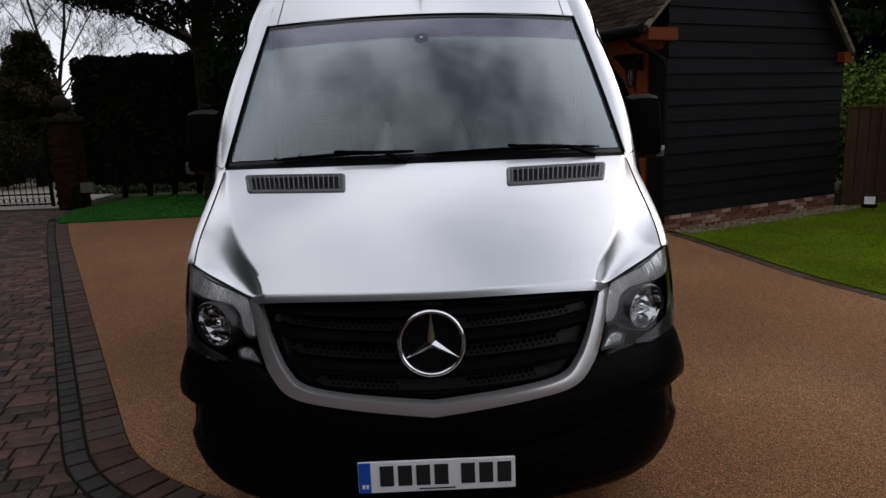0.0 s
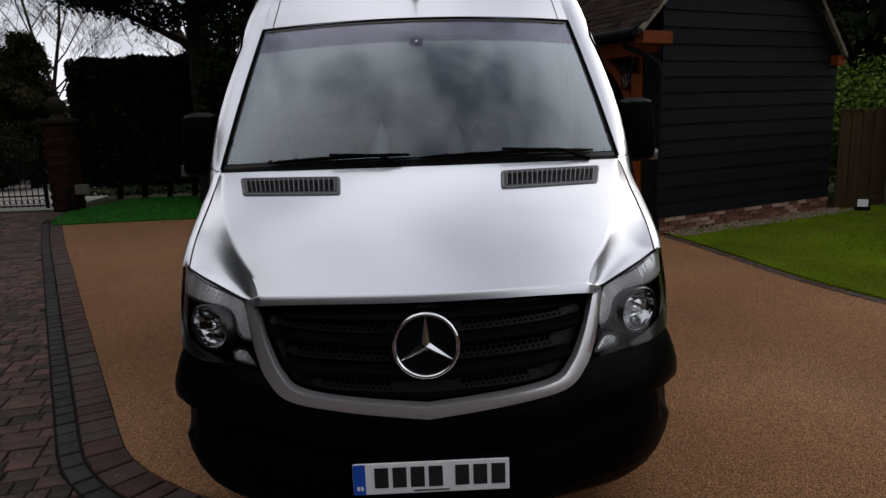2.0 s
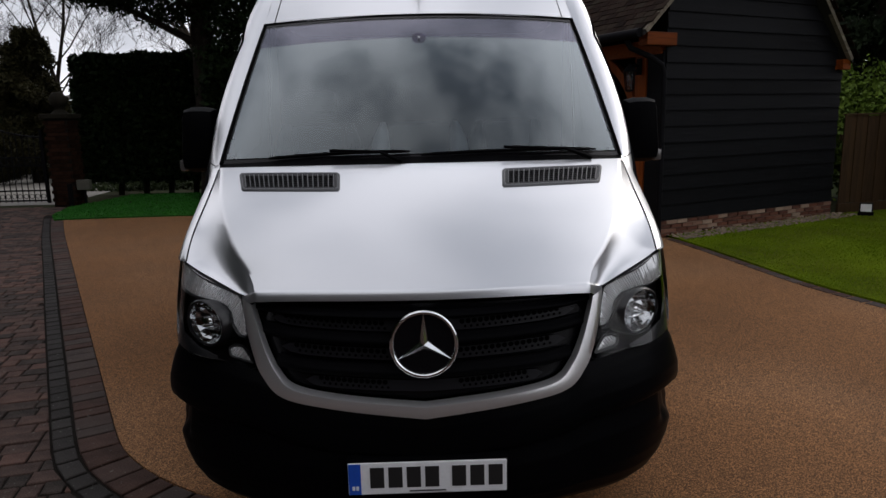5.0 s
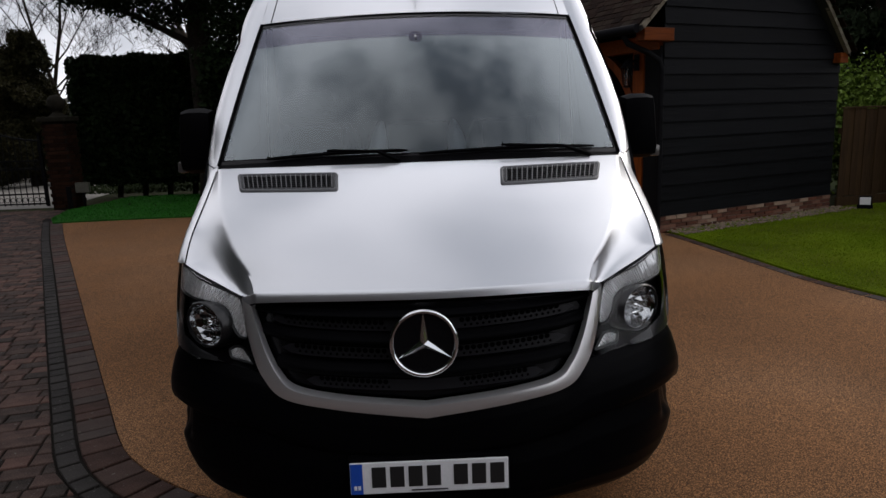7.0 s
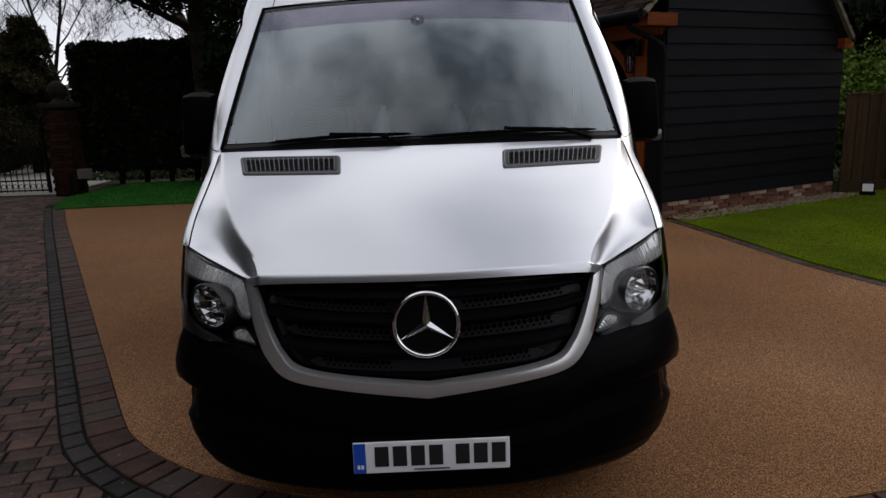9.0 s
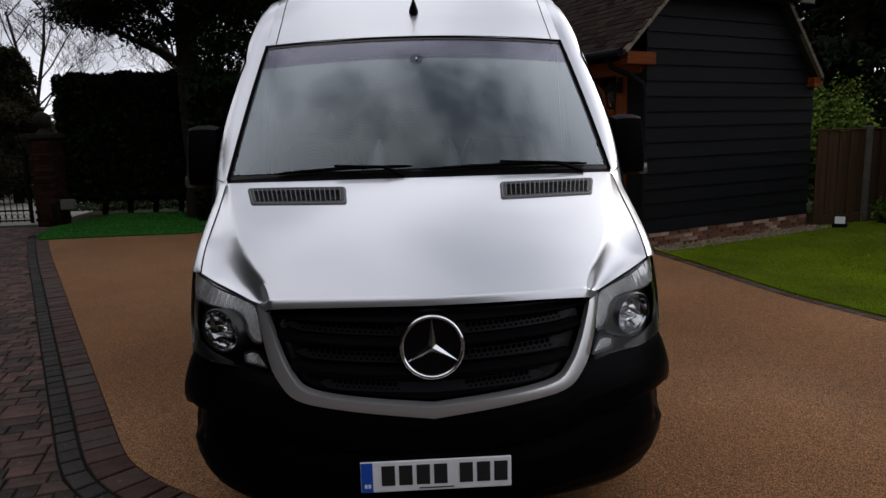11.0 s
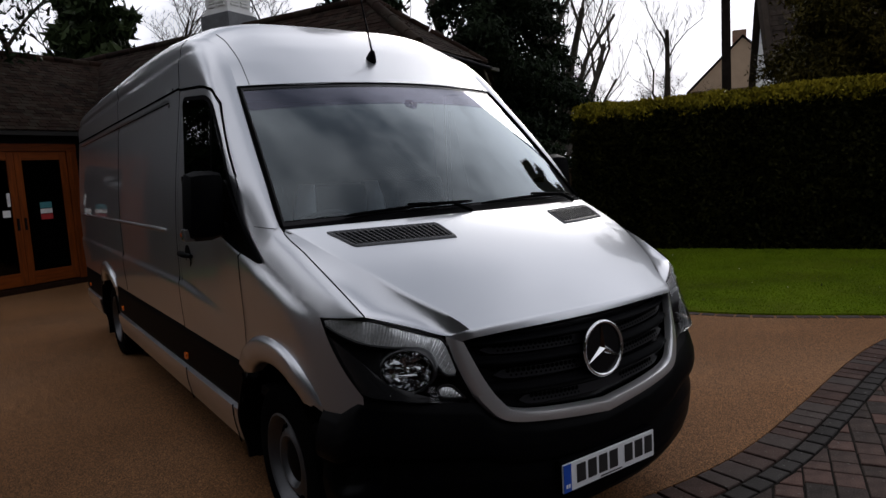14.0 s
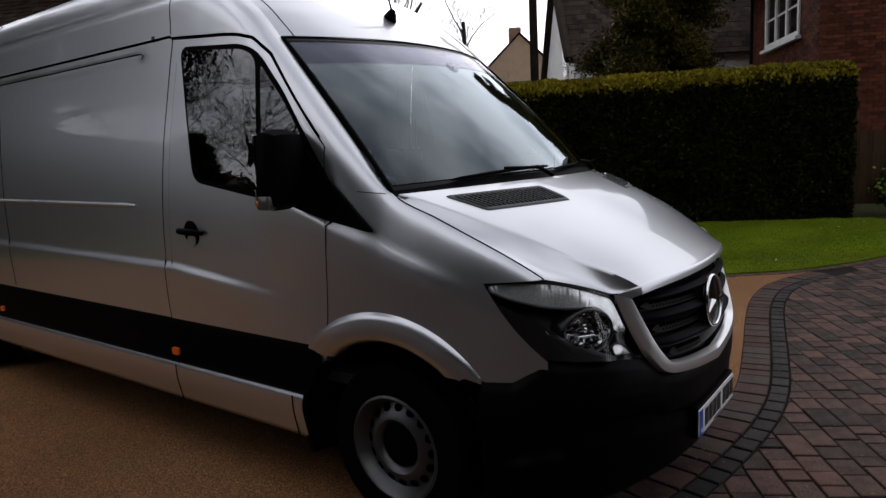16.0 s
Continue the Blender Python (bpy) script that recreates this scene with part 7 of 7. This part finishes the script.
for x, y, src, s, a in ((4.2, 27.5, b3, 1.0, 1), (7.5, 30, b5, 1.1, 2), (-5.5, 26, b5, 1.0, 4), (-15.5, 26, b4, 1.1, 3), (-18.5, 24, b4, 0.95, 5), (-19.5, 21.5, b4, 0.9, 0.7), (-21.5, 27, b4, 1.0, 2.4), (-17.6, 18.6, b4, 0.8, 3.6), (-8.2, 27, b3, 0.9, 5),
                     (22.5, 24.0, b3, 0.70, 2.4), (25.5, 24.5, b5, 0.72, 0.6), (28.5, 25, b3, 0.75, 4), (31, 23.5, b5, 0.68, 1), (27, 20.5, b3, 0.6, 3), (-26, 30, b5, 1.1, 2), (13, 33, b5, 1.2, 5), (18.5, 27.5, b3, 0.9, 1.2),
                     (16.4, 17.6, b1, 0.9, 2.2), (17.2, 19.6, b4, 0.50, 1.1), (19.0, 20.2, b4, 0.46, 2.3), (20.9, 20.6, b4, 0.52, 3.1), (23.2, 21.6, b4, 0.50, 4.4), (25.4, 21.8, b4, 0.45, 5.2), (15.6, 19.0, b4, 0.48, 0.3), (28.0, 22.0, b4, 0.5, 2.9), (18.2, 19.0, b1, 0.85, 4.1), (12.9, 18.6, b1, 0.95, 0.7), (21.5, 21.0, b1, 0.8, 5.5), (-12.2, 3.4, b4, 0.85, 1), (-11.6, 0.6, b3, 0.7, 2.6), (-17, 6, b3, 1.0, 1), (-19, 0, b5, 1.0, 2), (-18, 12, b3, 1.1, 4), (-17.5, -6, b5, 1.0, 5)):
    copy_thing(src, Matrix.Translation((x, y, 0)) @ Matrix.Rotation(a, 4, "Z") @ Matrix.Diagonal((s, s, s, 1)))


def conifer(name, m, seed, height, radius, n, material, label, base=1.0, size=0.16, droop=0.35, bark=BARK_D, shape=1.0, gaps=0.35):
    """Trunk, whorls of drooping limbs and many small sprays along them."""
    rng = random.Random(seed)
    t = thing(name, label, "tree", m)
    tube("trunk", [(0, 0, -0.1), (0.05, 0.03, height * 0.5), (0, 0, height * 0.98)], [0.035 * height * 0.55 + 0.06, 0.02 * height * 0.55 + 0.04, 0.02], bark, t, sides=9)
    verts, faces, pts = [], [], []
    limbs = int(height * 9)
    for k in range(limbs):
        h = lerp(base, height * 0.97, (k + rng.random()) / limbs)
        f = (1 - (h - base) / (height - base)) ** shape
        ln = radius * (0.18 + 0.82 * f) * rng.uniform(0.6, 1.12)
        a = rng.random() * 6.283
        d = Vector((math.cos(a), math.sin(a), 0))
        p = [Vector((0, 0, h)) + d * ln * u + Vector((0, 0, 0.10 * ln * u - droop * ln * u * u)) for u in (0, 0.35, 0.7, 1.0)]
        tube_data(p, [0.03 + 0.02 * ln, 0.02 + 0.01 * ln, 0.02, 0.006], 4, verts, faces, cap=False)
        if rng.random() < gaps * 0.25:
            continue
        m_ = int(n / limbs * (0.5 + ln / radius))
        for _ in range(m_):
            u = rng.random() ** 0.6
            i = min(int(u * 3), 2)
            c = p[i].lerp(p[i + 1], u * 3 - i)
            w = 0.26 * ln * (0.35 + 0.65 * (1 - abs(u - 0.55)))
            pts.append(c + Vector((rng.gauss(0, w * 0.55), rng.gauss(0, w * 0.55), rng.gauss(-0.03, 0.09) - 0.02 * ln)))
    put("branchwork", mesh_from("branchwork", verts, faces, bark), t)
    tagged(leaves("crown", pts, material, size, t, "", -0.45, seed, 3.2), kind="stuff")
    return t


conifer("pine_tree", Matrix.Translation((10.4, 13.6, 0)), 41, 12.5, 3.0, 52000, CONIF, "tall dark conifer behind the barn", 1.8, 0.062)
conifer("pine_tree", Matrix.Translation((12.6, 15.2, 0)), 42, 11.0, 2.8, 46000, CONIF, "dark conifer with layered drooping limbs", 1.5, 0.062)
conifer("pine_tree", Matrix.Translation((7.6, 16.0, 0)), 43, 13.0, 2.6, 20000, CONIF, "tall dark conifer behind the barn", 3.0, 0.10)
conifer("cypress_tree", PLOT @ Matrix.Translation((5.75, -5.5, 0)), 44, 7.6, 1.62, 125000, CYPRESS, "broad golden-green cypress rising out of the hedge", 2.3, 0.030, 0.60, BARK_D, 0.42, 0.0)
conifer("conifer", Matrix.Translation((-11.15, 17.6, 0)), 45, 4.3, 1.15, 110000, CONIF_B, "dark brownish conifer beyond the gate", 0.3, 0.034, 0.3, BARK_D, 0.42, 0.0)
conifer("ivy_tree", Matrix.Translation((1.3, 19.6, 0)), 46, 7.6, 1.7, 6000, IVY, "ivy-clad tree behind the roof", 2.5, 0.15, 0.2, BARK, 0.4, 0.3)
# unseen conifers, added to block sky and darken the paving and van side
shade_conifer = conifer("pine_tree", Matrix.Translation((-10.6, -8.4, 0)), 48, 11.0, 2.6, 14000, YEW, "unseen dark conifer, added to shade the paving and the van's side", 2.0, 0.19)

for x, y, s, a in ((-8.0, 0.6, 1.15, 2.2), (-8.2, -2.6, 1.1, 5.0), (-9.4, -5.4, 1.0, 3.9), (-11.4, 3.4, 1.05, 0.9), (-12.6, 6.6, 1.0, 2.9)):
    copy_thing(shade_conifer, Matrix.Translation((x, y, 0)) @ Matrix.Rotation(a, 4, "Z") @ Matrix.Diagonal((s, s, s, 1)))

# the old yew on the turf
yew = thing("yew_tree", "old dark yew with a thick trunk and spreading limbs", "tree", Matrix.Translation((-4.35, 12.1, 0)))
v, f, tips, mids = branchy(52, 9.5, 0.36, spread=0.74, levels=3, first=0.53, up=0.14, kids=(5, 7), ratio=0.58, twist=0.45, limb=0.32)
put("branchwork", mesh_from("branchwork", v, f, BARK_D, True), yew)
rng = random.Random(53)
pts = []
for q in tips + mids:
    if q.z < 3.15 or math.hypot(q.x, q.y) < 0.35 or q.x < -2.5 + 0.5 * noise.noise(q):
        continue
    if noise.noise(q * 0.55) < -0.28:
        continue
    for _ in range(70):
        pts.append(q + Vector((rng.gauss(0, 0.24), rng.gauss(0, 0.24), rng.gauss(-0.03, 0.08))))
for _ in range(420):
    q = Vector((rng.uniform(0.0, 2.0), rng.uniform(-0.3, 1.3), rng.uniform(2.2, 5.2)))
    for _ in range(60):
        pts.append(q + Vector((rng.gauss(0, 0.22), rng.gauss(0, 0.22), rng.gauss(-0.03, 0.10))))
high = []
for _ in range(240):
    a, r = rng.random() * 6.283, 3.2 * rng.random() ** 0.5
    q = Vector((r * math.cos(a) + 0.4, r * math.sin(a) * 0.8, rng.uniform(5.3, 8.2) - 0.12 * r * r))
    for _ in range(60):
        high.append(q + Vector((rng.gauss(0, 0.30), rng.gauss(0, 0.30), rng.gauss(0, 0.12))))
tagged(leaves("upper_crown", high, YEW, 0.06, yew, "", -0.2, 55, 2.6), kind="stuff")
pts = pts if len(pts) < 110000 else rng.sample(pts, 110000)
tagged(leaves("crown", pts, YEW, 0.038, yew, "", -0.2, 54, 3.0), kind="stuff")


def bush(name, m, seed, rx, ry, h, n, material, label, size=0.06, z0=0.0):
    rng = random.Random(seed)
    b = thing(name, label, "shrub", m)
    v, f = [], []
    pts = []
    for k in range(26):
        a, r = rng.random() * 6.283, rng.random() ** 0.5
        tip = Vector((rx * r * math.cos(a), ry * r * math.sin(a), h * (1.05 - 0.5 * r * r) * rng.uniform(0.75, 1.05)))
        tube_data([(tip.x * 0.3, tip.y * 0.3, z0), tip * 0.6, tip], [0.02, 0.014, 0.005], 4, v, f, cap=False)
        for _ in range(n // 26):
            t = rng.random() ** 0.5
            pts.append(tip * t + Vector((rng.gauss(0, 0.16 * rx + 0.03), rng.gauss(0, 0.16 * ry + 0.03), rng.gauss(0, 0.07 * h + 0.02))))
    put("stems", mesh_from("stems", v, f, BARK_D), b)
    tagged(leaves("foliage", [p for p in pts if p.z > 0.02], material, size, b, "", 0.3, seed, 1.5), kind="stuff")
    return b


bush("shrub", PLOT @ Matrix.Translation((4.3, 1.1, 0)), 61, 0.9, 0.7, 2.30, 9000, SHRUB, "leafy light green shrub behind the fence", 0.05)
bush("shrub", PLOT @ Matrix.Translation((5.7, 1.0, 0)), 62, 0.9, 0.7, 2.15, 9000, SHRUB, "leafy light green shrub behind the fence", 0.05)
bush("shrub", PLOT @ Matrix.Translation((5.0, 1.5, 0)), 67, 1.0, 0.6, 2.35, 9000, SHRUB, "leafy light green shrub behind the fence", 0.05)
bush("shrub", PLOT @ Matrix.Translation((4.62, -0.55, 0)), 63, 0.18, 0.15, 0.42, 500, SHRUB, "small green plant at the foot of the fence", 0.04)
bush("shrub", Matrix.Translation((11.35, -0.15, 0)), 64, 0.42, 0.42, 0.95, 1500, SHRUB, "small leafy shrub at the end of the hedge", 0.05)
bush("shrub", Matrix.Translation((-10.6, 19.7, 0)), 65, 1.2, 0.5, 1.35, 2200, SHRUB, "low green shrub beyond the gate", 0.06)
bush("shrub", Matrix.Translation((-13.2, 19.9, 0)), 66, 1.2, 0.7, 1.4, 2600, IVY, "dark shrub across the street", 0.08)

# far woods close the distance
rng = random.Random(90)
pts = []
for k in range(9000):
    a = rng.uniform(-2.4, 2.4)
    r = rng.uniform(52, 75)
    pts.append((r * math.sin(a), r * math.cos(a), rng.random() ** 1.5 * (4.0 + 2.0 * noise.noise((a * 9, 0, 0)))))
tagged(leaves("far_woods", pts, TWIG, 0.9, None, "", 0.9, 91, 2.6), "low far woods on the horizon", "woods", "", "stuff")

# ---- paving setts (pieces last) ----
pav = thing("paving", "tumbled clay setts laid in courses, charcoal and red", "paving", kind="structure")
inner = []
for i, p in enumerate(border_f):
    d = (border_f[min(i + 1, len(border_f) - 1)] - border_f[max(i - 1, 0)]).normalized()
    n_ = Vector((d.y, -d.x, 0))          # points to the paving side
    inner.append((p, d, n_))
# the drive lies to the left of the run (towards the van), the paving to the right
SETT_D = 0.05


def sett_geo(poly, h, verts, faces, bev=0.006):
    """A sett from a flat outline: chamfered top, straight sides."""
    c = sum(poly, Vector((0, 0, 0))) / len(poly)
    b = len(verts)
    n = len(poly)
    for p in poly:
        q = p + (c - p).normalized() * min(bev, (c - p).length * 0.3)
        verts.append((q.x, q.y, h))
    for p in poly:
        verts.append((p.x, p.y, h - 0.004))
    for p in poly:
        verts.append((p.x, p.y, h - SETT_D))
    faces.append(tuple(b + k for k in range(n)))
    for r in range(2):
        for k in range(n):
            a0, a1 = b + r * n + k, b + r * n + (k + 1) % n
            faces.append((a0, a0 + n, a1 + n, a1))


def clip(poly, p, n_):
    """Keep the part of a polygon with (x - p).n >= 0."""
    out = []
    for i, a in enumerate(poly):
        b = poly[(i + 1) % len(poly)]
        da, db = (a - p).dot(n_), (b - p).dot(n_)
        if da >= 0:
            out.append(a)
        if (da >= 0) != (db >= 0):
            out.append(a + (b - a) * (da / (da - db)))
    return out


pieces = []          # (material, outline, height)
rng = random.Random(15)
# two courses along the drive's edge
for offs0, offs1, lens, material in ((0.0, 0.185, (0.10, 0.13, 0.165), PAVER_RED), (0.192, 0.292, (0.12, 0.135), PAVER_DARK)):
    fine = arc_curve([(x, y, 0) for x, y in BORDER], 0.01)
    k = 2
    while k < len(fine) - 20:
        m_ = int(rng.choice(lens) * 100)
        # the outer course is longer on bends: keep the joints radial
        e = min(k + m_, len(fine) - 2)
        q = []
        for idx, off in ((k, offs0), (e, offs0), (e, offs1), (k, offs1)):
            d = (fine[min(idx + 4, len(fine) - 1)] - fine[max(idx - 4, 0)]).normalized()
            q.append(fine[idx] + Vector((d.y, -d.x, 0)) * off)
        c = sum(q, Vector((0, 0, 0))) / 4
        q = [p + (c - p).normalized() * 0.006 for p in q]
        pieces.append((material, q, 0.001 + rng.uniform(-0.003, 0.002)))
        k = e + 1
# single row along the lawn
fine = arc_curve([(x, y, 0) for x, y in LAWN_EDGE], 0.01)
k = 30
while k < len(fine) - 30:
    e = k + rng.choice((13, 16, 20))
    if e >= len(fine) - 4:
        break
    q = []
    for idx, off in ((k, 0.01), (e, 0.01), (e, 0.115), (k, 0.115)):
        d = (fine[min(idx + 4, len(fine) - 1)] - fine[max(idx - 4, 0)]).normalized()
        q.append(fine[idx] + Vector((d.y, -d.x, 0)) * off)
    c = sum(q, Vector((0, 0, 0))) / 4
    pieces.append((PAVER_RED, [p + (c - p).normalized() * 0.006 for p in q], 0.006))
    k = e + 1
# fields of courses: the gate side and the front


def nearest(c):
    best, bi = 1e9, 0
    for i in range(0, len(border_f), 2):
        d = (border_f[i].x - c.x) ** 2 + (border_f[i].y - c.y) ** 2
        if d < best:
            best, bi = d, i
    return inner[bi], math.sqrt(best)


FIELD_L = [(-0.40, 0.60), (-1.6, 1.0), (-2.0, 1.7), (-6.4, 9.7), (-7.1, 11.3), (-11.0, 11.6), (-10.5, 6.0), (-8.0, 0.0), (-6.0, -5.0), (-0.40, -5.0)]
FIELD_R = [(-0.70, -5.0), (-0.70, 0.60), (0.2, 0.3), (5.6, 0.45), (6.1, 0.35), (7.4, -0.2), (8.8, -0.6), (9.2, -3.6), (5.0, -5.0)]
for field, ang, pitch in ((FIELD_L, 14.0, 0.116), (FIELD_R, 30.0, 0.132)):
    e1 = Vector((math.cos(radians(ang)), math.sin(radians(ang)), 0))
    e2 = Vector((-e1.y, e1.x, 0))
    us = [Vector((x, y, 0)).dot(e1) for x, y in field]
    vs_ = [Vector((x, y, 0)).dot(e2) for x, y in field]
    v_ = min(vs_)
    while v_ < max(vs_):
        u_ = min(us) - rng.random() * 0.2
        while u_ < max(us):
            ln = rng.choice((0.10, 0.13, 0.16, 0.19, 0.23))
            c = e1 * (u_ + ln / 2) + e2 * (v_ + pitch / 2)
            if inside(field, c.x, c.y):
                q = [e1 * (u_ + a) + e2 * (v_ + b) for a, b in ((0.003 + rng.uniform(0, 0.005), 0.003 + rng.uniform(0, 0.004)), (ln - 0.003 - rng.uniform(0, 0.005), 0.003 + rng.uniform(0, 0.004)), (ln - 0.003 - rng.uniform(0, 0.005), pitch - 0.003 - rng.uniform(0, 0.004)), (0.003 + rng.uniform(0, 0.005), pitch - 0.003 - rng.uniform(0, 0.004)))]
                (p, d, n_), far_ = nearest(c)
                # the two fields are cut along one straight joint
                if abs(c.x + 0.55) < 0.3:
                    way = -1 if field is FIELD_L else 1
                    q = clip(q, Vector((-0.55 + way * 0.003, 0, 0)), Vector((way, 0, 0)))
                ok = len(q) >= 3 and max(p_.x for p_ in q) - min(p_.x for p_ in q) > 0.015
                if far_ < 0.6:
                    if not ok or (c - p).dot(n_) < 0.24:
                        ok = False
                    else:
                        q = clip(q, p + n_ * 0.300, n_)
                        ok = len(q) >= 3
                if ok and field is FIELD_R and c.x > 5.0:
                    ok = not inside(lawn, c.x, c.y)
                if ok:
                    pieces.append((PAVER, q, -0.001 + rng.uniform(-0.004, 0.003)))
            u_ += ln
        v_ += pitch
# the setts that the camera passes nearest are pieces of their own
near_p = (Vector((-1.75, 1.15, 0)), Vector((1.9, -0.05, 0)))
order = sorted(range(len(pieces)), key=lambda i: min((sum(pieces[i][1], Vector((0, 0, 0))) / len(pieces[i][1]) - p).length for p in near_p))
single = set(order[:300])
bulk = {}
for i, (material, q, h) in enumerate(pieces):
    if i in single:
        v, f = [], []
        c = sum(q, Vector((0, 0, 0))) / len(q)
        sett_geo([p - c for p in q], 0.0, v, f)
        put("sett", mesh_from("sett", v, f, material), pav, "", Matrix.Translation((c.x, c.y, h)))
    else:
        v, f = bulk.setdefault(material.name, ([], []))
        sett_geo(q, h, v, f)
for nm, (v, f) in bulk.items():
    tagged(put("setts", mesh_from("setts", v, f, bpy.data.materials[nm]), pav), kind="stuff")
